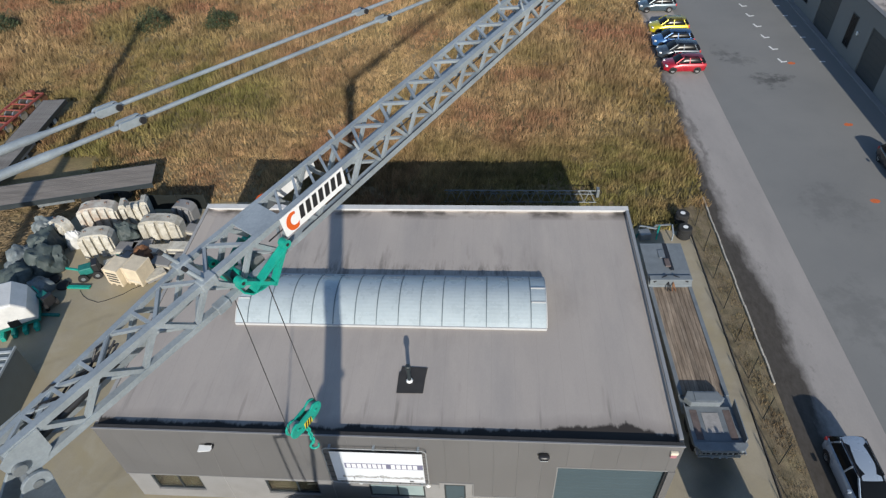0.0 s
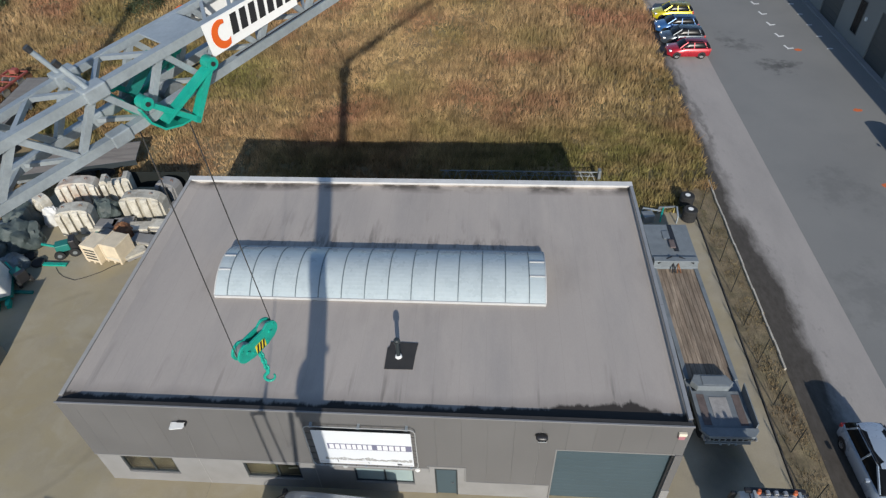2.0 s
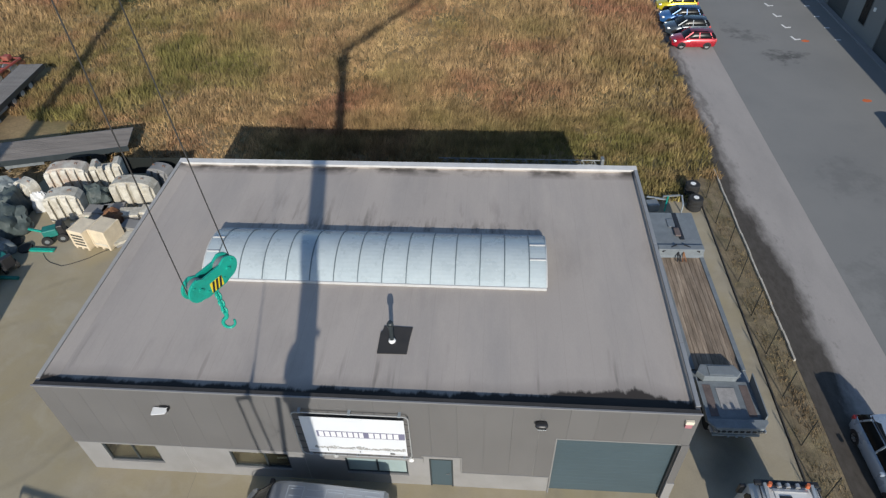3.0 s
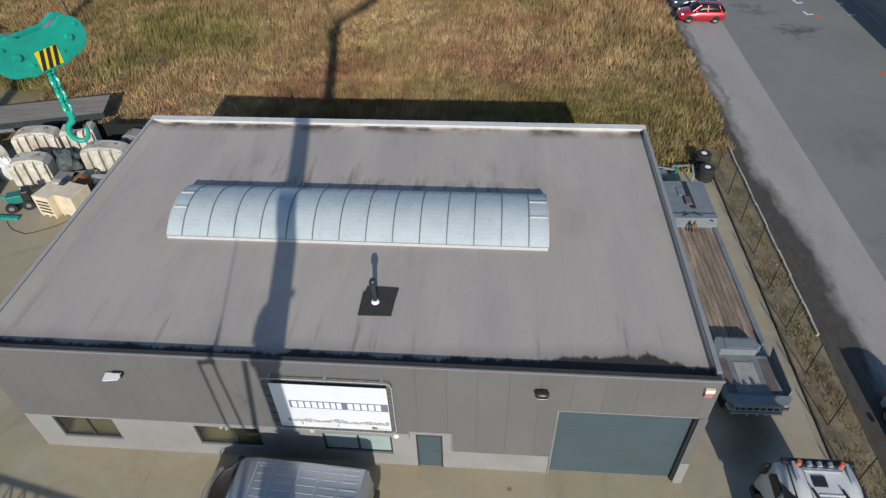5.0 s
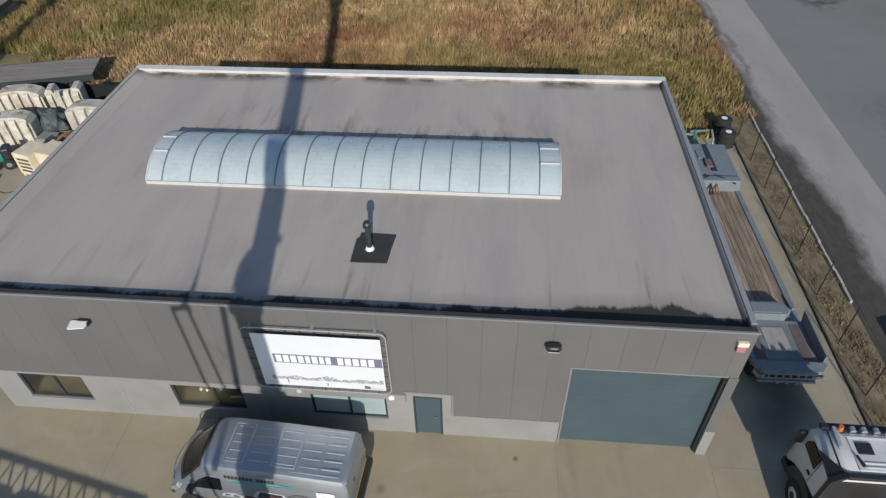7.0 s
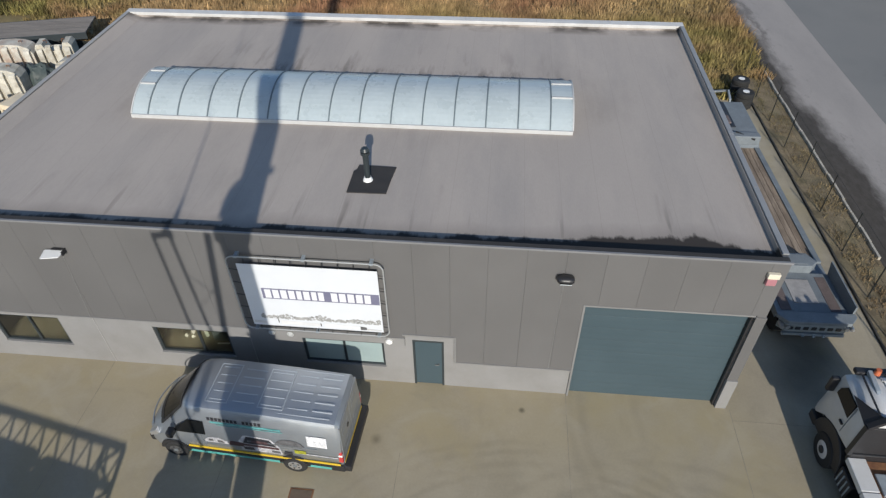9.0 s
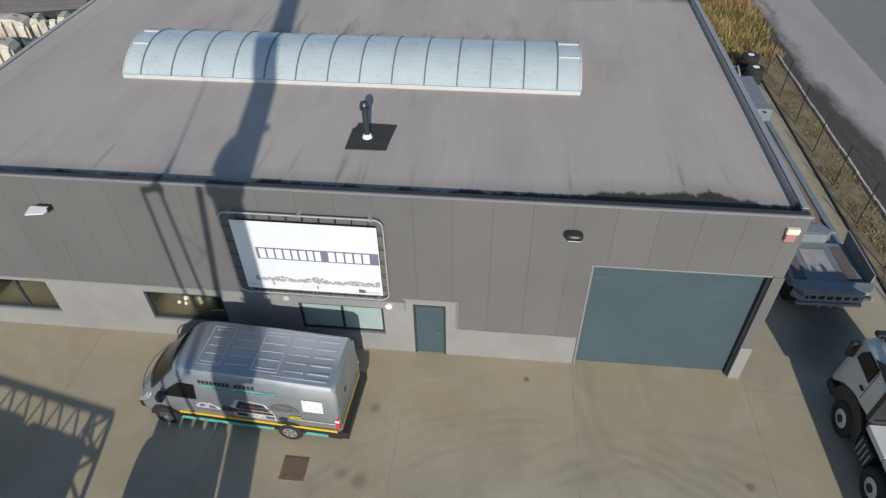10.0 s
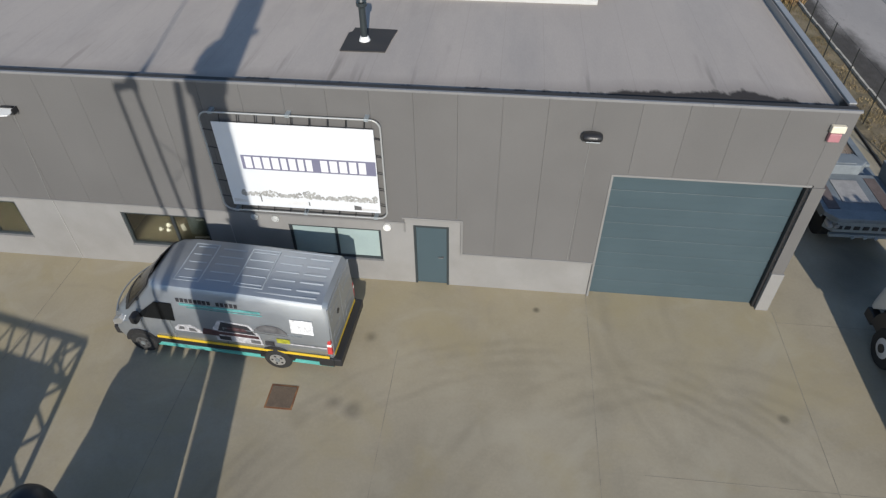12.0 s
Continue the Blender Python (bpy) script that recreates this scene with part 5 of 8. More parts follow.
def van():
    M_SILV = mat("silver_van_paint", (0.345, 0.375, 0.41), 0.42, 0.68, tone=0.05, scale=0.8, grain=60, bump=0.02, coat=0.5, stain=(0.40, 0.40, 0.40), stain_amt=0.35, stain_scale=1.2)
    M_SILLV = mat("pale_teal_paint", (0.09, 0.36, 0.33), 0.4, tone=0.1, scale=3)
    # dark rim for the front wheels: their shade is put into the colour
    M_RIMSHADE = mat("shade_dark_rim", (0.10, 0.10, 0.10), 0.6, 0.4, tone=0.15)
    # ribs lighter than the body: their highlights are put into the paint
    M_RIBV = mat("rib_highlight_paint", (0.43, 0.465, 0.50), 0.45, 0.5, tone=0.06, bump=0.02)
    v = thing("panel_van", (-13.36, -2.12, 0), 177.0, "silver-grey panel van with printed sides and yellow stripe", "van")
    # x forward, y to the van's left
    L0, L1 = -2.95, 2.76
    bm = B()
    body_loft(bm, [(L0, 0.93, 0.96, 0.80, 0.46, 1.2, 2.17, 0.12), (L0 + 0.10, 0.97, 1.0, 0.86, 0.40, 1.2, 2.27, 0.15), (-1.0, 0.99, 1.01, 0.87, 0.36, 1.2, 2.32, 0.17), (0.75, 0.99, 1.01, 0.87, 0.34, 1.2, 2.32, 0.17),
                   (1.22, 0.99, 1.01, 0.84, 0.34, 1.2, 2.29, 0.18), (1.44, 0.99, 1.0, 0.81, 0.34, 1.2, 2.19, 0.17), (1.88, 0.99, 0.995, 0.80, 0.34, 1.18, 1.78, 0.16), (2.32, 0.98, 0.99, 0.83, 0.34, 1.10, 1.36, 0.13),
                   (2.52, 0.97, 0.975, 0.82, 0.32, 1.0, 1.23, 0.11), (2.72, 0.93, 0.95, 0.78, 0.30, 0.86, 1.08, 0.10), (2.83, 0.86, 0.88, 0.70, 0.36, 0.62, 0.86, 0.08)])

    def bow(x, y):
        """The cab is rounded in plan."""
        k = min(max((x - 0.8) / 1.3, 0.0), 1.0)
        return x - 0.31 * k * k * (3 - 2 * k) * (y / 0.95) ** 2
    for q in bm.verts:
        q.co.x = bow(q.co.x, q.co.y)
    body = part("body", bm, M_SILV, v, "", True)
    # roof pressings
    for x0, x1 in ((-2.72, -2.18), (-2.06, -1.52), (-1.36, -0.78), (-0.62, -0.02), (0.18, 0.62)):
        for y in (-0.52, -0.26, 0.0, 0.26, 0.52):
            bm = B()
            box(bm, x0, x1, y - 0.016, y + 0.016, 2.30 if x0 > -2 else 2.275, 2.329 if x0 > -2 else 2.313, 0.006)
            part("roof_rib", bm, M_RIBV, body)
    for x0, x1 in ((-1.42, -0.72), (0.1, 0.72)):
        for seg in ((x0, x1, 0.60, 0.63), (x0, x1, -0.63, -0.60), (x0, x0 + 0.03, -0.6, 0.6), (x1 - 0.03, x1, -0.6, 0.6)):
            bm = B()
            box(bm, *seg, 2.305, 2.328, 0.005)
            part("roof_crease", bm, M_RIBV, body)
    for y in (0.70, -0.70):
        bm = B()
        box(bm, -2.7, 0.8, y - 0.015, y + 0.015, 2.27, 2.30, 0.006)
        part("roof_channel", bm, M_RIBV, body)
    # glass
    def screen(u, y, off):
        """Point of the curved windscreen: u down the glass, y across."""
        x = 1.45 + 0.87 * u
        w = 0.74 + 0.05 * u
        return Vector((bow(x, y * w) + off * 0.66, y * w, 2.19 - 0.83 * u - 0.05 * y ** 4 + off * 0.75))

    def strip(u0, u1, y0, y1, off, thick, n=10):
        bm = B()
        ys = [y0 + (y1 - y0) * i / n for i in range(n + 1)]
        loft(bm, [[screen(u0, y, off), screen(u1, y, off), screen(u1, y, off + thick), screen(u0, y, off + thick)] for y in ys])
        return bm
    part("windscreen", strip(0.03, 0.97, -1.0, 1.0, 0.006, 0.016), M_CARGLASS, v, "dark windscreen")
    for u0, u1 in ((-0.02, 0.045), (0.93, 1.06)):
        part("windscreen_trim", strip(u0, u1, -1.04, 1.04, 0.012, 0.02), M_BLACK, v, "black windscreen edge")
    for y0, y1 in ((-1.06, -0.98), (0.98, 1.06)):
        part("windscreen_trim", strip(0.0, 1.0, y0, y1, 0.012, 0.02, 2), M_BLACK, v, "black windscreen edge")
    bm = B()
    rod(bm, screen(0.95, -0.7, 0.03), screen(0.72, 0.1, 0.03), 0.012, 6)
    part("wiper", bm, M_BLACK, v)
    bm = B()
    loft(bm, [[(bow(2.66, y * 0.8) + 0.0, y * 0.8, 1.115), (bow(2.70, y * 0.8), y * 0.8, 1.10), (bow(2.70, y * 0.8) , y * 0.8, 1.125), (bow(2.66, y * 0.8), y * 0.8, 1.14)] for y in (-1, -0.75, -0.5, -0.25, 0, 0.25, 0.5, 0.75, 1)])
    part("bonnet_lip", bm, M_SILV, v, "bright bonnet edge")
    for s in (1, -1):
        def side(x, z):
            w = 1.01 if z < 1.2 else 1.01 - (z - 1.2) / 0.95 * 0.11
            return s * (w + 0.004)
        bm = B()
        pts = [(0.80, 1.3), (0.77, 1.82), (1.2, 1.82), (1.62, 1.46), (1.70, 1.3)]
        ins = [bm.verts.new((x, side(x, z), z)) for x, z in pts]
        out = [bm.verts.new((x, side(x, z) + s * 0.012, z)) for x, z in pts]
        bm.faces.new(ins)
        bm.faces.new(out[::-1])
        for i in range(5):
            bm.faces.new((ins[i], ins[(i + 1) % 5], out[(i + 1) % 5], out[i]))
        bmesh.ops.recalc_face_normals(bm, faces=bm.faces[:])
        part("side_window", bm, M_CARGLASS, v, "dark side window")
        bm = B()
        box(bm, 1.62, 1.80, s * 1.0 if s > 0 else -1.25, s * 1.25 if s > 0 else -1.0, 1.26, 1.50, 0.05)
        part("mirror", bm, M_BLACK, v, "black door mirror")
        bm = B()
        box(bm, -2.9, 1.65, min(s * 0.90, s * 0.96), max(s * 0.90, s * 0.96), 0.22, 0.335, 0.012)
        part("sill", bm, M_SILLV, v, "teal sill strip")
        bm = B()
        box(bm, -2.9, 1.5, min(s * 0.985, s * 1.022), max(s * 0.985, s * 1.022), 0.45, 0.60, 0.008)
        part("side_moulding", bm, M_BLACK, v, "black lower side moulding")
        bm = B()
        box(bm, -2.88, 1.45, min(s * 1.0, s * 1.03), max(s * 1.0, s * 1.03), 0.605, 0.675, 0.006)
        part("stripe", bm, M_YEL, v, "yellow reflective stripe")
        for sx0, sx1, sz0, sz1 in ((0.92, 0.94, 0.70, 1.3), (-0.4, -0.38, 0.70, 1.28), (-2.3, -0.4, 1.255, 1.275)):
            bm = B()
            box(bm, sx0, sx1, min(s * 0.985, s * 1.018), max(s * 0.985, s * 1.018), sz0, sz1)
            part("door_seam", bm, M_GALVD, body)
        for wx in (1.9, -1.56):
            bm = B()
            n = 14
            pts = [(wx + 0.43 * math.cos(math.pi * k / n), 0.36 + 0.43 * math.sin(math.pi * k / n)) for k in range(n + 1)]
            prism(bm, pts, min(s * 0.94, s * 1.022), max(s * 0.94, s * 1.022), "y")
            part("wheel_arch", bm, M_BLACK, v)
            wheel(v, wx, s * 0.93, 0.345, 0.24, s, "", M_RIM if wx < 0 else M_RIMSHADE)
        bm = B()
        box(bm, L0 - 0.01, L0 + 0.12, min(s * 0.90, s * 0.985), max(s * 0.90, s * 0.985), 0.72, 1.20, 0.02)
        tl = part("tail_light", bm, M_RED, v, "red tail light")
        bm = B()
        box(bm, L0 - 0.014, L0 + 0.10, min(s * 0.92, s * 0.992), max(s * 0.92, s * 0.992), 1.0, 1.08, 0.01)
        part("reversing_lens", bm, M_WHITE, tl, "white lens")
        bm = B()
        prism(bm, [(2.22, 0.90), (2.56, 0.80), (2.55, 0.95), (2.32, 1.10)], min(s * 0.6, s * 0.96), max(s * 0.6, s * 0.96), "y", 0.02)
        part("headlight", bm, M_RIM, v, "clear headlight")
    # printed side facing the yard: plain shapes
    INK = {k: mat(k, c, 0.45, tone=0.4, scale=9, grain=60, world=False) for k, c in (("print_black", (0.03, 0.03, 0.035)), ("print_teal", (0.10, 0.29, 0.29)), ("print_pale", (0.40, 0.40, 0.42)), ("print_dark_grey", (0.10, 0.10, 0.105)), ("print_maroon", (0.07, 0.035, 0.038)), ("print_lime", (0.30, 0.30, 0.03)), ("print_white", (0.62, 0.63, 0.65)))}

    def decal(name, pts, ink, k=0, label=""):
        bm = B()
        lorry = name == "print_shape" and pts[0][0] > -1.0
        pts = [(x + (0.32 if lorry else 0.0), z if z < 0.8 else 0.8 + (z - 0.8) * 0.84) for x, z in pts]
        def yy(z):
            return (1.01 if z < 1.2 else 1.01 - (z - 1.2) / 0.95 * 0.11) + 0.004 + 0.003 * k
        ins = [bm.verts.new((x, yy(z), z)) for x, z in pts]
        out = [bm.verts.new((x, yy(z) + 0.003, z)) for x, z in pts]
        bm.faces.new(ins)
        bm.faces.new(out[::-1])
        m = len(pts)
        for i in range(m):
            bm.faces.new((ins[i], ins[(i + 1) % m], out[(i + 1) % m], out[i]))
        bmesh.ops.recalc_face_normals(bm, faces=bm.faces[:])
        part(name, bm, INK[ink], body, label)

    def rect(x0, x1, z0, z1):
        return [(x0, z0), (x1, z0), (x1, z1), (x0, z1)]
    xx = 0.62
    for i in range(14):
        if i != 8:
            decal("print_bar", rect(xx - 0.075, xx, 2.12, 2.25), "print_black", 0, "black bar of lettering")
        xx -= 0.108
    decal("print_band", rect(-1.38, 0.56, 2.0, 2.08), "print_teal", 0, "teal printed band")
    decal("print_band", rect(-1.42, 0.4, 1.93, 1.96), "print_teal")
    decal("print_shape", [(0.55, 1.0), (-0.15, 1.0), (-0.1, 1.12), (0.12, 1.3), (0.42, 1.26), (0.55, 1.12)], "print_pale", 0, "pale printed lorry shape")
    decal("print_shape", [(0.45, 1.08), (0.3, 1.08), (0.3, 1.2), (0.4, 1.2)], "print_dark_grey", 1)
    decal("print_shape", [(0.2, 1.04), (-0.02, 1.04), (0.05, 1.16), (0.18, 1.18)], "print_dark_grey", 1)
    decal("print_shape", [(-0.12, 0.98), (-0.55, 0.98), (-0.55, 1.2), (-0.2, 1.24)], "print_maroon", 1)
    decal("print_shape", [(-0.46, 0.8), (-1.62, 0.8), (-1.58, 1.2), (-1.36, 1.56), (-0.62, 1.62), (-0.44, 1.3)], "print_pale", 1, "pale printed lorry shape")
    decal("print_shape", [(-0.56, 1.22), (-1.5, 1.2), (-1.32, 1.5), (-0.68, 1.56)], "print_black", 2)
    decal("print_shape", [(-0.8, 1.3), (-1.3, 1.29), (-1.24, 1.4), (-0.82, 1.42)], "print_maroon", 3)
    decal("print_shape", [(-0.54, 1.06), (-1.56, 1.05), (-1.54, 1.16), (-0.52, 1.18)], "print_maroon", 2)
    decal("print_shape", [(-0.54, 0.84), (-0.84, 0.84), (-0.82, 1.0), (-0.54, 1.0)], "print_black", 2)
    decal("print_shape", [(-1.0, 0.84), (-1.24, 0.84), (-1.24, 0.98), (-1.0, 0.98)], "print_dark_grey", 2)
    decal("print_shape", [(-1.34, 0.84), (-1.58, 0.84), (-1.58, 1.0), (-1.36, 1.0)], "print_black", 2)
    decal("print_shape", [(-1.25 + 0.42 * math.cos(radians(t)) - 0.3, 1.3 + 0.34 * math.sin(radians(t))) for t in range(0, 181, 20)], "print_dark_grey", 0)
    decal("print_shape", rect(-1.98, -1.66, 1.0, 1.18), "print_lime", 2, "lime printed machine shape")
    decal("print_line", rect(-2.86, -1.8, 0.98, 1.03), "print_pale", 1)
    decal("print_box", rect(-2.60, -2.06, 1.48, 1.96), "print_white", 2, "white printed box")
    # rear: two doors, bumper, handles
    for y0, y1 in ((-0.90, -0.012), (0.012, 0.90)):
        bm = B()
        prism(bm, [(y0, 0.55), (y1, 0.55), (y1 * 0.93, 2.1), (y0 * 0.93, 2.1)], L0 - 0.02, L0 + 0.02, "x", 0.01)
        d = part("rear_door", bm, M_SILV, v)
        for z in (0.8, 1.1, 1.6, 1.83):
            bm = B()
            yc = (y0 + y1) / 2
            box(bm, L0 - 0.03, L0 - 0.02, yc - 0.26, yc + 0.26, z, z + 0.13, 0.004)
            part("pressing", bm, M_SILV, d)
    bm = B()
    box(bm, L0 - 0.20, L0 + 0.05, -1.0, 1.0, 0.32, 0.57, 0.03)
    box(bm, L0 - 0.02, L0 + 0.35, -1.024, -0.98, 0.32, 0.57, 0.01)
    box(bm, L0 - 0.02, L0 + 0.35, 0.98, 1.024, 0.32, 0.57, 0.01)
    part("rear_bumper", bm, M_BLACK, v, "black rear bumper step")
    bm = B()
    box(bm, L0 - 0.025, L0 - 0.0205, -0.9, 0.9, 0.585, 0.67)
    part("stripe", bm, M_YEL, v, "yellow reflective stripe")
    bm = B()
    box(bm, L1 - 0.22, L1 + 0.04, -0.8, 0.8, 0.24, 0.52, 0.05)
    part("front_bumper", bm, M_BLACK, v, "black front bumper")
    bm = B()
    rod(bm, (L0 - 0.02, 0.28, 1.5), (L0 - 0.035, 0.28, 1.5), 0.07, 14)
    part("badge", bm, M_BLACK, v)


van()


def car(at, turn, paint, label, length=4.1, width=1.75, height=1.46, wagon=0.0, group="", top=None, rails=False):
    """A hatchback, x forward."""
    c = thing("car", (*at, 0), turn, label, "car", group)
    M = mat("car_paint", paint, 0.28, 0.25, tone=0.04, bump=0.01, coat=0.8)
    h, w = length / 2, width / 2
    bm = B()
    zb = 0.92
    body_loft(bm, [(-h, w * 0.82, w * 0.84, w * 0.74, 0.34, 0.7, 0.88, 0.06), (-h + 0.12, w * 0.95, w * 0.97, w * 0.86, 0.26, 0.7, zb + 0.02, 0.08), (-h + 0.7, w, w, w * 0.9, 0.22, 0.68, zb + 0.03, 0.08), (0.3, w, w, w * 0.9, 0.22, 0.68, zb + 0.01, 0.08),
                   (h - 1.15, w, w, w * 0.88, 0.22, 0.66, zb, 0.09), (h - 0.35, w * 0.96, w * 0.97, w * 0.8, 0.24, 0.6, 0.78, 0.10), (h, w * 0.72, w * 0.74, w * 0.6, 0.32, 0.5, 0.62, 0.06)])
    body = part("body", bm, M, c, "", True)
    bm = B()
    wg = wagon
    body_loft(bm, [(-h + 0.10 - wg * 0.05, w * 0.82, w * 0.82, w * 0.72, zb - 0.04, zb + 0.1, zb + 0.16, 0.04), (-h + 0.34, w * 0.86, w * 0.83, w * 0.68, zb - 0.04, zb + 0.2, height - 0.08, 0.07), (-h + 0.8, w * 0.87, w * 0.83, w * 0.66, zb - 0.04, zb + 0.2, height, 0.08),
                   (0.05, w * 0.87, w * 0.83, w * 0.66, zb - 0.04, zb + 0.2, height, 0.08), (0.45, w * 0.87, w * 0.82, w * 0.64, zb - 0.04, zb + 0.18, height - 0.1, 0.08), (h - 0.95, w * 0.84, w * 0.8, w * 0.7, zb - 0.05, zb, zb + 0.05, 0.03)])
    part("glasshouse", bm, M_CARGLASS, c, "dark car windows", True)
    bm = B()
    loft(bm, [[(x + 0.05 * (1 - (y / k) ** 2) * (1 if x > -1 else -1), y * w, height + dz - 0.05 * (y / k) ** 2) for y in (-k, -k * 0.6, -k * 0.2, k * 0.2, k * 0.6, k)] + [(x, k * w, height - 0.07), (x, -k * w, height - 0.07)] for x, k, dz in ((-h + 0.38, 0.6, -0.03), (-h + 0.6, 0.66, 0.012), (-0.5, 0.67, 0.025), (0.12, 0.65, 0.008), (0.3, 0.6, -0.03))])
    # top darkens the roof colour for the dark sky it would mirror
    part("roof", bm, mat("car_roof_sky_dark", top, 0.3, 0.1, tone=0.04, bump=0.01, coat=0.6) if top else M, c, "", True)
    for s in (1, -1):
        for p, q in (((-h + 0.36, zb + 0.02, 0.86), (-h + 0.62, height - 0.04, 0.68)), ((-0.35, zb + 0.02, 0.875), (-0.33, height - 0.03, 0.68)), ((h - 0.98, zb + 0.02, 0.83), (0.22, height - 0.02, 0.67))):
            bm = B()
            bar(bm, (p[0], s * w * p[2], p[1]), (q[0], s * w * q[2], q[1]), 0.07, 0.05, (0, s, 0.4))
            part("pillar", bm, M, c)
        bm = B()
        box(bm, 0.5, 0.66, min(s * w, s * (w + 0.18)), max(s * w, s * (w + 0.18)), zb, zb + 0.14, 0.03)
        part("mirror", bm, M, c)
        bm = B()
        box(bm, h - 0.34, h - 0.1, min(s * w * 0.5, s * w * 0.86), max(s * w * 0.5, s * w * 0.86), 0.58, 0.74, 0.03)
        part("headlight", bm, M_RIM, c, "clear headlight")
        bm = B()
        box(bm, -h - 0.01, -h + 0.16, min(s * w * 0.62, s * w * 0.93), max(s * w * 0.62, s * w * 0.93), 0.66, 0.9, 0.02)
        part("tail_light", bm, M_RED, c, "red tail light")
        for x in (-h + 0.72, h - 0.8):
            bm = B()
            prism(bm, [(x + 0.36 * math.cos(math.pi * k / 10), 0.29 + 0.36 * math.sin(math.pi * k / 10)) for k in range(11)], min(s * (w - 0.1), s * (w + 0.004)), max(s * (w - 0.1), s * (w + 0.004)), "y")
            part("wheel_arch", bm, M_BLACK, c)
            wheel(c, x, s * (w - 0.10), 0.30, 0.2, s)
        if rails:
            bm = B()
            bar(bm, (-h + 0.5, s * w * 0.62, height + 0.035), (0.1, s * w * 0.62, height + 0.035), 0.035, 0.03)
            for x in (-h + 0.55, 0.05):
                box(bm, x - 0.03, x + 0.03, s * w * 0.62 - 0.015, s * w * 0.62 + 0.015, height - 0.05, height + 0.03)
            part("roof_rail", bm, M_BLACK, c, "dark roof rail")
    return c


# parked in a row beside the road, noses to the field, and one by the fence
ROWCARS = [((10.15, 41.27), 180, (0.40, 0.012, 0.025), "bright red hatchback parked beside the road", 3.9),
           ((10.19, 43.90), 180, (0.055, 0.07, 0.085), "dark grey hatchback parked beside the road", 4.1),
           ((10.17, 46.34), 180, (0.035, 0.12, 0.30), "mid-blue hatchback parked beside the road", 4.1),
           ((10.40, 49.32), 180, (0.60, 0.50, 0.015), "bright yellow hatchback parked beside the road", 4.0),
           ((10.23, 54.60), 180, (0.07, 0.10, 0.12), "dark blue-grey hatchback parked beside the road", 4.1),
           ((10.21, 57.55), 180, (0.05, 0.07, 0.09), "dark hatchback parked beside the road", 4.1)]
for at, turn, paint, label, ln in ROWCARS:
    # roof tint cut to 0.35: the sky's dark reflection, put into the colour
    car(at, turn, paint, label, ln * 0.93, 1.68, 1.42, group="cars parked beside the road", top=tuple(k * 0.35 for k in paint))
car((9.44, 1.54), -88, (0.34, 0.40, 0.47), "silver-blue estate car with dark roof rails parked beside the fence", 4.3, 1.72, 1.5, rails=True)
car((21.8, 25.5), -92, (0.02, 0.02, 0.025), "black hatchback standing on the road", 4.2)


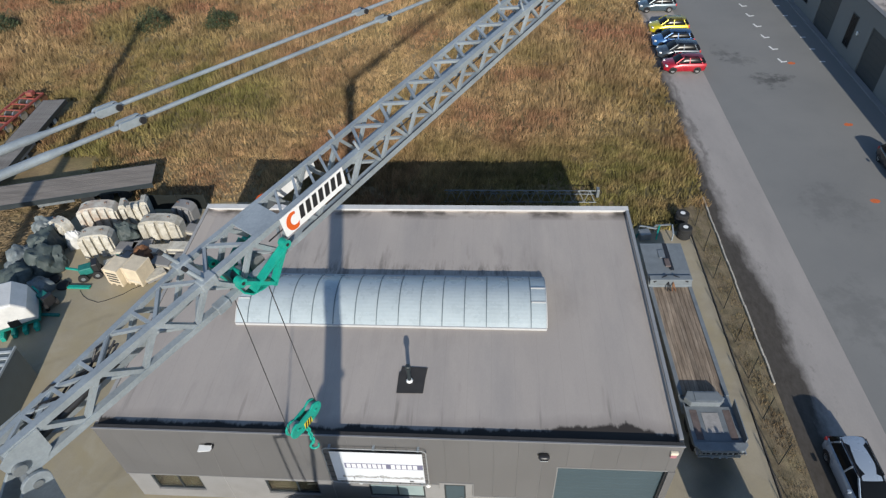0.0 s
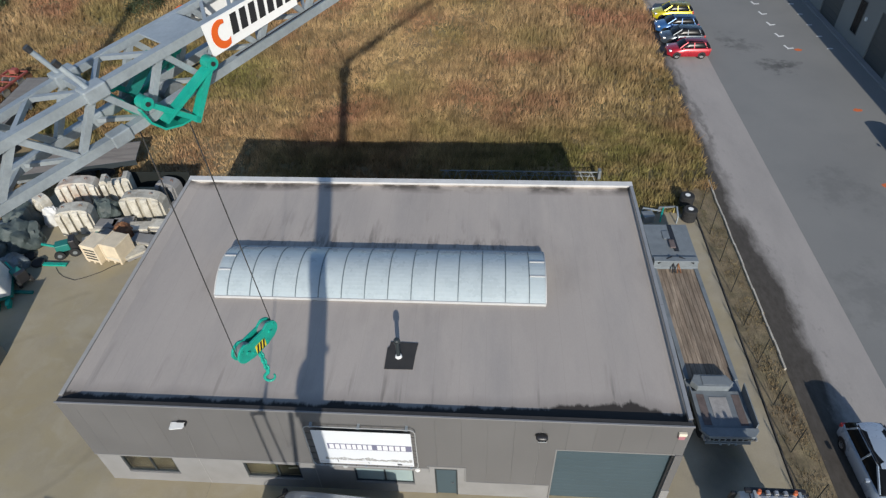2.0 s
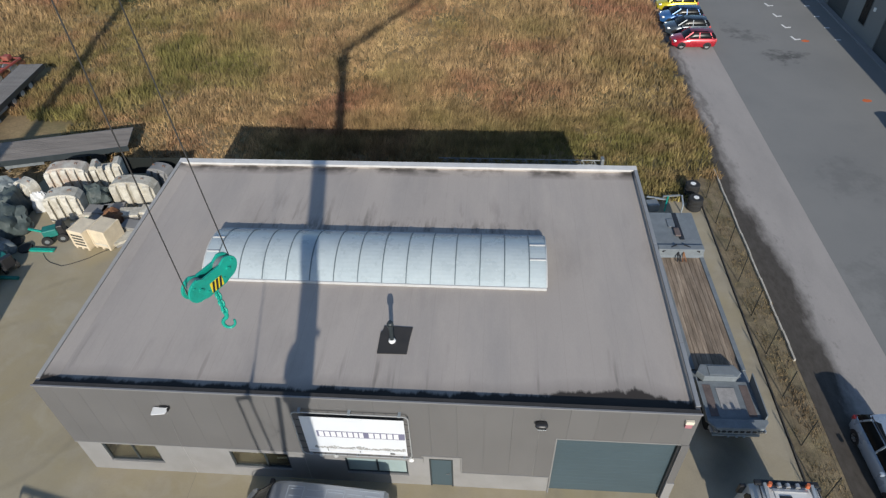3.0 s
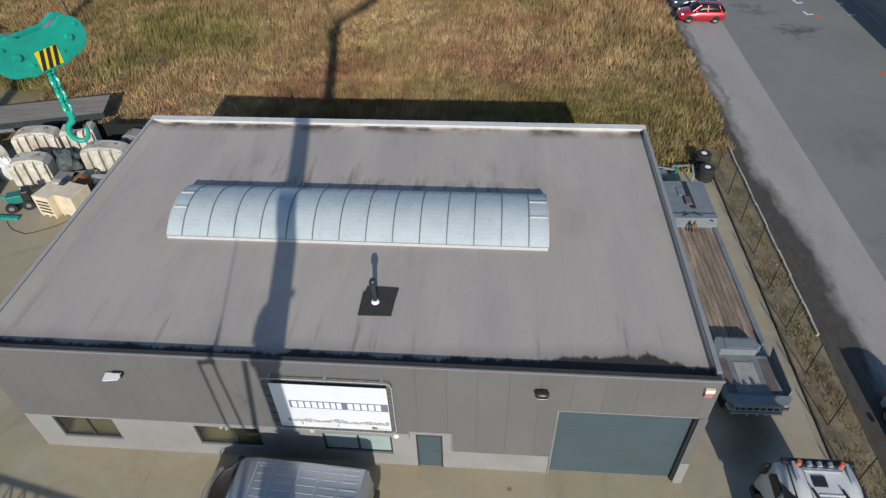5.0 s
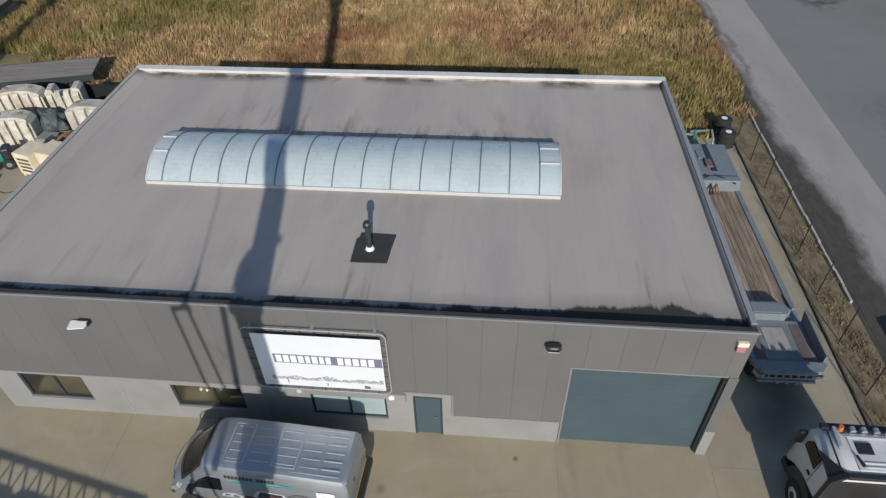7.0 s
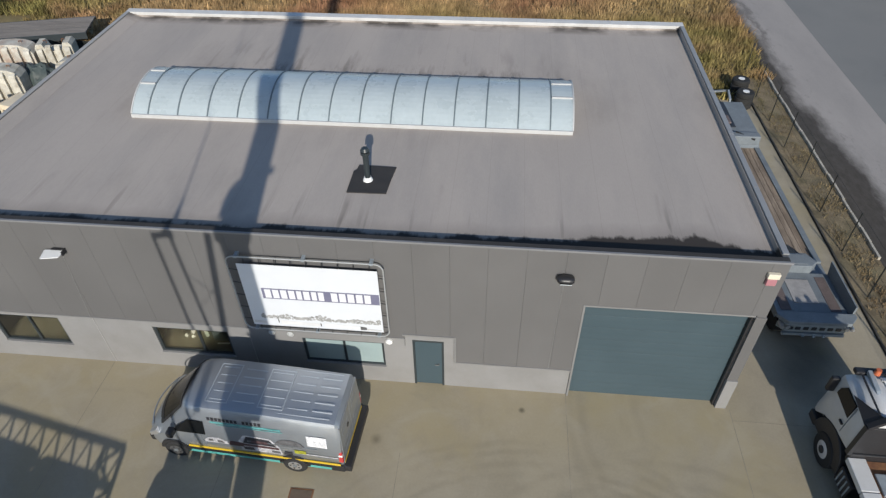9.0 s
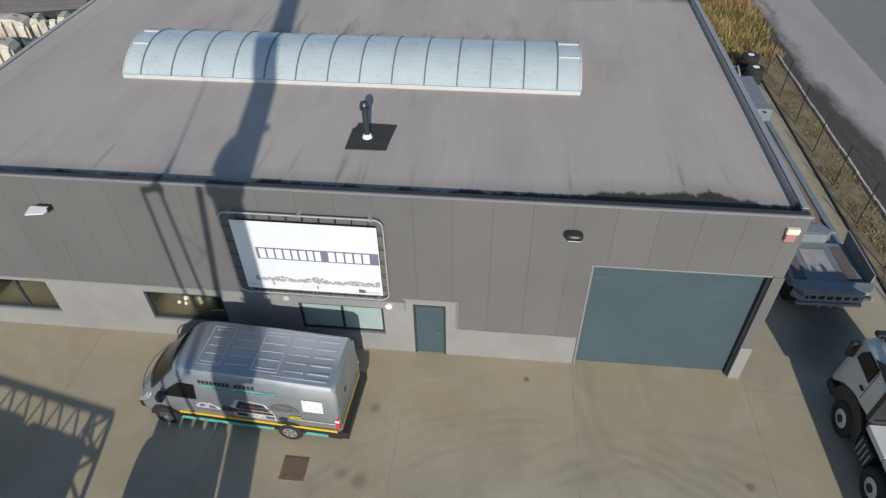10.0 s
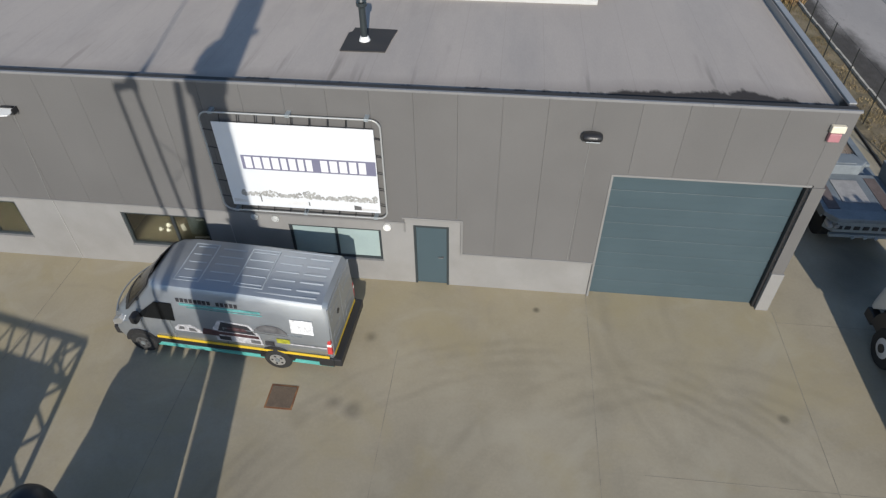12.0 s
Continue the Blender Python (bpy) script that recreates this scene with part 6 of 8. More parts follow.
def low_loader():
    M_LL = mat("blue_grey_trailer_paint", (0.165, 0.188, 0.205), 0.7, 0.0, tone=0.14, scale=1.5, grain=20, bump=0.05, stain=(0.11, 0.132, 0.145), stain_amt=0.6, stain_scale=1.6)
    M_DECK = mat("worn_deck_plank", (0.18, 0.137, 0.10), 0.9, tone=0.28, scale=2, grain=14, bump=0.3, stain=(0.36, 0.29, 0.22), stain_amt=0.95, stain_scale=0.9, stretch=(3, 0.35, 1), each=0.18)
    M_WEAR = mat("brown_wear_strip", (0.12, 0.095, 0.09), 0.9, tone=0.25, scale=3)
    t = thing("low_loader_trailer", (3.44, 9.42, 0), 1.2, "blue-grey low-loader trailer with a worn plank deck", "trailer")
    # frame rails
    for x in (-1.22, 1.02):
        bm = B()
        box(bm, x, x + 0.22, -3.7, 3.7, 0.62, 0.92, 0.015)
        part("side_rail", bm, M_LL, t)
    w = 2.02 / 9
    for k in range(9):
        bm = B()
        box(bm, -1.0 + w * k + 0.006, -1.0 + w * (k + 1) - 0.006, -3.7, 3.7, 0.80, 0.87, 0.008)
        part("plank", bm, M_DECK, t)
    # gooseneck at the far end
    bm = B()
    prism(bm, [(3.7, 0.62), (3.7, 0.92), (4.1, 1.32), (6.9, 1.38), (6.9, 1.12), (4.3, 1.05), (4.0, 0.62)], -1.24, 1.24, "x", 0.02)
    part("gooseneck", bm, M_LL, t)
    bm = B()
    box(bm, -0.32, 0.06, 5.6, 6.3, 1.385, 1.42, 0.02)
    part("plate", bm, M_GALVD, t)
    bm = B()
    box(bm, 0.1, 0.34, 4.6, 6.88, 1.375, 1.40)
    part("slot", bm, M_BLACK, t, "dark slot")
    bm = B()
    box(bm, -0.12, 0.2, 4.8, 5.5, 1.405, 1.5, 0.05)
    part("coupling", bm, M_WEAR, t, "brown coupling")
    bm = B()
    box(bm, -1.2, 1.2, 3.75, 4.15, 1.0, 1.42, 0.03)
    part("headboard", bm, M_LL, t)
    for x, mt in ((-0.15, M_BLACK), (0.12, M_RUST)):
        for sgn in (1, -1):
            bm = B()
            rod(bm, (x, 3.75, 1.25), (x + sgn * 0.1, 3.3, 0.95), 0.035, 8)
            part("chain_hook", bm, mt, t)
    for x in (-1.0, 0.95):
        bm = B()
        bar(bm, (x * 0.2, 4.1, 1.45), (x, 3.7, 1.3), 0.06, 0.06)
        part("brace_arm", bm, M_BLACK, t)
    bm = B()
    box(bm, -1.22, 1.24, -4.6, -3.705, 0.62, 0.84, 0.015)
    part("cross_member", bm, M_LL, t)
    # rear bed with raised sides over the axles
    bm = B()
    box(bm, -1.14, 1.14, -6.35, -4.4, 0.86, 1.0, 0.015)
    bed = part("rear_bed", bm, M_LL, t)
    bm = B()
    box(bm, -0.42, 0.36, -5.85, -4.75, 1.003, 1.02, 0.006)
    part("floor_plate", bm, mat("scuffed_floor_plate", (0.30, 0.29, 0.28), 0.7, tone=0.2, scale=3), bed, "pale scuffed floor plate")
    for x in (-0.95, 0.62):
        bm = B()
        box(bm, x, x + 0.34, -6.2, -4.6, 1.003, 1.015, 0.005)
        part("wear_strip", bm, M_WEAR, bed, "rusty wear strip")
    for x, hi in ((-1.20, 1.18), (1.14, 1.5)):
        bm = B()
        prism(bm, [(-6.4, 0.86), (-4.45, 0.86), (-4.3, hi), (-6.4, hi - 0.04)], x, x + 0.06, "x", 0.012)
        part("side_board", bm, M_LL, t)
    bm = B()
    prism(bm, [(-0.85, -4.4), (0.55, -4.4), (0.8, -4.15), (0.55, -3.72), (-0.9, -3.72), (-1.1, -4.1)], 0.95, 1.32, "z", 0.03)
    part("tool_chest", bm, M_LL, t)
    bm = B()
    box(bm, -0.62, 0.42, -4.32, -3.82, 1.325, 1.35, 0.01)
    part("chest_lid", bm, M_LL, t)
    bm = B()
    prism(bm, [(-1.22, -6.4), (-1.22, -6.55), (-0.95, -6.85), (0.98, -6.85), (1.24, -6.55), (1.24, -6.4)], 1.02, 1.16, "z", 0.02)
    part("tail_lip", bm, M_LL, t, "chamfered tail lip")
    M_TAIL = mat("pale_tail_paint", (0.25, 0.275, 0.28), 0.6, tone=0.2, scale=3, stain=(0.12, 0.14, 0.14), stain_amt=0.7, stain_scale=3)
    bm = B()
    prism(bm, [(-1.12, -6.55), (-0.92, -6.78), (0.94, -6.78), (1.14, -6.55)], 0.62, 1.0, "z", 0.02)
    tb = part("tail_board", bm, M_TAIL, t, "pale scuffed tail board")
    for x in (-0.78, -0.55, -0.3, -0.05, 0.2, 0.45, 0.7):
        bm = B()
        box(bm, x - 0.08, x + 0.08, -6.81, -6.775, 0.74, 0.86, 0.012)
        part("lamp", bm, M_BLACK, tb)
    for x in (-1.08, -0.9, 0.92, 1.08):
        bm = B()
        rod(bm, (x, -6.6, 0.88), (x, -6.86, 0.88), 0.07, 12)
        part("marker_lamp", bm, M_RIM, tb, "round pale lamp", True)
    bm = B()
    bar(bm, (-0.95, -6.74, 0.5), (0.98, -6.74, 0.5), 0.1, 0.1)
    part("under_run_bar", bm, M_TAIL, t)
    for x in (-0.3, 0.05, 0.35):
        bm = B()
        rod(bm, (x, -6.7, 0.5), (x, -6.84, 0.47), 0.05, 10)
        part("coupling_head", bm, M_GALV, t, "pale coupling", True)
    for sd in (-1, 1):
        for y in (-6.0, -5.0):
            bm = B()
            rod(bm, (sd * 0.7, y, 0.42), (sd * 1.02, y, 0.42), 0.42, 22)
            part("tyre", bm, M_RUBBER, t, "", True)
    for x in (-0.9, 0.9):
        bm = B()
        box(bm, x - 0.08, x + 0.08, 4.6, 4.85, 0.0, 1.1, 0.015)
        part("landing_leg", bm, M_BLACK, t)


low_loader()


def white_truck():
    M_TW = mat("white_truck_paint", (0.57, 0.57, 0.56), 0.4, tone=0.07, scale=1.2, bump=0.03, stain=(0.48, 0.47, 0.44), stain_amt=0.5, stain_scale=1.5, coat=0.3)
    M_LRIM = mat("painted_rim", (0.55, 0.55, 0.55), 0.4, 0.2, tone=0.08)
    t = thing("white_lorry", (3.78, -1.77, 0), 0, "white cab-over lorry with orange beacons on its roof", "lorry")
    # y forward
    bm = B()
    rings = []
    for y, w, z0, z1 in ((-0.42, 1.19, 1.46, 2.88), (-0.32, 1.23, 1.42, 2.94), (0.3, 1.24, 1.34, 2.97), (0.92, 1.24, 1.12, 2.93), (1.14, 1.22, 0.9, 2.72), (1.32, 1.2, 0.72, 2.0), (1.44, 1.16, 0.66, 1.3), (1.48, 1.1, 0.66, 0.95)):
        sh = min(2.62, z1 - 0.06)
        k = min(max((z1 - 1.3) / 1.5, 0.0), 1.0)
        half = [(w * 0.98, z0), (w, z0 + 0.08), (w, z0 + (sh - z0) * 0.55), (w - 0.03, sh), (w - 0.06 - 0.27 * k, z1 - 0.035), (w - 0.14 - 0.29 * k, z1)]
        rings.append([(x, y, z) for x, z in half] + [(-x, y, z) for x, z in reversed(half)])
    loft(bm, rings)
    cab = part("cab", bm, M_TW, t, "", True)
    bm = B()
    box(bm, -0.55, 0.55, -0.30, 0.72, 2.955, 2.99, 0.02)
    part("roof_panel", bm, M_TW, cab)
    bm = B()
    box(bm, -0.42, 0.0, 0.18, 0.54, 2.99, 3.03, 0.02)
    part("roof_hatch", bm, M_BLACK, cab, "dark roof hatch")
    for x in (-0.52, 0.36):
        bm = B()
        rod(bm, (x + 0.1, -0.2, 3.03), (x, 0.12, 3.05), 0.045, 8, 0.03)
        part("air_horn", bm, M_BLACK, cab)
    for x in (-0.86, 0.74):
        bm = B()
        prism(bm, [(0.28, 2.95), (0.98, 2.93), (0.98, 3.06), (0.4, 3.0)], x, x + 0.12, "x", 0.02)
        part("wind_fairing", bm, M_GALV, cab, "pale clear wind fairing")
    bm = B()
    box(bm, -1.1, 1.1, 0.96, 1.16, 2.84, 2.97, 0.04)
    part("sun_visor", bm, M_BLACK, cab, "dark sun visor")
    bm = B()
    bar(bm, (-0.8, 0.9, 3.02), (0.8, 0.9, 3.02), 0.05, 0.05)
    part("lamp_bar", bm, M_BLACK, cab, "black roof lamp bar")
    for x in (-0.67, 0.62):
        bm = B()
        rod(bm, (x, 0.9, 3.04), (x, 0.9, 3.2), 0.085, 14, 0.065)
        part("beacon", bm, M_ORANGE, cab, "orange beacon", True)
    for x in (-0.35, -0.05, 0.28):
        bm = B()
        rod(bm, (x, 0.82, 3.06), (x, 0.96, 3.06), 0.085, 12)
        part("spot_lamp", bm, M_RIM, cab, "", True)
    for sd in (-1, 1):
        def flat(x0, x1):
            return min(sd * x0, sd * x1), max(sd * x0, sd * x1)
        bm = B()
        prism(bm, [(0.20, 2.02), (0.98, 2.08), (0.94, 2.32), (0.76, 2.58), (0.18, 2.58)], *flat(1.15, 1.246), "x", 0.01)
        part("door_window", bm, M_CARGLASS, cab, "dark door window")
        bm = B()
        tri = [(sd * 1.225, 0.46, 2.665), (sd * 1.245, -0.41, 2.56), (sd * 0.90, -0.41, 2.935)]
        low = [bm.verts.new(p) for p in tri]
        top = [bm.verts.new((p[0] + sd * 0.022, p[1], p[2] + 0.022)) for p in tri]
        bm.faces.new(low)
        bm.faces.new(top[::-1])
        for i in range(3):
            bm.faces.new((low[i], low[(i + 1) % 3], top[(i + 1) % 3], top[i]))
        bmesh.ops.recalc_face_normals(bm, faces=bm.faces[:])
        part("quarter_panel", bm, M_BLACK, cab)
        bm = B()
        bar(bm, (sd * 1.238, 0.12, 2.55), (sd * 1.238, 0.16, 1.5), 0.025, 0.02, (0, 1, 0))
        part("door_edge", bm, M_GALVD, cab)
        bm = B()
        box(bm, *flat(1.24, 1.29), 0.2, 0.36, 1.72, 1.78, 0.01)
        part("door_handle", bm, M_BLACK, cab)
        bm = B()
        box(bm, *flat(1.2, 1.42), 1.12, 1.26, 1.9, 2.45, 0.04)
        part("mirror", bm, M_BLACK, cab, "black mirror")
        bm = B()
        pts = [(0.26 + 0.80 * math.cos(math.pi * k / 14), 0.52 + 0.86 * math.sin(math.pi * k / 14)) for k in range(15)]
        prism(bm, pts, *flat(0.9, 1.255), "x", 0.03)
        part("wheel_arch", bm, M_BLACK, t)
        bm = B()
        box(bm, *flat(1.0, 1.25), 1.02, 1.42, 0.42, 0.70, 0.03)
        part("step", bm, M_BLACK, t)
        for y in (0.22, -1.72, -3.1):
            bm = B()
            n = 26
            r, wd = 0.50, 0.32
            prof = [(-wd / 2, r * 0.6), (-wd / 2, r * 0.92), (-wd * 0.36, r), (wd * 0.36, r), (wd / 2, r * 0.92), (wd / 2, r * 0.6)]
            loft(bm, [[(sd * 1.13 + a, y + b * math.cos(2 * math.pi * k / n), r + b * math.sin(2 * math.pi * k / n)) for k in range(n)] for a, b in prof])
            wh = part("wheel", bm, M_RUBBER, t, "", True)
            bm = B()
            rod(bm, (sd * 1.27, y, r), (sd * 1.30, y, r), r * 0.56, 22, r * 0.48)
            part("rim", bm, M_LRIM, wh, "", True)
            bm = B()
            rod(bm, (sd * 1.30, y, r), (sd * 1.33, y, r), r * 0.22, 14)
            part("hub", bm, M_BLACK, wh, "", True)
        bm = B()
        box(bm, *flat(0.8, 1.2), -1.15, -0.5, 0.36, 0.95, 0.04)
        lk = part("side_locker", bm, M_BLACK, t)
        for k in range(4):
            bm = B()
            box(bm, *flat(1.2, 1.225), -1.1 + 0.15 * k, -1.06 + 0.15 * k, 0.42, 0.9, 0.005)
            part("bar", bm, M_GALV, lk, "pale upright bar")
        for y0, y1 in ((-1.44, -0.525), (-4.19, -1.46)):
            bm = B()
            box(bm, *flat(0.80, 1.24), y0, y1, 1.2, 1.38, 0.02)
            part("bed_edge", bm, M_TW, t)
    bm = B()
    box(bm, -1.15, 1.15, -0.47, -0.415, 1.5, 2.6, 0.02)
    part("cab_back", bm, M_BLACK, cab)
    for sd in (-1, 1):
        bm = B()
        bar(bm, (sd * 1.235, -0.44, 1.45), (sd * 1.215, -0.44, 2.62), 0.1, 0.14, (0, 1, 0))
        bar(bm, (sd * 1.215, -0.44, 2.62), (sd * 0.9, -0.44, 2.95), 0.1, 0.14, (0, 1, 0))
        part("rear_pillar", bm, M_BLACK, cab, "black rear cab pillar")
        bm = B()
        bar(bm, (sd * 1.03, -0.3, 2.965), (sd * 0.98, 0.9, 2.955), 0.04, 0.03)
        part("roof_gutter", bm, M_BLACK, cab)
    bm = B()
    box(bm, -0.92, 0.92, -0.53, -0.37, 2.86, 2.985, 0.02)
    part("roof_spoiler", bm, M_BLACK, cab, "black rear roof edge")
    for k in range(2):
        bm = B()
        box(bm, -0.36, 0.42, -0.22 + 0.13 * k, -0.17 + 0.13 * k, 2.99, 3.012, 0.008)
        part("roof_rib", bm, M_TW, cab)
    bm = B()
    bar(bm, (-0.62, 0.74, 3.015), (0.6, 0.74, 3.015), 0.09, 0.05)
    part("lamp_rail", bm, M_RIM, cab, "bright lamp rail")
    # block added under the cab to stop sun slits in the lorry's shadow
    bm = B()
    box(bm, -1.0, 1.0, -0.38, 1.2, 0.6, 1.5, 0.03)
    part("engine_cover", bm, M_BLACK, t)
    bm = B()
    box(bm, -0.78, 0.78, -4.0, -0.5, 0.9, 1.155)
    part("subframe", bm, M_BLACK, t)
    bm = B()
    box(bm, -1.2, 1.2, -0.52, -0.40, 1.18, 1.5, 0.03)
    part("rear_frame", bm, M_BLACK, t, "black frame behind the cab")
    bm = B()
    for x in (-0.42, 0.3):
        box(bm, x, x + 0.12, -9.2, 0.9, 0.62, 0.9)
    box(bm, -0.3, 0.3, -9.2, -9.0, 0.62, 0.9)
    part("chassis", bm, M_BLACK, t, "black chassis")
    bm = B()
    box(bm, -1.24, 1.24, -9.4, -4.2, 1.16, 1.36, 0.02)
    part("load_bed", bm, M_TW, t)
    bm = B()
    box(bm, -0.79, 0.79, -4.19, -0.53, 1.16, 1.26)
    part("bed_floor", bm, M_RUST, t, "rusty bed floor")
    bm = B()
    box(bm, -0.7, -0.1, -1.5, -0.9, 1.262, 1.34, 0.02)
    part("floor_plate", bm, M_GALV, t, "grey steel floor plate")


white_truck()


# ---- stored ballast, crates and machines in the west yard ----
M_BLOCK = mat("painted_ballast_concrete", (0.50, 0.475, 0.405), 0.8, tone=0.2, scale=1.6, grain=25, bump=0.2, stain=(0.27, 0.23, 0.165), stain_amt=0.85, stain_scale=2.0, each=0.10)
M_BLOCKR = mat("rust_stained_concrete", (0.50, 0.475, 0.41), 0.8, tone=0.2, scale=1.6, grain=25, bump=0.2, stain=(0.26, 0.11, 0.05), stain_amt=0.8, stain_scale=1.0)
M_TARP = mat("dark_green_tarpaulin", (0.055, 0.073, 0.07), 0.65, tone=0.3, scale=1.4, grain=9, bump=0.5, stain=(0.07, 0.085, 0.085), stain_amt=0.7, stain_scale=0.9)
M_CRATE = mat("pale_crate_wood", (0.62, 0.53, 0.39), 0.85, tone=0.12, scale=2, grain=30, bump=0.25, each=0.1)
M_WTARP = mat("white_plastic_cover", (0.62, 0.62, 0.60), 0.45, tone=0.08, scale=1.5, grain=10, bump=0.15, stain=(0.45, 0.45, 0.42), stain_amt=0.4)


def ballast_block(at, turn, w, d, h, ribs, material, label, horned=False):
    """A counterweight standing upright: fluted front, arched top."""
    b = thing("ballast_block", (*at, 0), turn, label, "concrete block", "stored ballast blocks")
    bm = B()
    sh = h * 0.72
    top = [(w * 0.5, sh), (w * 0.42, sh + (h - sh) * 0.62), (w * 0.28, sh + (h - sh) * 0.9), (w * 0.1, h), (-w * 0.1, h), (-w * 0.28, sh + (h - sh) * 0.9), (-w * 0.42, sh + (h - sh) * 0.62), (-w * 0.5, sh)]
    if horned:
        sh = h * 0.78
        top = [(w * 0.5, h * 0.9), (w * 0.44, h), (w * 0.28, h), (w * 0.2, sh), (-w * 0.2, sh), (-w * 0.28, h), (-w * 0.44, h), (-w * 0.5, h * 0.9)]
    prism(bm, [(-w / 2, 0.0), (w / 2, 0.0)] + top, 0.0, d, "y", 0.03)
    part("core", bm, material, b)
    pitch = w / ribs
    for k in range(ribs):
        bm = B()
        x = -w / 2 + pitch * (k + 0.5)
        z = sh + (h - sh) * math.sqrt(max(0.0, 1 - (2 * abs(x) / w) ** 2)) - 0.06
        prism(bm, [(0.02, 0.0), (-0.2, 0.0), (-0.2, z - 0.2), (-0.13, z - 0.06), (0.02, z)], x - pitch * 0.31, x + pitch * 0.31, "x", 0.025)
        part("rib", bm, material, b)
    for x in (-w * 0.25, w * 0.25):
        bm = B()
        z = sh + (h - sh) * 0.8
        for p, q in (((x - 0.08, d / 2, z - 0.02), (x - 0.06, d / 2, z + 0.14)), ((x - 0.06, d / 2, z + 0.14), (x + 0.06, d / 2, z + 0.14)), ((x + 0.06, d / 2, z + 0.14), (x + 0.08, d / 2, z - 0.02))):
            rod(bm, p, q, 0.02, 6)
        part("lifting_eye", bm, M_RUST, b)


BLOCKS = [((-33.90, 18.72), 9, 2.7, 0.9, 1.95, 5, M_BLOCKR, "large arched concrete ballast block stained with rust"),
          ((-31.45, 19.21), 16, 1.9, 0.9, 1.9, 4, M_BLOCK, "pale fluted concrete ballast block with a notched top", True),
          ((-29.15, 17.63), 0, 2.85, 0.85, 1.75, 4, M_BLOCK, "wide cream ballast block with an arched top"),
          ((-32.90, 16.17), 12, 2.15, 0.95, 1.75, 4, M_BLOCK, "pale fluted concrete ballast block"),
          ((-28.41, 19.65), -12, 1.5, 0.8, 1.35, 3, M_PLINTH, "small grey concrete ballast block"),
          ((-36.36, 17.70), -24, 1.5, 0.7, 1.5, 3, M_BLOCK, "pale concrete ballast block beside dark sheeting")]
for a in BLOCKS:
    ballast_block(*a)


def lump(name, at, r, h, material, label, category, seed, turn=0.0, squash=1.0):
    """A sheeted heap: a rounded cover with folds."""
    bm = B()
    bmesh.ops.create_icosphere(bm, subdivisions=4, radius=1.0)
    for v in bm.verts:
        p = v.co.copy()
        k = noise.noise(p * 1.7 + Vector((seed, 0, 0))) * 0.28 + noise.noise(p * 4.5 + Vector((0, seed, 0))) * 0.06 + abs(noise.noise(Vector((p.x * 3.2, p.y * 3.2, seed)))) * 0.26 - 0.1 + abs(noise.noise(Vector((p.x * 9, p.y * 9, p.z * 5 + seed)))) * 0.035
        v.co = Vector((p.x * r * (1 + k), p.y * r * squash * (1 + k), max(0.0, (p.z + 0.35) / 1.35) * h * (1 + k * 0.7)))
    ob = solid(name, bm, material, label, category, smooth=True)
    ob.matrix_basis = pose(*at, 0, 0, 0, turn)
    return ob


M_TARPG = mat("faded_grey_tarpaulin", (0.17, 0.195, 0.20), 0.6, tone=0.3, scale=1.4, grain=9, bump=0.5, stain=(0.05, 0.065, 0.065), stain_amt=0.7, stain_scale=1.1)
for x, y, r, h, mt, sd, tn, sq, lb in ((-37.51, 18.09, 0.95, 1.5, M_TARPG, 1.3, 20, 0.8, "faded grey tarpaulin over machine parts"), (-36.69, 16.45, 1.15, 1.7, M_TARP, 2.4, 50, 0.9, "dark green tarpaulin heaped over machine parts"),
                                       (-37.70, 15.20, 1.1, 1.4, M_TARPG, 3.7, 80, 0.8, "faded grey tarpaulin over machine parts"), (-35.86, 14.91, 1.2, 1.8, M_TARP, 5.1, 70, 1.0, "dark green tarpaulin heaped over machine parts"),
                                       (-36.79, 13.36, 1.2, 1.4, M_TARP, 6.6, 10, 0.9, "dark green tarpaulin heaped over machine parts"), (-35.24, 12.88, 0.8, 1.0, M_TARPG, 8.2, 30, 0.8, "faded grey tarpaulin over machine parts"),
                                       (-31.87, 17.91, 0.95, 1.3, M_TARP, 7.7, 0, 0.8, "rounded dark sheeted bundle between ballast blocks"), (-34.92, 17.03, 0.6, 1.4, M_WTARP, 9.2, 40, 0.6, "pale plastic sheet over a small heap"),
                                       (-29.78, 15.79, 0.75, 1.0, M_RUST, 3.9, 10, 0.9, "brown rusty sheeted bundle behind the crates"), (-35.58, 11.42, 0.55, 1.5, M_WTARP, 4.4, 60, 0.5, "pale plastic sheet over a small heap")):
    lump("tarpaulin_cover", (x, y), r, h, mt, lb, "tarpaulin" if mt is not M_WTARP else "plastic sheet", sd, tn, sq)


def crate(at, turn, w, d, h, slots, label):
    c = thing("crate", (*at, 0), turn, label, "crate", "pale crates")
    bm = B()
    box(bm, -w / 2, w / 2, -d / 2, d / 2, 0.12, h, 0.03)
    part("body", bm, M_CRATE, c)
    for x in (-w / 2 + 0.12, 0, w / 2 - 0.12):
        bm = B()
        box(bm, x - 0.06, x + 0.06, -d / 2, d / 2, 0, 0.12)
        part("skid", bm, M_CRATE, c)
    for k in range(slots):
        z = 0.3 + (h - 0.45) * k / slots
        bm = B()
        box(bm, -w * 0.36, w * 0.36, -d / 2 - 0.012, -d / 2 - 0.002, z, z + 0.12)
        part("slot", bm, M_MUD if slots > 3 else M_BLOCK, c, "dark slot" if slots > 3 else "")
    for x in (-w / 2 + 0.05, w / 2 - 0.05):
        bm = B()
        box(bm, x - 0.045, x + 0.045, -d / 2 - 0.03, d / 2 + 0.03, 0.12, h + 0.02, 0.01)
        part("batten", bm, M_CRATE, c)


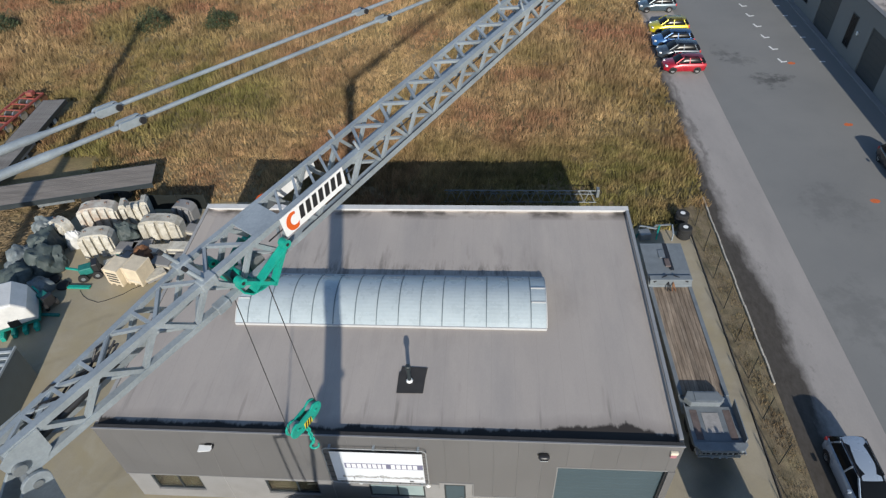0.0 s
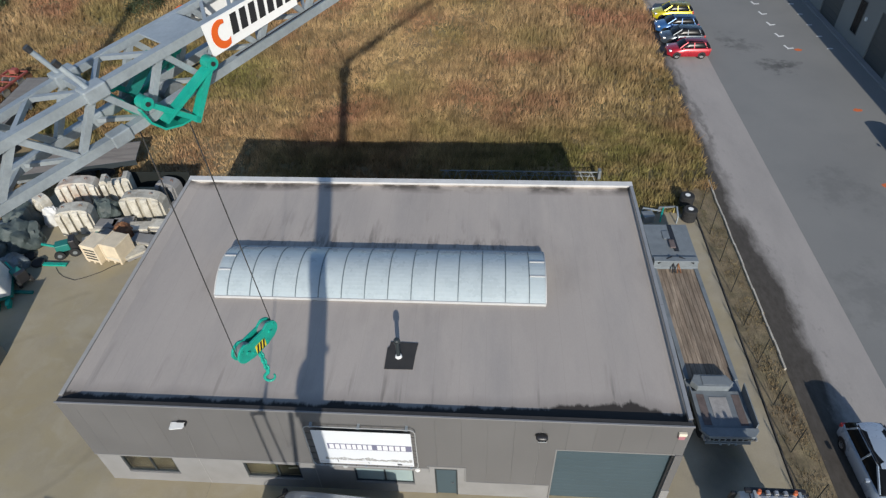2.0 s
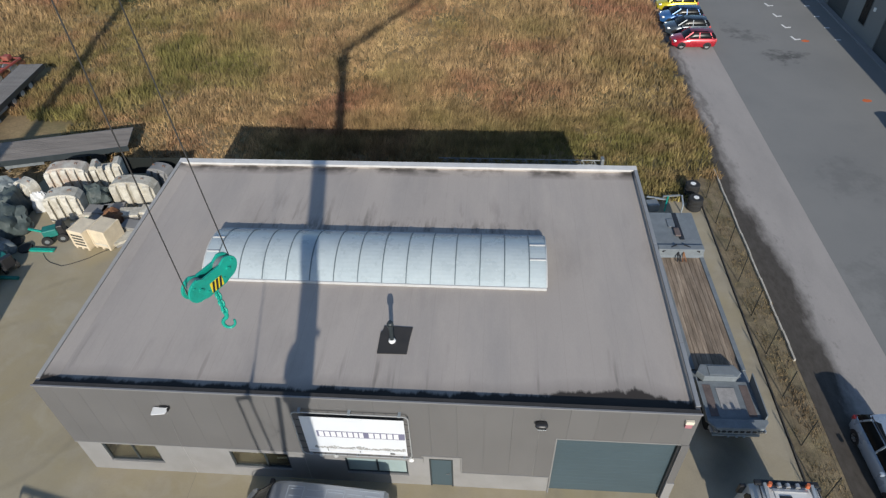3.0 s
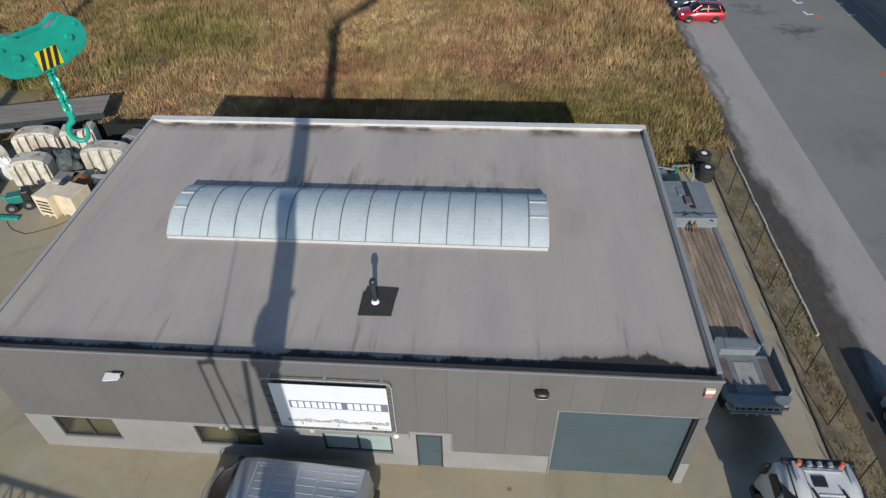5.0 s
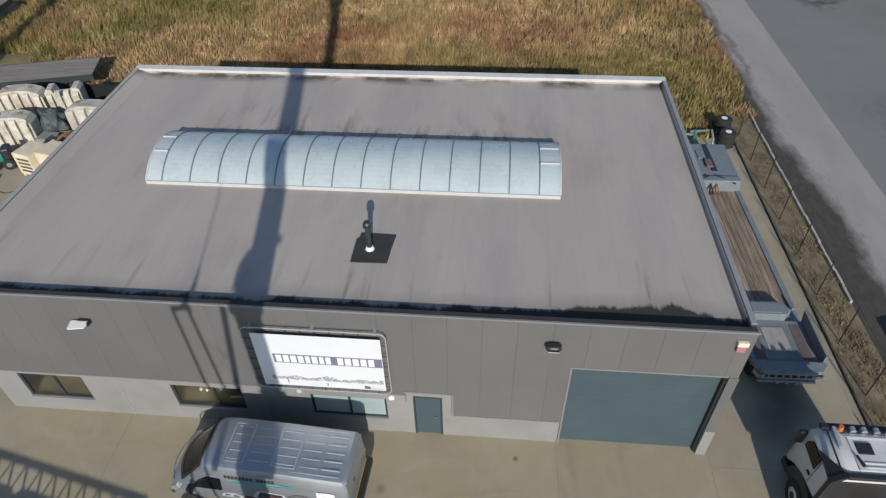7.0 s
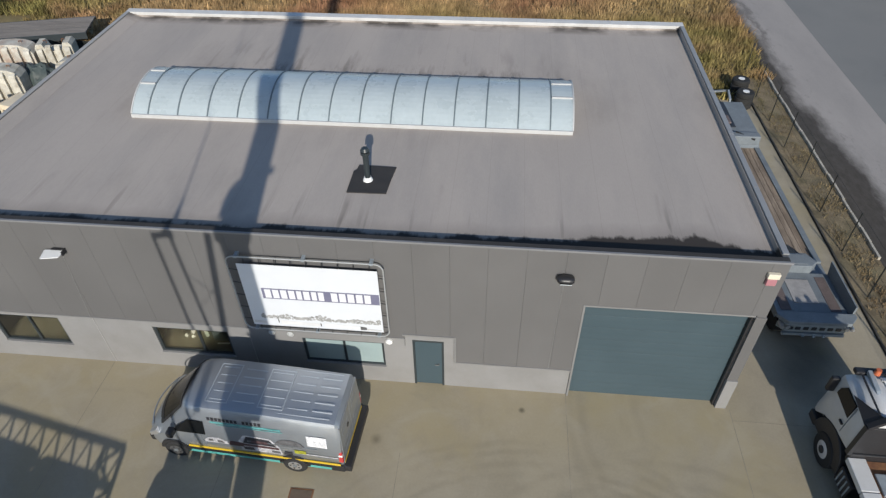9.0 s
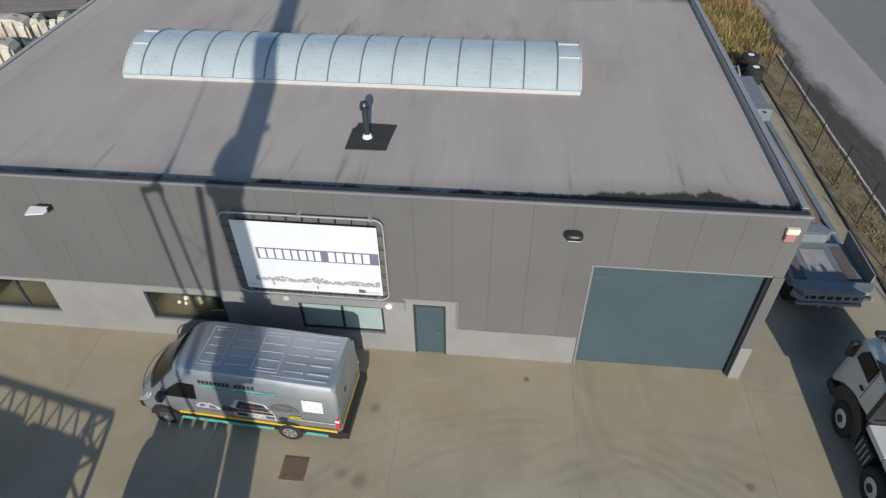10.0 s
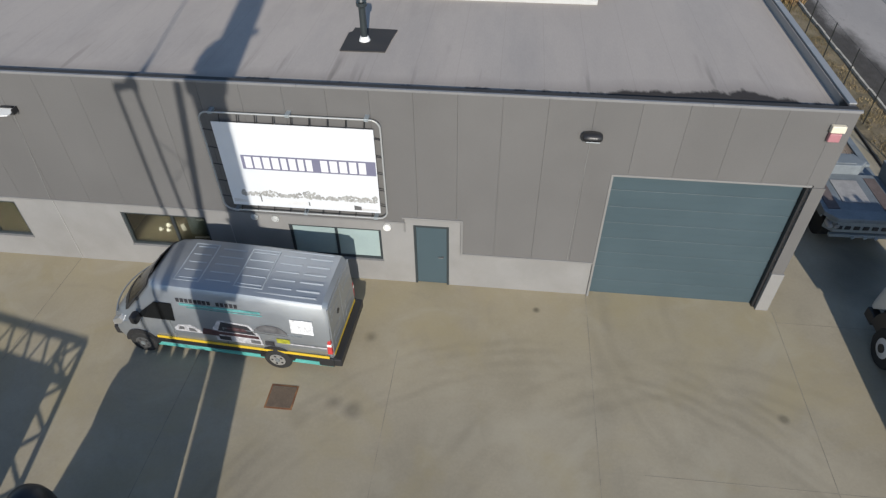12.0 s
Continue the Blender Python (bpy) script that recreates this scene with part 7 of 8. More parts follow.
crate((-30.42, 14.00), -14, 1.1, 1.25, 1.35, 4, "cream slotted crate standing on the yard")
crate((-29.19, 14.05), -14, 1.2, 1.25, 1.4, 1, "cream plain-sided crate standing on the yard")


def pallet_stack(at, turn, n, label):
    p = thing("slab_stack", (*at, 0), turn, label, "concrete slabs", "stacked slabs")
    rnd = random.Random(int(at[0] * 10))
    for k in range(n):
        bm = B()
        o = rnd.uniform(-0.05, 0.05)
        box(bm, -0.65 + o, 0.65 + o, -0.4, 0.4, 0.17 * k + 0.003, 0.17 * k + 0.165, 0.015)
        part("slab", bm, M_BLOCK if k % 2 else M_PLINTH, p)


for at, turn, n in (((-31.82, 16.46), 4, 2), ((-31.13, 16.56), -3, 3), ((-30.47, 15.50), -20, 3), ((-28.79, 16.18), 5, 4), ((-28.23, 15.21), -8, 3), ((-27.61, 16.47), 0, 4), ((-31.46, 15.30), 30, 2), ((-27.17, 18.40), -15, 3), ((-30.15, 16.76), 12, 3), ((-28.35, 14.24), 40, 2), ((-26.85, 15.60), 5, 3)):
    pallet_stack(at, turn, n, "low stack of worn concrete slabs")


sp = thing("timber_pile", (-30.76, 15.69, 0), 0, "loose dark timbers and steel bars between slabs", "timber pile")
rnd = random.Random(31)
for k in range(16):
    a, l = rnd.uniform(0, 3.14), rnd.uniform(0.7, 1.7)
    x, y, z = rnd.uniform(-1.6, 3.4), rnd.uniform(-0.9, 1.2), 0.05 + 0.045 * (k % 6)
    bm = B()
    bar(bm, (x - math.cos(a) * l / 2, y - math.sin(a) * l / 2, z if k % 6 else 0.05), (x + math.cos(a) * l / 2, y + math.sin(a) * l / 2, z if k % 6 else 0.05), 0.1, 0.09)
    part("bar", bm, (M_RUST, M_CRATE, M_MUD, M_TEALD, M_GALVD)[k % 5], sp)


def machine(at, turn, label, s=1.0):
    m = thing("compact_machine", (*at, 0), turn, label, "machine")
    bm = B()
    box(bm, -0.5 * s, 0.3 * s, -0.3 * s, 0.3 * s, 0.45 * s, 0.95 * s, 0.05)
    part("body", bm, M_TEALD, m, "dark teal machine body")
    bm = B()
    box(bm, 0.32 * s, 0.7 * s, -0.35 * s, 0.35 * s, 0.35 * s, 1.15 * s, 0.06)
    part("motor", bm, M_BLACK, m)
    bm = B()
    bar(bm, (-0.5 * s, 0, 0.8 * s), (-1.1 * s, 0, 1.2 * s), 0.12 * s, 0.1 * s)
    part("arm", bm, M_TEAL, m)
    for x in (-0.4, 0.45):
        for y in (-0.38, 0.38):
            bm = B()
            rod(bm, (x * s, y * s - 0.07, 0.3 * s), (x * s, y * s + 0.07, 0.3 * s), 0.3 * s, 18)
            t = part("wheel", bm, M_RUBBER, m, "", True)
            bm = B()
            rod(bm, (x * s, y * s - 0.08, 0.3 * s), (x * s, y * s + 0.08, 0.3 * s), 0.13 * s, 12)
            part("rim", bm, M_GALVD, t, "grey rim", True)


machine((-32.60, 14.17), 25, "teal and black compact machine on small tyres", 1.0)
machine((-34.18, 11.73), -30, "teal machine part with black tyres", 0.9)
bm = B()
box(bm, -33.68, -32.2, 13.02, 13.27, 0.02, 0.14, 0.02)
solid("steel_beam", bm, M_TEAL, "short teal steel beam lying on the yard", "beam")
bm = B()
box(bm, -35.2, -33.0, 10.72, 10.9, 0.02, 0.16, 0.02)
solid("steel_beam", bm, M_TEALD, "dark teal steel beam lying on the yard", "beam")
tp = thing("tyre_pile", (-34.44, 13.51, 0), 0, "two discarded black tyres lying flat on the yard", "tyres")
for x, y in ((0.4, -0.25), (-0.5, 0.25)):
    bm = B()
    n = 24
    prof = [(0.05, 0.22), (0.05, 0.38), (0.12, 0.42), (0.2, 0.38), (0.2, 0.22)]
    loft(bm, [[(x + b * math.cos(2 * math.pi * k / n), y + b * math.sin(2 * math.pi * k / n), a - 0.05) for k in range(n)] for a, b in prof])
    part("tyre", bm, M_RUBBER, tp, "", True)
bm = B()
pts = [(-32.8 + 0.42 * k, 12.88 - 0.9 * math.sin(k * 0.42) + 0.05 * math.cos(2.3 * k), 0.012) for k in range(12)]
for p, q in zip(pts, pts[1:]):
    rod(bm, p, q, 0.016, 6)
solid("loose_cable", bm, M_BLACK, "thin dark cable lying across the yard", "cable")


def white_shelter():
    s = thing("white_shelter", (-35.22, 10.5, 0), 28, "white sheeted machine with teal outriggers", "machine")
    bm = B()
    prism(bm, [(-1.2, 0.55), (1.15, 0.55), (0.95, 1.6), (0.35, 2.2), (-0.6, 2.25), (-1.15, 1.5)], -1.1, 1.1, "y", 0.12)
    part("cover", bm, M_WTARP, s, "white sheet cover")
    bm = B()
    box(bm, -0.35, 0.25, -1.13, -1.0, 0.5, 1.0, 0.03)
    part("opening", bm, M_BLACK, s, "dark opening")
    for x in (-0.9, -0.3, 0.3, 0.9):
        bm = B()
        box(bm, x - 0.12, x + 0.12, -1.5, -0.9, 0.0, 0.35, 0.03)
        part("outrigger_foot", bm, M_TEAL, s, "teal outrigger foot")
    bm = B()
    box(bm, -1.2, 1.2, -1.0, 1.0, 0.3, 0.56, 0.03)
    part("base_frame", bm, M_TEALD, s)


white_shelter()


def container():
    c = thing("shipping_container", (-32.85, 3.4, 0), 7, "dark green corrugated storage container", "container")
    M_CT = mat("container_paint", (0.11, 0.13, 0.13), 0.5, tone=0.12, scale=1.5, bump=0.05)
    M_CTR = mat("container_roof", (0.42, 0.45, 0.45), 0.55, tone=0.12, scale=1.5, bump=0.05)
    bm = B()
    box(bm, -1.2, 1.2, -3.0, 3.0, 0.0, 2.5, 0.03)
    part("body", bm, M_CT, c)
    for k in range(14):
        bm = B()
        y = -2.8 + 0.42 * k
        box(bm, -1.12, 1.12, y - 0.09, y + 0.09, 2.5, 2.545, 0.015)
        part("roof_rib", bm, M_CTR, c)
    for sx in (-1.2, 1.16):
        bm = B()
        box(bm, sx, sx + 0.06, -3.02, 3.02, 2.42, 2.56)
        part("rail", bm, M_CTR, c)


container()


def flatbed(at, turn, length, label, deck_col, bogie, rim, w=1.25):
    t = thing("flatbed_trailer", (*at, 0), turn, label, "trailer", "flatbed trailers")
    M_FD = mat("grey_deck_board", deck_col, 0.9, tone=0.14, scale=0.8, grain=12, bump=0.2, stain=(0.12, 0.10, 0.085), stain_amt=0.6, stain_scale=0.7, stretch=(0.4, 3, 1), each=0.08)
    h = length / 2
    n = 10
    for k in range(n):
        bm = B()
        y0 = -w + 2 * w * k / n
        box(bm, -h, h, y0 + 0.004, y0 + 2 * w / n - 0.004, 1.02, 1.1, 0.006)
        part("deck_board", bm, M_FD, t)
    for y in (-0.5, 0.42):
        bm = B()
        box(bm, -h + 0.2, h - 0.2, y, y + 0.1, 0.7, 1.0)
        part("beam", bm, M_BLACK, t)
    bm = B()
    box(bm, -h - 0.04, h + 0.04, -w - 0.03, -w, 0.72, 1.11)
    part("edge_rail", bm, M_FRAME, t)
    bm = B()
    box(bm, -h - 0.04, h + 0.04, w, w + 0.03, 0.92, 1.11)
    part("edge_rail", bm, M_FRAME, t)
    for k in range(3):
        for s in (-1, 1):
            bm = B()
            x = bogie + 1.3 * k
            rod(bm, (x, s * (w - 0.4), 0.48), (x, s * (w - 0.05), 0.48), 0.48, 22)
            tw = part("wheel", bm, M_RUBBER, t, "", True)
            bm = B()
            rod(bm, (x, s * (w - 0.05), 0.48), (x, s * (w - 0.03), 0.48), 0.24, 16)
            part("rim", bm, rim, tw, "", True)
    for s in (-0.8, 0.8):
        bm = B()
        box(bm, -bogie * 0.8 - 0.08, -bogie * 0.8 + 0.08, s - 0.08, s + 0.08, 0, 1.0)
        part("landing_leg", bm, M_GALVD, t)
    bm = B()
    box(bm, bogie - 3.4, bogie - 0.9, -w + 0.05, -w + 0.11, 0.45, 0.95, 0.01)
    part("side_guard", bm, M_GALVD, t)


flatbed((-38.4, 22.1), 15.2, 13.2, "long empty flatbed trailer with a weathered grey deck", (0.21, 0.185, 0.16), 1.9, M_BLACK)
flatbed((-45.15, 28.2), 93.7, 13.0, "empty flatbed trailer with a dark weathered deck", (0.2, 0.185, 0.168), 1.3, M_GALV, 0.98)


def red_trailer():
    M_DRED = mat("faded_red_paint", (0.30, 0.06, 0.045), 0.7, tone=0.25, scale=3, stain=(0.15, 0.09, 0.06), stain_amt=0.7, stain_scale=2)
    r = thing("red_implement", (-48.8, 32.3, 0), 85, "red farm implement with pale wheels beyond the trailers", "machine")
    for y in (-0.9, 0.9):
        bm = B()
        bar(bm, (-4, y, 0.9), (4, y, 0.9), 0.15, 0.15)
        part("beam", bm, M_DRED, r)
    for k in range(9):
        bm = B()
        x = -4 + k
        bar(bm, (x, -0.9, 0.9), (x, 0.9, 0.9), 0.1, 0.1)
        part("rung", bm, M_DRED, r)
        for y in (-0.75, 0.0, 0.75):
            bm = B()
            rod(bm, (x, y - 0.06, 0.4), (x, y + 0.06, 0.4), 0.4, 14)
            part("disc", bm, M_RIM if k % 2 else M_RUST, r, "", True)
    bm = B()
    box(bm, 3.3, 3.9, -0.3, 0.3, 0.9, 1.3, 0.08)
    part("hopper", bm, M_DRED, r)


red_trailer()

# ---- east strip: kerb, fence, tyres, clutter ----
bm = B()
for k in range(28):
    y0 = -36 + 2 * k
    if y0 < 19:
        box(bm, 5.965, 6.035, y0, min(y0 + 1.985, 19.2), -0.2, 0.09, 0.012)
# near-black kerb colour stands in for the shaded gap beside the slab
solid("kerb", bm, mat("shade_dark_kerb", (0.06, 0.055, 0.048), 0.9, tone=0.25, scale=2), "low concrete edging coloured dark for the shaded gap along the slab", "kerb", "structure")
bm = B()
for k in range(17):
    y0 = 7.1 + 0.91 * k
    box(bm, 7.55 + 0.02 * math.sin(k * 1.7), 7.65 + 0.02 * math.sin(k * 1.7), y0, y0 + 0.90, -0.1, 0.12, 0.012)
solid("edging", bm, mat("beige_edging", (0.40, 0.37, 0.31), 0.85, tone=0.25, scale=3), "pale concrete edging boards beside the road", "kerb", "structure")
fence = thing("wire_fence", (6.42, 4.8, 0), 0, "dark wire mesh fence on thin steel posts", "fence")
M_POST = mat("fence_post_paint", (0.012, 0.014, 0.013), 0.6, tone=0.2)
for k in range(14):
    y = 22.2 - 2.42 * k - 5.0
    bm = B()
    rod(bm, (0.0, y, 0.0), (0.0, y, 1.85), 0.024, 8)
    part("post", bm, M_POST, fence)
for z in (0.12, 0.98, 1.82):
    bm = B()
    rod(bm, (0.0, -14.3, z), (0.0, 17.2, z), 0.0045, 5)
    part("line_wire", bm, M_POST, fence)
# mesh: thin upright and level wires
vs, fs = [], []
def wire(p, q, r):
    i = len(vs)
    d = (Vector(q) - Vector(p)).normalized()
    s = d.cross(Vector((1, 0.3, 0.2))).normalized() * r
    t = d.cross(s).normalized() * r
    for a in (p, q):
        for o in (s, t * 0.866 - s * 0.5, -t * 0.866 - s * 0.5):
            vs.append(tuple(Vector(a) + o))
    fs.extend([(i, i + 1, i + 4, i + 3), (i + 1, i + 2, i + 5, i + 4), (i + 2, i, i + 3, i + 5)])
for k in range(160):
    y = -14.2 + 0.196 * k
    wire((0, y, 0.12), (0, y, 1.82), 0.0013)
for k in range(14):
    wire((0, -14.3, 0.2 + 0.122 * k), (0, 17.2, 0.2 + 0.122 * k), 0.0013)
me = bpy.data.meshes.new("wire_mesh")
me.from_pydata(vs, [], fs)
me.materials.append(M_POST)
mw = new("wire_mesh", me)
mw.parent = fence
tagged(mw, "thin dark mesh", "", "", "stuff")

tyres = thing("tyre_stack", (5.42, 18.5, 0), 0, "two stacks of black lorry tyres with pale rims", "tyres")
for x, y, n in ((0.0, 0.0, 3), (0.12, 1.4, 3)):
    for k in range(n):
        bm = B()
        m = 22
        prof = [(0.0, 0.2), (0.0, 0.38), (0.06, 0.44), (0.22, 0.44), (0.28, 0.38), (0.28, 0.2)]
        loft(bm, [[(x + b * math.cos(2 * math.pi * j / m), y + b * math.sin(2 * math.pi * j / m), a + 0.285 * k) for j in range(m)] for a, b in prof])
        t = part("tyre", bm, M_RUBBER, tyres, "", True)
        if k == n - 1:
            bm = B()
            rod(bm, (x, y, 0.285 * k + 0.1), (x, y, 0.285 * k + 0.29), 0.16, 18)
            part("rim", bm, M_WHITE, t, "pale rim", True)
cl = thing("scrap_frame", (3.73, 18.54, 0), 10, "small heap of teal and grey scrap frames", "scrap")
for k, (x, y, l, a, mt) in enumerate(((-0.9, 0.2, 0.9, 20, M_TEALD), (-0.4, 0.5, 1.1, -30, M_GALV), (0.1, 0.1, 0.9, 60, M_TEAL), (0.5, 0.4, 1.0, -10, M_GALVD), (0.9, -0.2, 0.8, 75, M_GALV))):
    bm = B()
    c, s = math.cos(radians(a)), math.sin(radians(a))
    bar(bm, (x - c * l / 2, y - s * l / 2, 0.25 + 0.08 * k), (x + c * l / 2, y + s * l / 2, 0.35 + 0.08 * k), 0.09, 0.09)
    bar(bm, (x - c * l / 2, y - s * l / 2, 0.0), (x - c * l / 2, y - s * l / 2, 0.25 + 0.08 * k), 0.07, 0.07, (1, 0, 0))
    part("frame_bar", bm, mt, cl)
bm = B()
box(bm, -1.2, -0.5, -0.3, 0.3, 0.0, 0.5, 0.03)
part("box", bm, M_GALVD, cl)
bm = B()
box(bm, -1.1, -0.1, -1.2, -1.0, 0.0, 0.1, 0.02)
part("timber", bm, M_CRATE, cl)

# lattice section lying in the grass behind the workshop
ls = thing("lattice_section", (-5.02, 22.35, 0), 0.0, "spare galvanised lattice boom section lying in grass", "lattice boom")
for y, z in ((-0.45, 0.1), (0.45, 0.1), (0.0, 0.75)):
    bm = B()
    rod(bm, (-5.3, y, z), (5.3, y, z), 0.036, 8)
    part("chord", bm, M_GALVD, ls)
for k in range(14):
    for y in (-0.45, 0.45):
        bm = B()
        a = -5.2 + 0.74 * k
        rod(bm, (a, y, 0.1), (a + 0.37, 0, 0.75), 0.018, 6)
        part("brace", bm, M_GALVD, ls)
        bm = B()
        rod(bm, (a + 0.37, 0, 0.75), (a + 0.74, y, 0.1), 0.018, 6)
        part("brace", bm, M_GALVD, ls)
bm = B()
box(bm, 5.25, 5.45, -0.2, 0.2, 0.3, 0.95, 0.03)
part("end_plate", bm, M_GALVD, ls)

# ---- fence behind the west yard ----
# shade behind the open mesh, put into a near-black panel colour
M_SHADEPANEL = mat("shade_dark_green", (0.006, 0.009, 0.008), 0.95, tone=0.2, scale=2)
wf = thing("rear_fence", (-28.2, 20.95, 0), 1, "low dark fence behind the stored ballast", "fence")
for k in range(3):
    bm = B()
    x = -3.0 + 2.0 * k
    box(bm, x - 0.04, x + 0.04, -0.04, 0.04, 0, 1.42)
    part("post", bm, M_POST, wf)
    if k < 2:
        bm = B()
        box(bm, x + 0.05, x + 1.95, -0.015, 0.015, 0.08, 1.34)
        part("mesh_panel", bm, M_SHADEPANEL, wf, "solid panel coloured near black for the shade there")

# ---- industrial units across the road ----
M_FAC = mat("grey_facade_panel", (0.19, 0.195, 0.19), 0.6, tone=0.06, scale=0.4, bump=0.04)
M_FACD = mat("dark_facade_door", (0.055, 0.06, 0.06), 0.5, tone=0.08, scale=0.6, bump=0.04)
unit = thing("industrial_unit", (24.75, 43.8, 0), 0, "long grey industrial unit with dark roller doors", "building")
spans = [-27.2, -17.15, -7.1, 2.95, 13.0, 23.05, 33.1]
prev = -33.0
for s0 in spans + [60]:
    bm = B()
    box(bm, 0.0, 0.3, prev, s0, 0.0, 5.3)
    part("wall", bm, M_FAC, unit)
    prev = s0 + 3.7
    if s0 < 60:
        bm = B()
        box(bm, 0.0, 0.3, s0 + 0.002, prev - 0.002, 4.1, 5.3)
        part("door_lintel", bm, M_FAC, unit)
bm = B()
box(bm, 0.3, 30.0, -33.0, 60, 4.9, 5.2)
part("roof", bm, M_ROOF, unit, "pale flat roof")
bm = B()
box(bm, -0.06, 0.36, -33.0, 60, 5.3, 5.42, 0.01)
part("coping", bm, M_CAP, unit)
for s0 in spans:
    bm = B()
    box(bm, 0.12, 0.16, s0, s0 + 3.7, 0.0, 4.1)
    rd = part("roller_door", bm, M_FACD, unit, "dark sectional door")
    for z in range(8):
        bm = B()
        box(bm, 0.1, 0.119, s0 + 0.01, s0 + 3.69, z * 0.51 + 0.004, z * 0.51 + 0.505, 0.006)
        part("door_section", bm, M_FACD, rd)
    bm = B()
    box(bm, -0.03, 0.02, s0 + 6.2, s0 + 7.4, 1.0, 3.9, 0.01)
    w = part("window", bm, M_FACD, unit)
    bm = B()
    box(bm, -0.05, -0.03, s0 + 6.3, s0 + 6.82, 1.1, 3.8)
    part("pane", bm, M_CARGLASS, w)
    bm = B()
    box(bm, -0.05, -0.03, s0 + 6.88, s0 + 7.3, 1.1, 3.8)
    part("pane", bm, M_CARGLASS, w)
    bm = B()
    box(bm, -0.12, -0.0, s0 + 5.4, s0 + 5.65, 2.6, 2.9, 0.02)
    part("wall_lamp", bm, M_WHITE, unit, "small pale wall lamp")
bm = B()
box(bm, 24.2, 24.75, 11, 104, -0.1, 0.12, 0.02)
solid("pavement", bm, M_PLINTH, "narrow raised pavement along the units", "pavement", "structure")

# ---- painted marks on the road ----
M_LINE = mat("road_paint", (0.66, 0.66, 0.64), 0.8, tone=0.15, scale=6, grain=30)
for k in range(9):
    y = 42.5 + 2.52 * k
    bm = B()
    prism(bm, [(19.18, y - 0.12), (19.78, y + 0.02), (19.78, y + 0.2), (19.22, y + 0.1)], 0.004, 0.010, "z")
    prism(bm, [(19.18, y + 0.104), (19.36, y + 0.13), (19.22, y + 0.72), (19.06, y + 0.66)], 0.004, 0.010, "z")
    solid("bay_mark", bm, M_LINE, "white corner mark of a parking bay", "road marking", "structure", "parking bay marks")
    bm = B()
    box(bm, 22.62, 23.1, y - 0.09, y + 0.10, 0.004, 0.010)
    solid("bay_mark", bm, M_LINE, "white corner mark of a parking bay", "road marking", "structure", "parking bay marks")
M_ORMARK = mat("orange_spray_paint", (0.55, 0.13, 0.04), 0.8, tone=0.2, scale=8)
for i, (x, y) in enumerate(((20.06, 42.25), (20.96, 31.9), (18.96, 22.3))):
    bm = B()
    ring = [(x + 0.42 * math.cos(radians(t)) * (0.8 + 0.3 * noise.noise(Vector((t * 0.03, i, 0)))), y + 0.3 * math.sin(radians(t)) * (0.8 + 0.3 * noise.noise(Vector((t * 0.05, i, 2))))) for t in range(0, 360, 24)]
    prism(bm, ring, 0.004, 0.009, "z")
    solid("spray_mark", bm, M_ORMARK, "faded orange spray mark on the asphalt", "road marking", "structure")


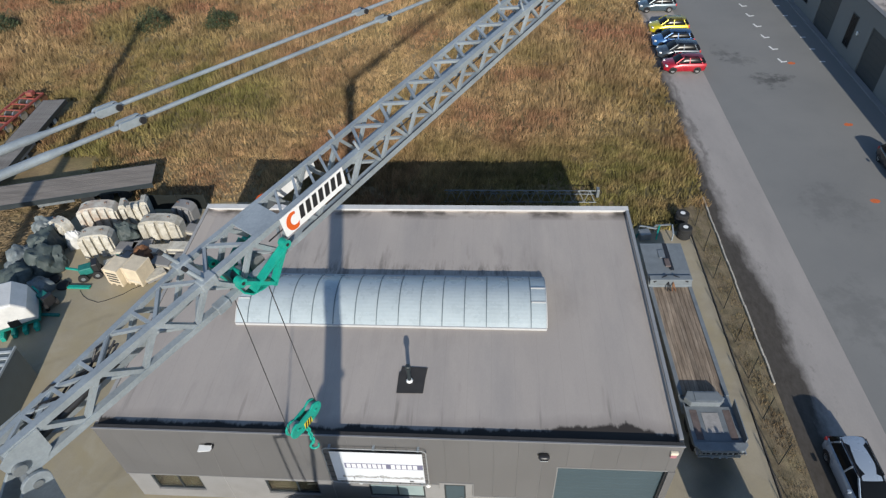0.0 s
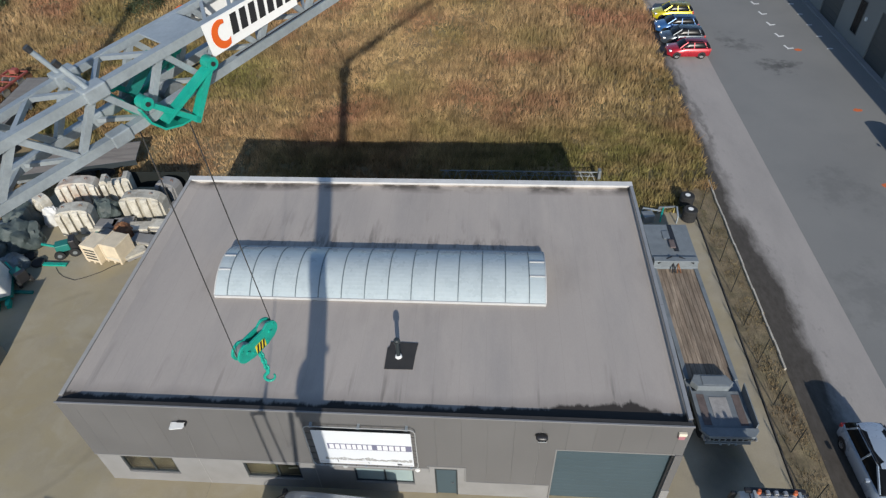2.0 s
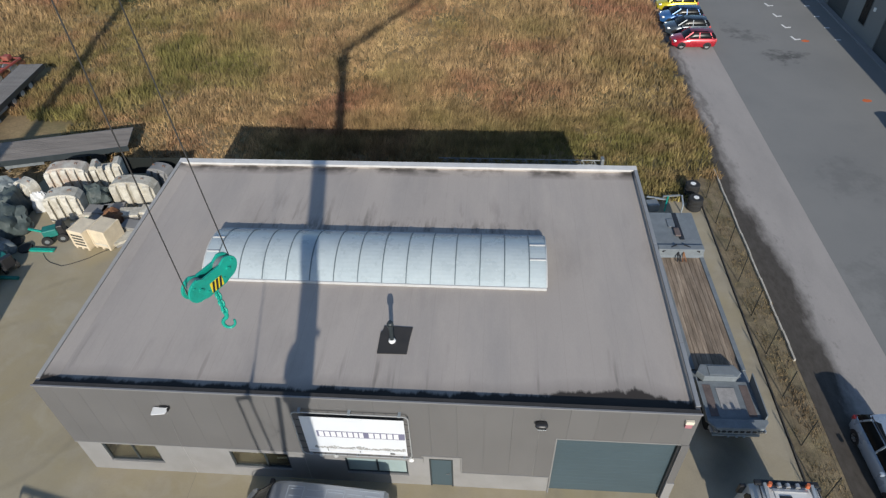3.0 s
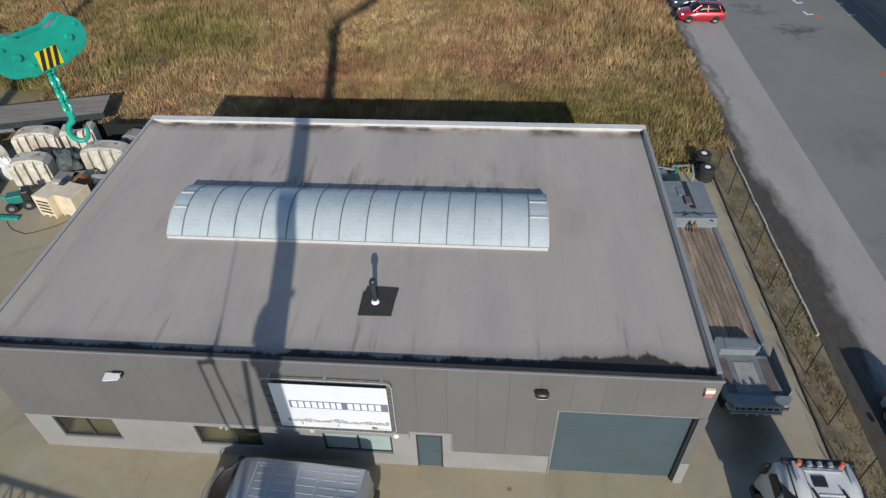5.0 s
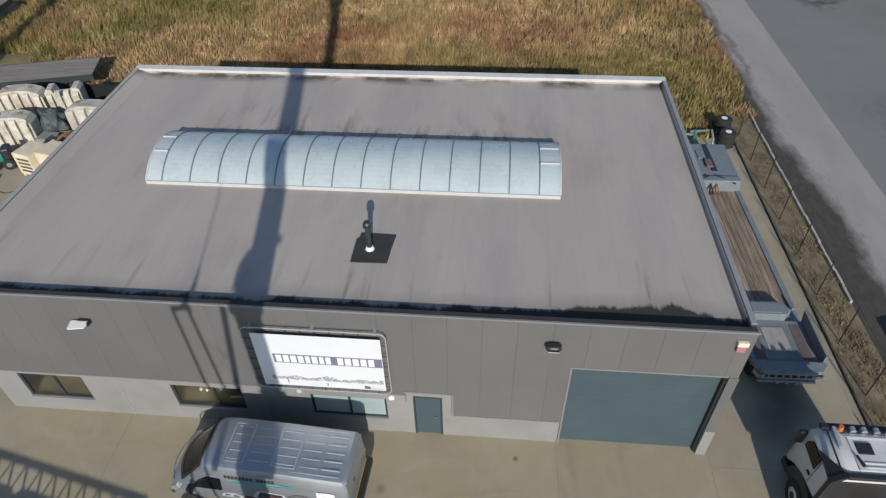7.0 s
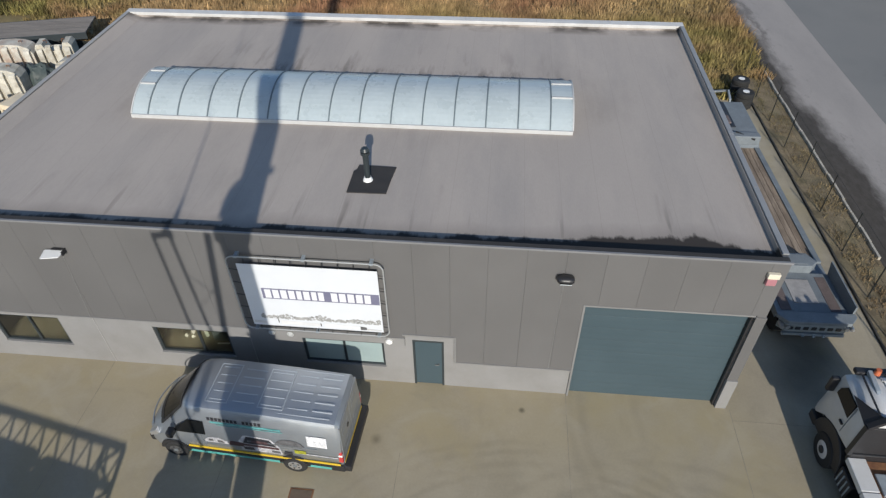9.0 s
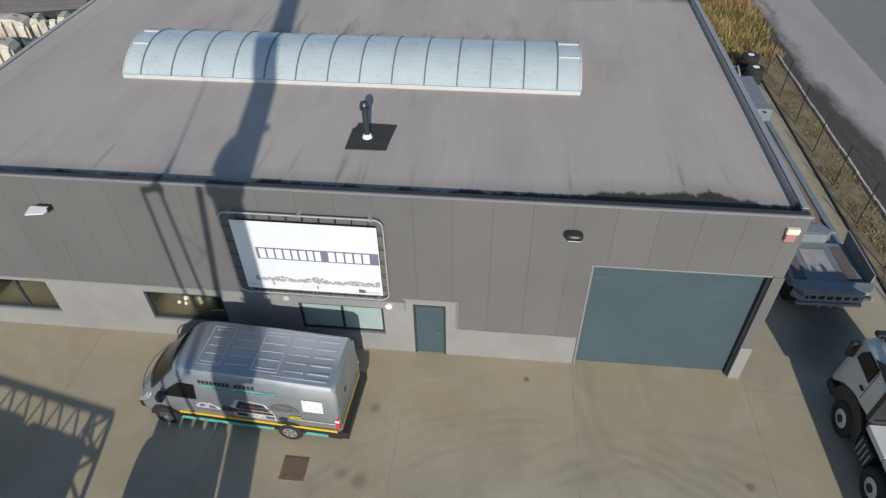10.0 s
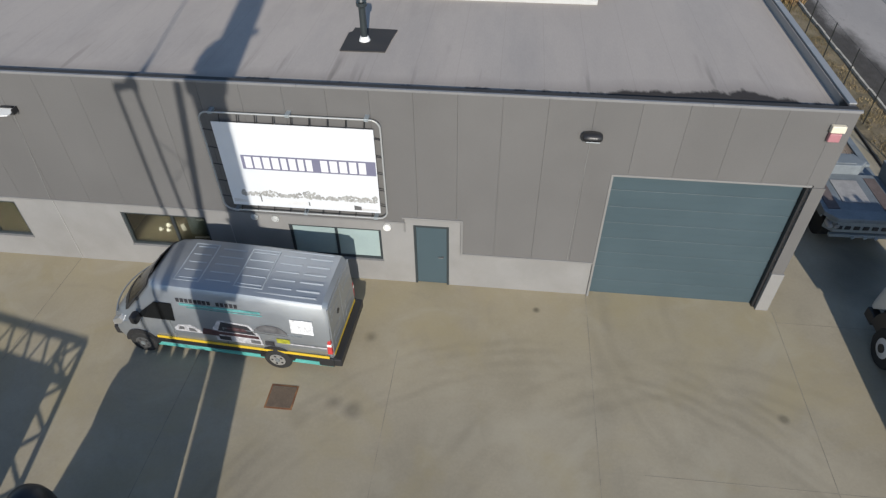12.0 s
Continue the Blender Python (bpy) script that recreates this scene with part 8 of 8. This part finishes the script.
# ---- vegetation ----
def grass_material(name, dry, red, green):
    m = bpy.data.materials.new(name)
    m.use_nodes = True
    N, L = m.node_tree.nodes, m.node_tree.links
    b = N["Principled BSDF"]
    b.inputs["Roughness"].default_value = 0.8
    b.inputs["Specular IOR Level"].default_value = 0.25
    geo = N.new("ShaderNodeNewGeometry")

    def nz(scale, off):
        mp = N.new("ShaderNodeMapping")
        mp.inputs["Location"].default_value = (off, off * 0.7, 0)
        mp.inputs["Scale"].default_value = (1, 1, 0)
        L.new(geo.outputs["Position"], mp.inputs[0])
        n = N.new("ShaderNodeTexNoise")
        n.inputs["Scale"].default_value, n.inputs["Detail"].default_value = scale, 4
        L.new(mp.outputs[0], n.inputs["Vector"])
        return n.outputs["Fac"]

    def rng(v, a, c, lo, hi):
        r = N.new("ShaderNodeMapRange")
        for k, x in (("From Min", a), ("From Max", c), ("To Min", lo), ("To Max", hi)):
            r.inputs[k].default_value = x
        L.new(v, r.inputs["Value"])
        return r.outputs[0]

    def mix(f, a, c):
        x = N.new("ShaderNodeMix")
        x.data_type = "RGBA"
        L.new(f, x.inputs[0])
        for s, v in ((x.inputs[6], a), (x.inputs[7], c)):
            if isinstance(v, tuple):
                s.default_value = (*v, 1)
            else:
                L.new(v, s)
        return x.outputs[2]
    col = mix(rng(nz(0.11, 3.0), 0.47, 0.64, 0, 1), dry, red)
    # damp green hollows west of the workshop and close behind it
    g = rng(nz(0.085, 41.0), 0.48, 0.68, 0, 0.7)
    for cx, cy, r0, r1, amt in ((-38.0, 34.0, 6.0, 19.0, 0.85), (-19.0, 17.0, 3.0, 9.0, 0.6), (-6.0, 18.0, 3.0, 10.0, 0.5), (4.5, 24.0, 3.0, 9.0, 0.9), (-29.0, 26.5, 3.0, 7.0, -1.3)):
        d = N.new("ShaderNodeVectorMath")
        d.operation = "DISTANCE"
        d.inputs[1].default_value = (cx, cy, 0)
        L.new(geo.outputs["Position"], d.inputs[0])
        k = N.new("ShaderNodeMath")
        k.operation = "MULTIPLY_ADD"
        L.new(rng(d.outputs["Value"], r0, r1, amt, 0.0), k.inputs[0])
        L.new(rng(nz(0.35, cx), 0.36, 0.58, 0.15, 1.0), k.inputs[1])
        L.new(g, k.inputs[2])
        k.use_clamp = True
        g = k.outputs[0]
    col = mix(g, col, green)
    sc = N.new("ShaderNodeVectorMath")
    sc.operation = "SCALE"
    L.new(col, sc.inputs[0])
    v = rng(geo.outputs["Random Per Island"], 0, 1, 0.74, 1.26)
    for scale, off, lo, hi in ((0.33, 7.0, 0.72, 1.25), (1.1, 13.0, 0.68, 1.32)):
        k = N.new("ShaderNodeMath")
        k.operation = "MULTIPLY"
        L.new(v, k.inputs[0])
        L.new(rng(nz(scale, off), 0.34, 0.66, lo, hi), k.inputs[1])
        v = k.outputs[0]
    L.new(v, sc.inputs["Scale"])
    L.new(sc.outputs[0], b.inputs["Base Color"])
    return m


M_GRASS = grass_material("field_grass", (0.374, 0.254, 0.127), (0.31, 0.158, 0.091), (0.197, 0.172, 0.058))


def grass(name, regions, material, label, seed, per=5):
    """Tufts of single blades; regions: x0, x1, y0, y1, tufts a square metre, height, keep(x, y)."""
    rng = np.random.default_rng(seed)
    V, F = [], 0
    for x0, x1, y0, y1, dens, hgt, keep in regions:
        n = int((x1 - x0) * (y1 - y0) * dens)
        p = np.stack([rng.uniform(x0, x1, n), rng.uniform(y0, y1, n)], 1)
        ok = keep(p[:, 0], p[:, 1])
        p = p[ok]
        # taller stands and thinner patches
        t = np.sin(p[:, 0] * 0.21 + 1.3) * np.sin(p[:, 1] * 0.17 + 0.4) + 0.6 * np.sin(p[:, 0] * 0.53 - p[:, 1] * 0.31) + 0.4 * np.sin(p[:, 0] * 1.3 + p[:, 1] * 1.1)
        th = hgt * (1.0 + 0.32 * t) * rng.uniform(0.75, 1.25, len(p))
        for _ in range(per):
            m = len(p)
            a = rng.uniform(0, 2 * np.pi, m)
            lean = rng.normal(0, 0.33, (m, 2)) * th[:, None] + np.array([0.10, 0.02]) * th[:, None]
            base = p + rng.normal(0, 0.09, (m, 2))
            w = rng.uniform(0.018, 0.045, m) * min(0.6 + hgt, 6.0 * hgt)
            dx, dy = np.cos(a) * w, np.sin(a) * w
            hh = th * rng.uniform(0.6, 1.15, m)
            tri = np.empty((m, 3, 3))
            tri[:, 0] = np.stack([base[:, 0] - dx, base[:, 1] - dy, np.full(m, -0.03)], 1)
            tri[:, 1] = np.stack([base[:, 0] + dx, base[:, 1] + dy, np.full(m, -0.03)], 1)
            tri[:, 2] = np.stack([base[:, 0] + lean[:, 0], base[:, 1] + lean[:, 1], hh], 1)
            V.append(tri)
    V = np.concatenate(V).reshape(-1, 3)
    n = len(V) // 3
    me = bpy.data.meshes.new(name)
    me.vertices.add(len(V))
    me.vertices.foreach_set("co", V.astype(np.float32).ravel())
    me.loops.add(len(V))
    me.loops.foreach_set("vertex_index", np.arange(len(V), dtype=np.int32))
    me.polygons.add(n)
    me.polygons.foreach_set("loop_start", np.arange(0, len(V), 3, dtype=np.int32))
    me.polygons.foreach_set("loop_total", np.full(n, 3, dtype=np.int32))
    me.update()
    me.materials.append(material)
    return tagged(new(name, me), label, "grass", "", "stuff")


def open_field(x, y):
    west = (x > -24.5) | (y > 27.5) | (x < -49)
    west &= ~((np.abs(x + 46.4) < 1.7) & (y < 36.4))
    track = (x < -37.5) & (y < 30 + (x + 50) * -0.3) & (x > -49)
    return west & ~track & ~((x > 0.6) & (y < 19.2)) & ~((x > 5.4) & (y < 21.5)) & ~((x < -42) & (y < 26))


grass("field_grass", [(-24, 7.75, 14.5, 30, 26, 0.42, open_field), (-62, 7.95, 24, 46, 20, 0.46, open_field), (-78, 8.35, 46, 92, 13, 0.52, open_field),
                      (-38.5, -24, 21.8, 29, 20, 0.34, lambda x, y: (y > 26.0 + (x + 33) * 0.28) | (x > -33.5))], M_GRASS, "tall dry straw-coloured and reddish field grass", 5, 5)
M_VGRASS = grass_material("verge_grass", (0.225, 0.175, 0.098), (0.175, 0.125, 0.072), (0.125, 0.12, 0.05))
grass("verge_grass", [(6.25, 7.55, -12, 23.7, 60, 0.09, lambda x, y: (np.abs(x - 6.36) > 0.05) & (np.sin(x * 5.1 + y * 0.7) + np.sin(y * 1.9) + 0.8 * np.sin(y * 4.3 + x * 3) > -0.5)), (1.4, 5.85, 18.9, 20.6, 30, 0.22, lambda x, y: y > 20.05 - (x - 1.3) * 0.2)], M_VGRASS, "short dry grass on the fence verge", 8, 4)


def twigs():
    rng = random.Random(21)
    vs, fs = [], []
    for _ in range(900):
        x, y = rng.uniform(-42.5, -36.6), rng.uniform(15.2, 22.6)
        if y > 22.4 + (x + 37) * 0.25 or (x > -37.6 and y < 17.5):
            continue
        a, l, z = rng.uniform(0, 6.28), rng.uniform(0.3, 1.1), rng.uniform(0.0, 0.25)
        dx, dy, w = math.cos(a) * l / 2, math.sin(a) * l / 2, rng.uniform(0.012, 0.03)
        i = len(vs)
        vs += [(x - dx - dy * w, y - dy + dx * w, z), (x - dx + dy * w, y - dy - dx * w, z), (x + dx, y + dy, z + rng.uniform(-0.0, 0.2)), (x - dx, y - dy, z + 0.05)]
        fs += [(i, i + 1, i + 2), (i, i + 2, i + 3), (i + 1, i + 3, i + 2)]
    me = bpy.data.meshes.new("brushwood")
    me.from_pydata(vs, [], fs)
    me.materials.append(mat("brushwood", (0.22, 0.16, 0.09), 0.9, tone=0.3, scale=4))
    tagged(new("brushwood", me), "brown brushwood and dead stalks on bare soil", "brushwood", "", "stuff")


twigs()


def shrub(at, r, seed):
    s = thing("shrub", (*at, 0), 0, "dark green rounded shrub in the dry field", "shrub", "field shrubs")
    rng = np.random.default_rng(seed)
    bm = B()
    for k in range(6):
        a = 6.28 * k / 6
        rod(bm, (0, 0, 0), (math.cos(a) * r * 0.5, math.sin(a) * r * 0.5, r * 0.9), 0.04, 6, 0.015)
    part("stem", bm, M_RUST, s)
    n = 2600
    d = rng.normal(0, 1, (n, 3))
    d /= np.linalg.norm(d, axis=1)[:, None]
    d[:, 2] = np.abs(d[:, 2])
    rad = r * rng.uniform(0.45, 1.0, n) ** 0.5 * (1 + 0.25 * np.sin(d[:, 0] * 5 + seed) * np.sin(d[:, 1] * 4))
    c = d * rad[:, None] * np.array([1, 1, 1.05])
    u = rng.normal(0, 0.09, (n, 3))
    w = rng.normal(0, 0.05, (n, 3))
    V = np.stack([c - u, c + w, c + u], 1).reshape(-1, 3)
    me = bpy.data.meshes.new("leaves")
    me.from_pydata(V.tolist(), [], np.arange(len(V)).reshape(-1, 3).tolist())
    me.materials.append(M_LEAF)
    lv = new("leaves", me)
    lv.parent = s
    tagged(lv, "", "", "", "stuff")


M_LEAF = mat("shrub_leaf", (0.045, 0.06, 0.025), 0.7, tone=0.35, scale=3, grain=12)
for at, r, sd in (((-43.7, 52.1), 1.9, 2), ((-36.4, 52.1), 1.7, 4), ((-58, 60), 2.2, 6), ((-61, 52), 1.6, 9)):
    shrub(at, r, sd)
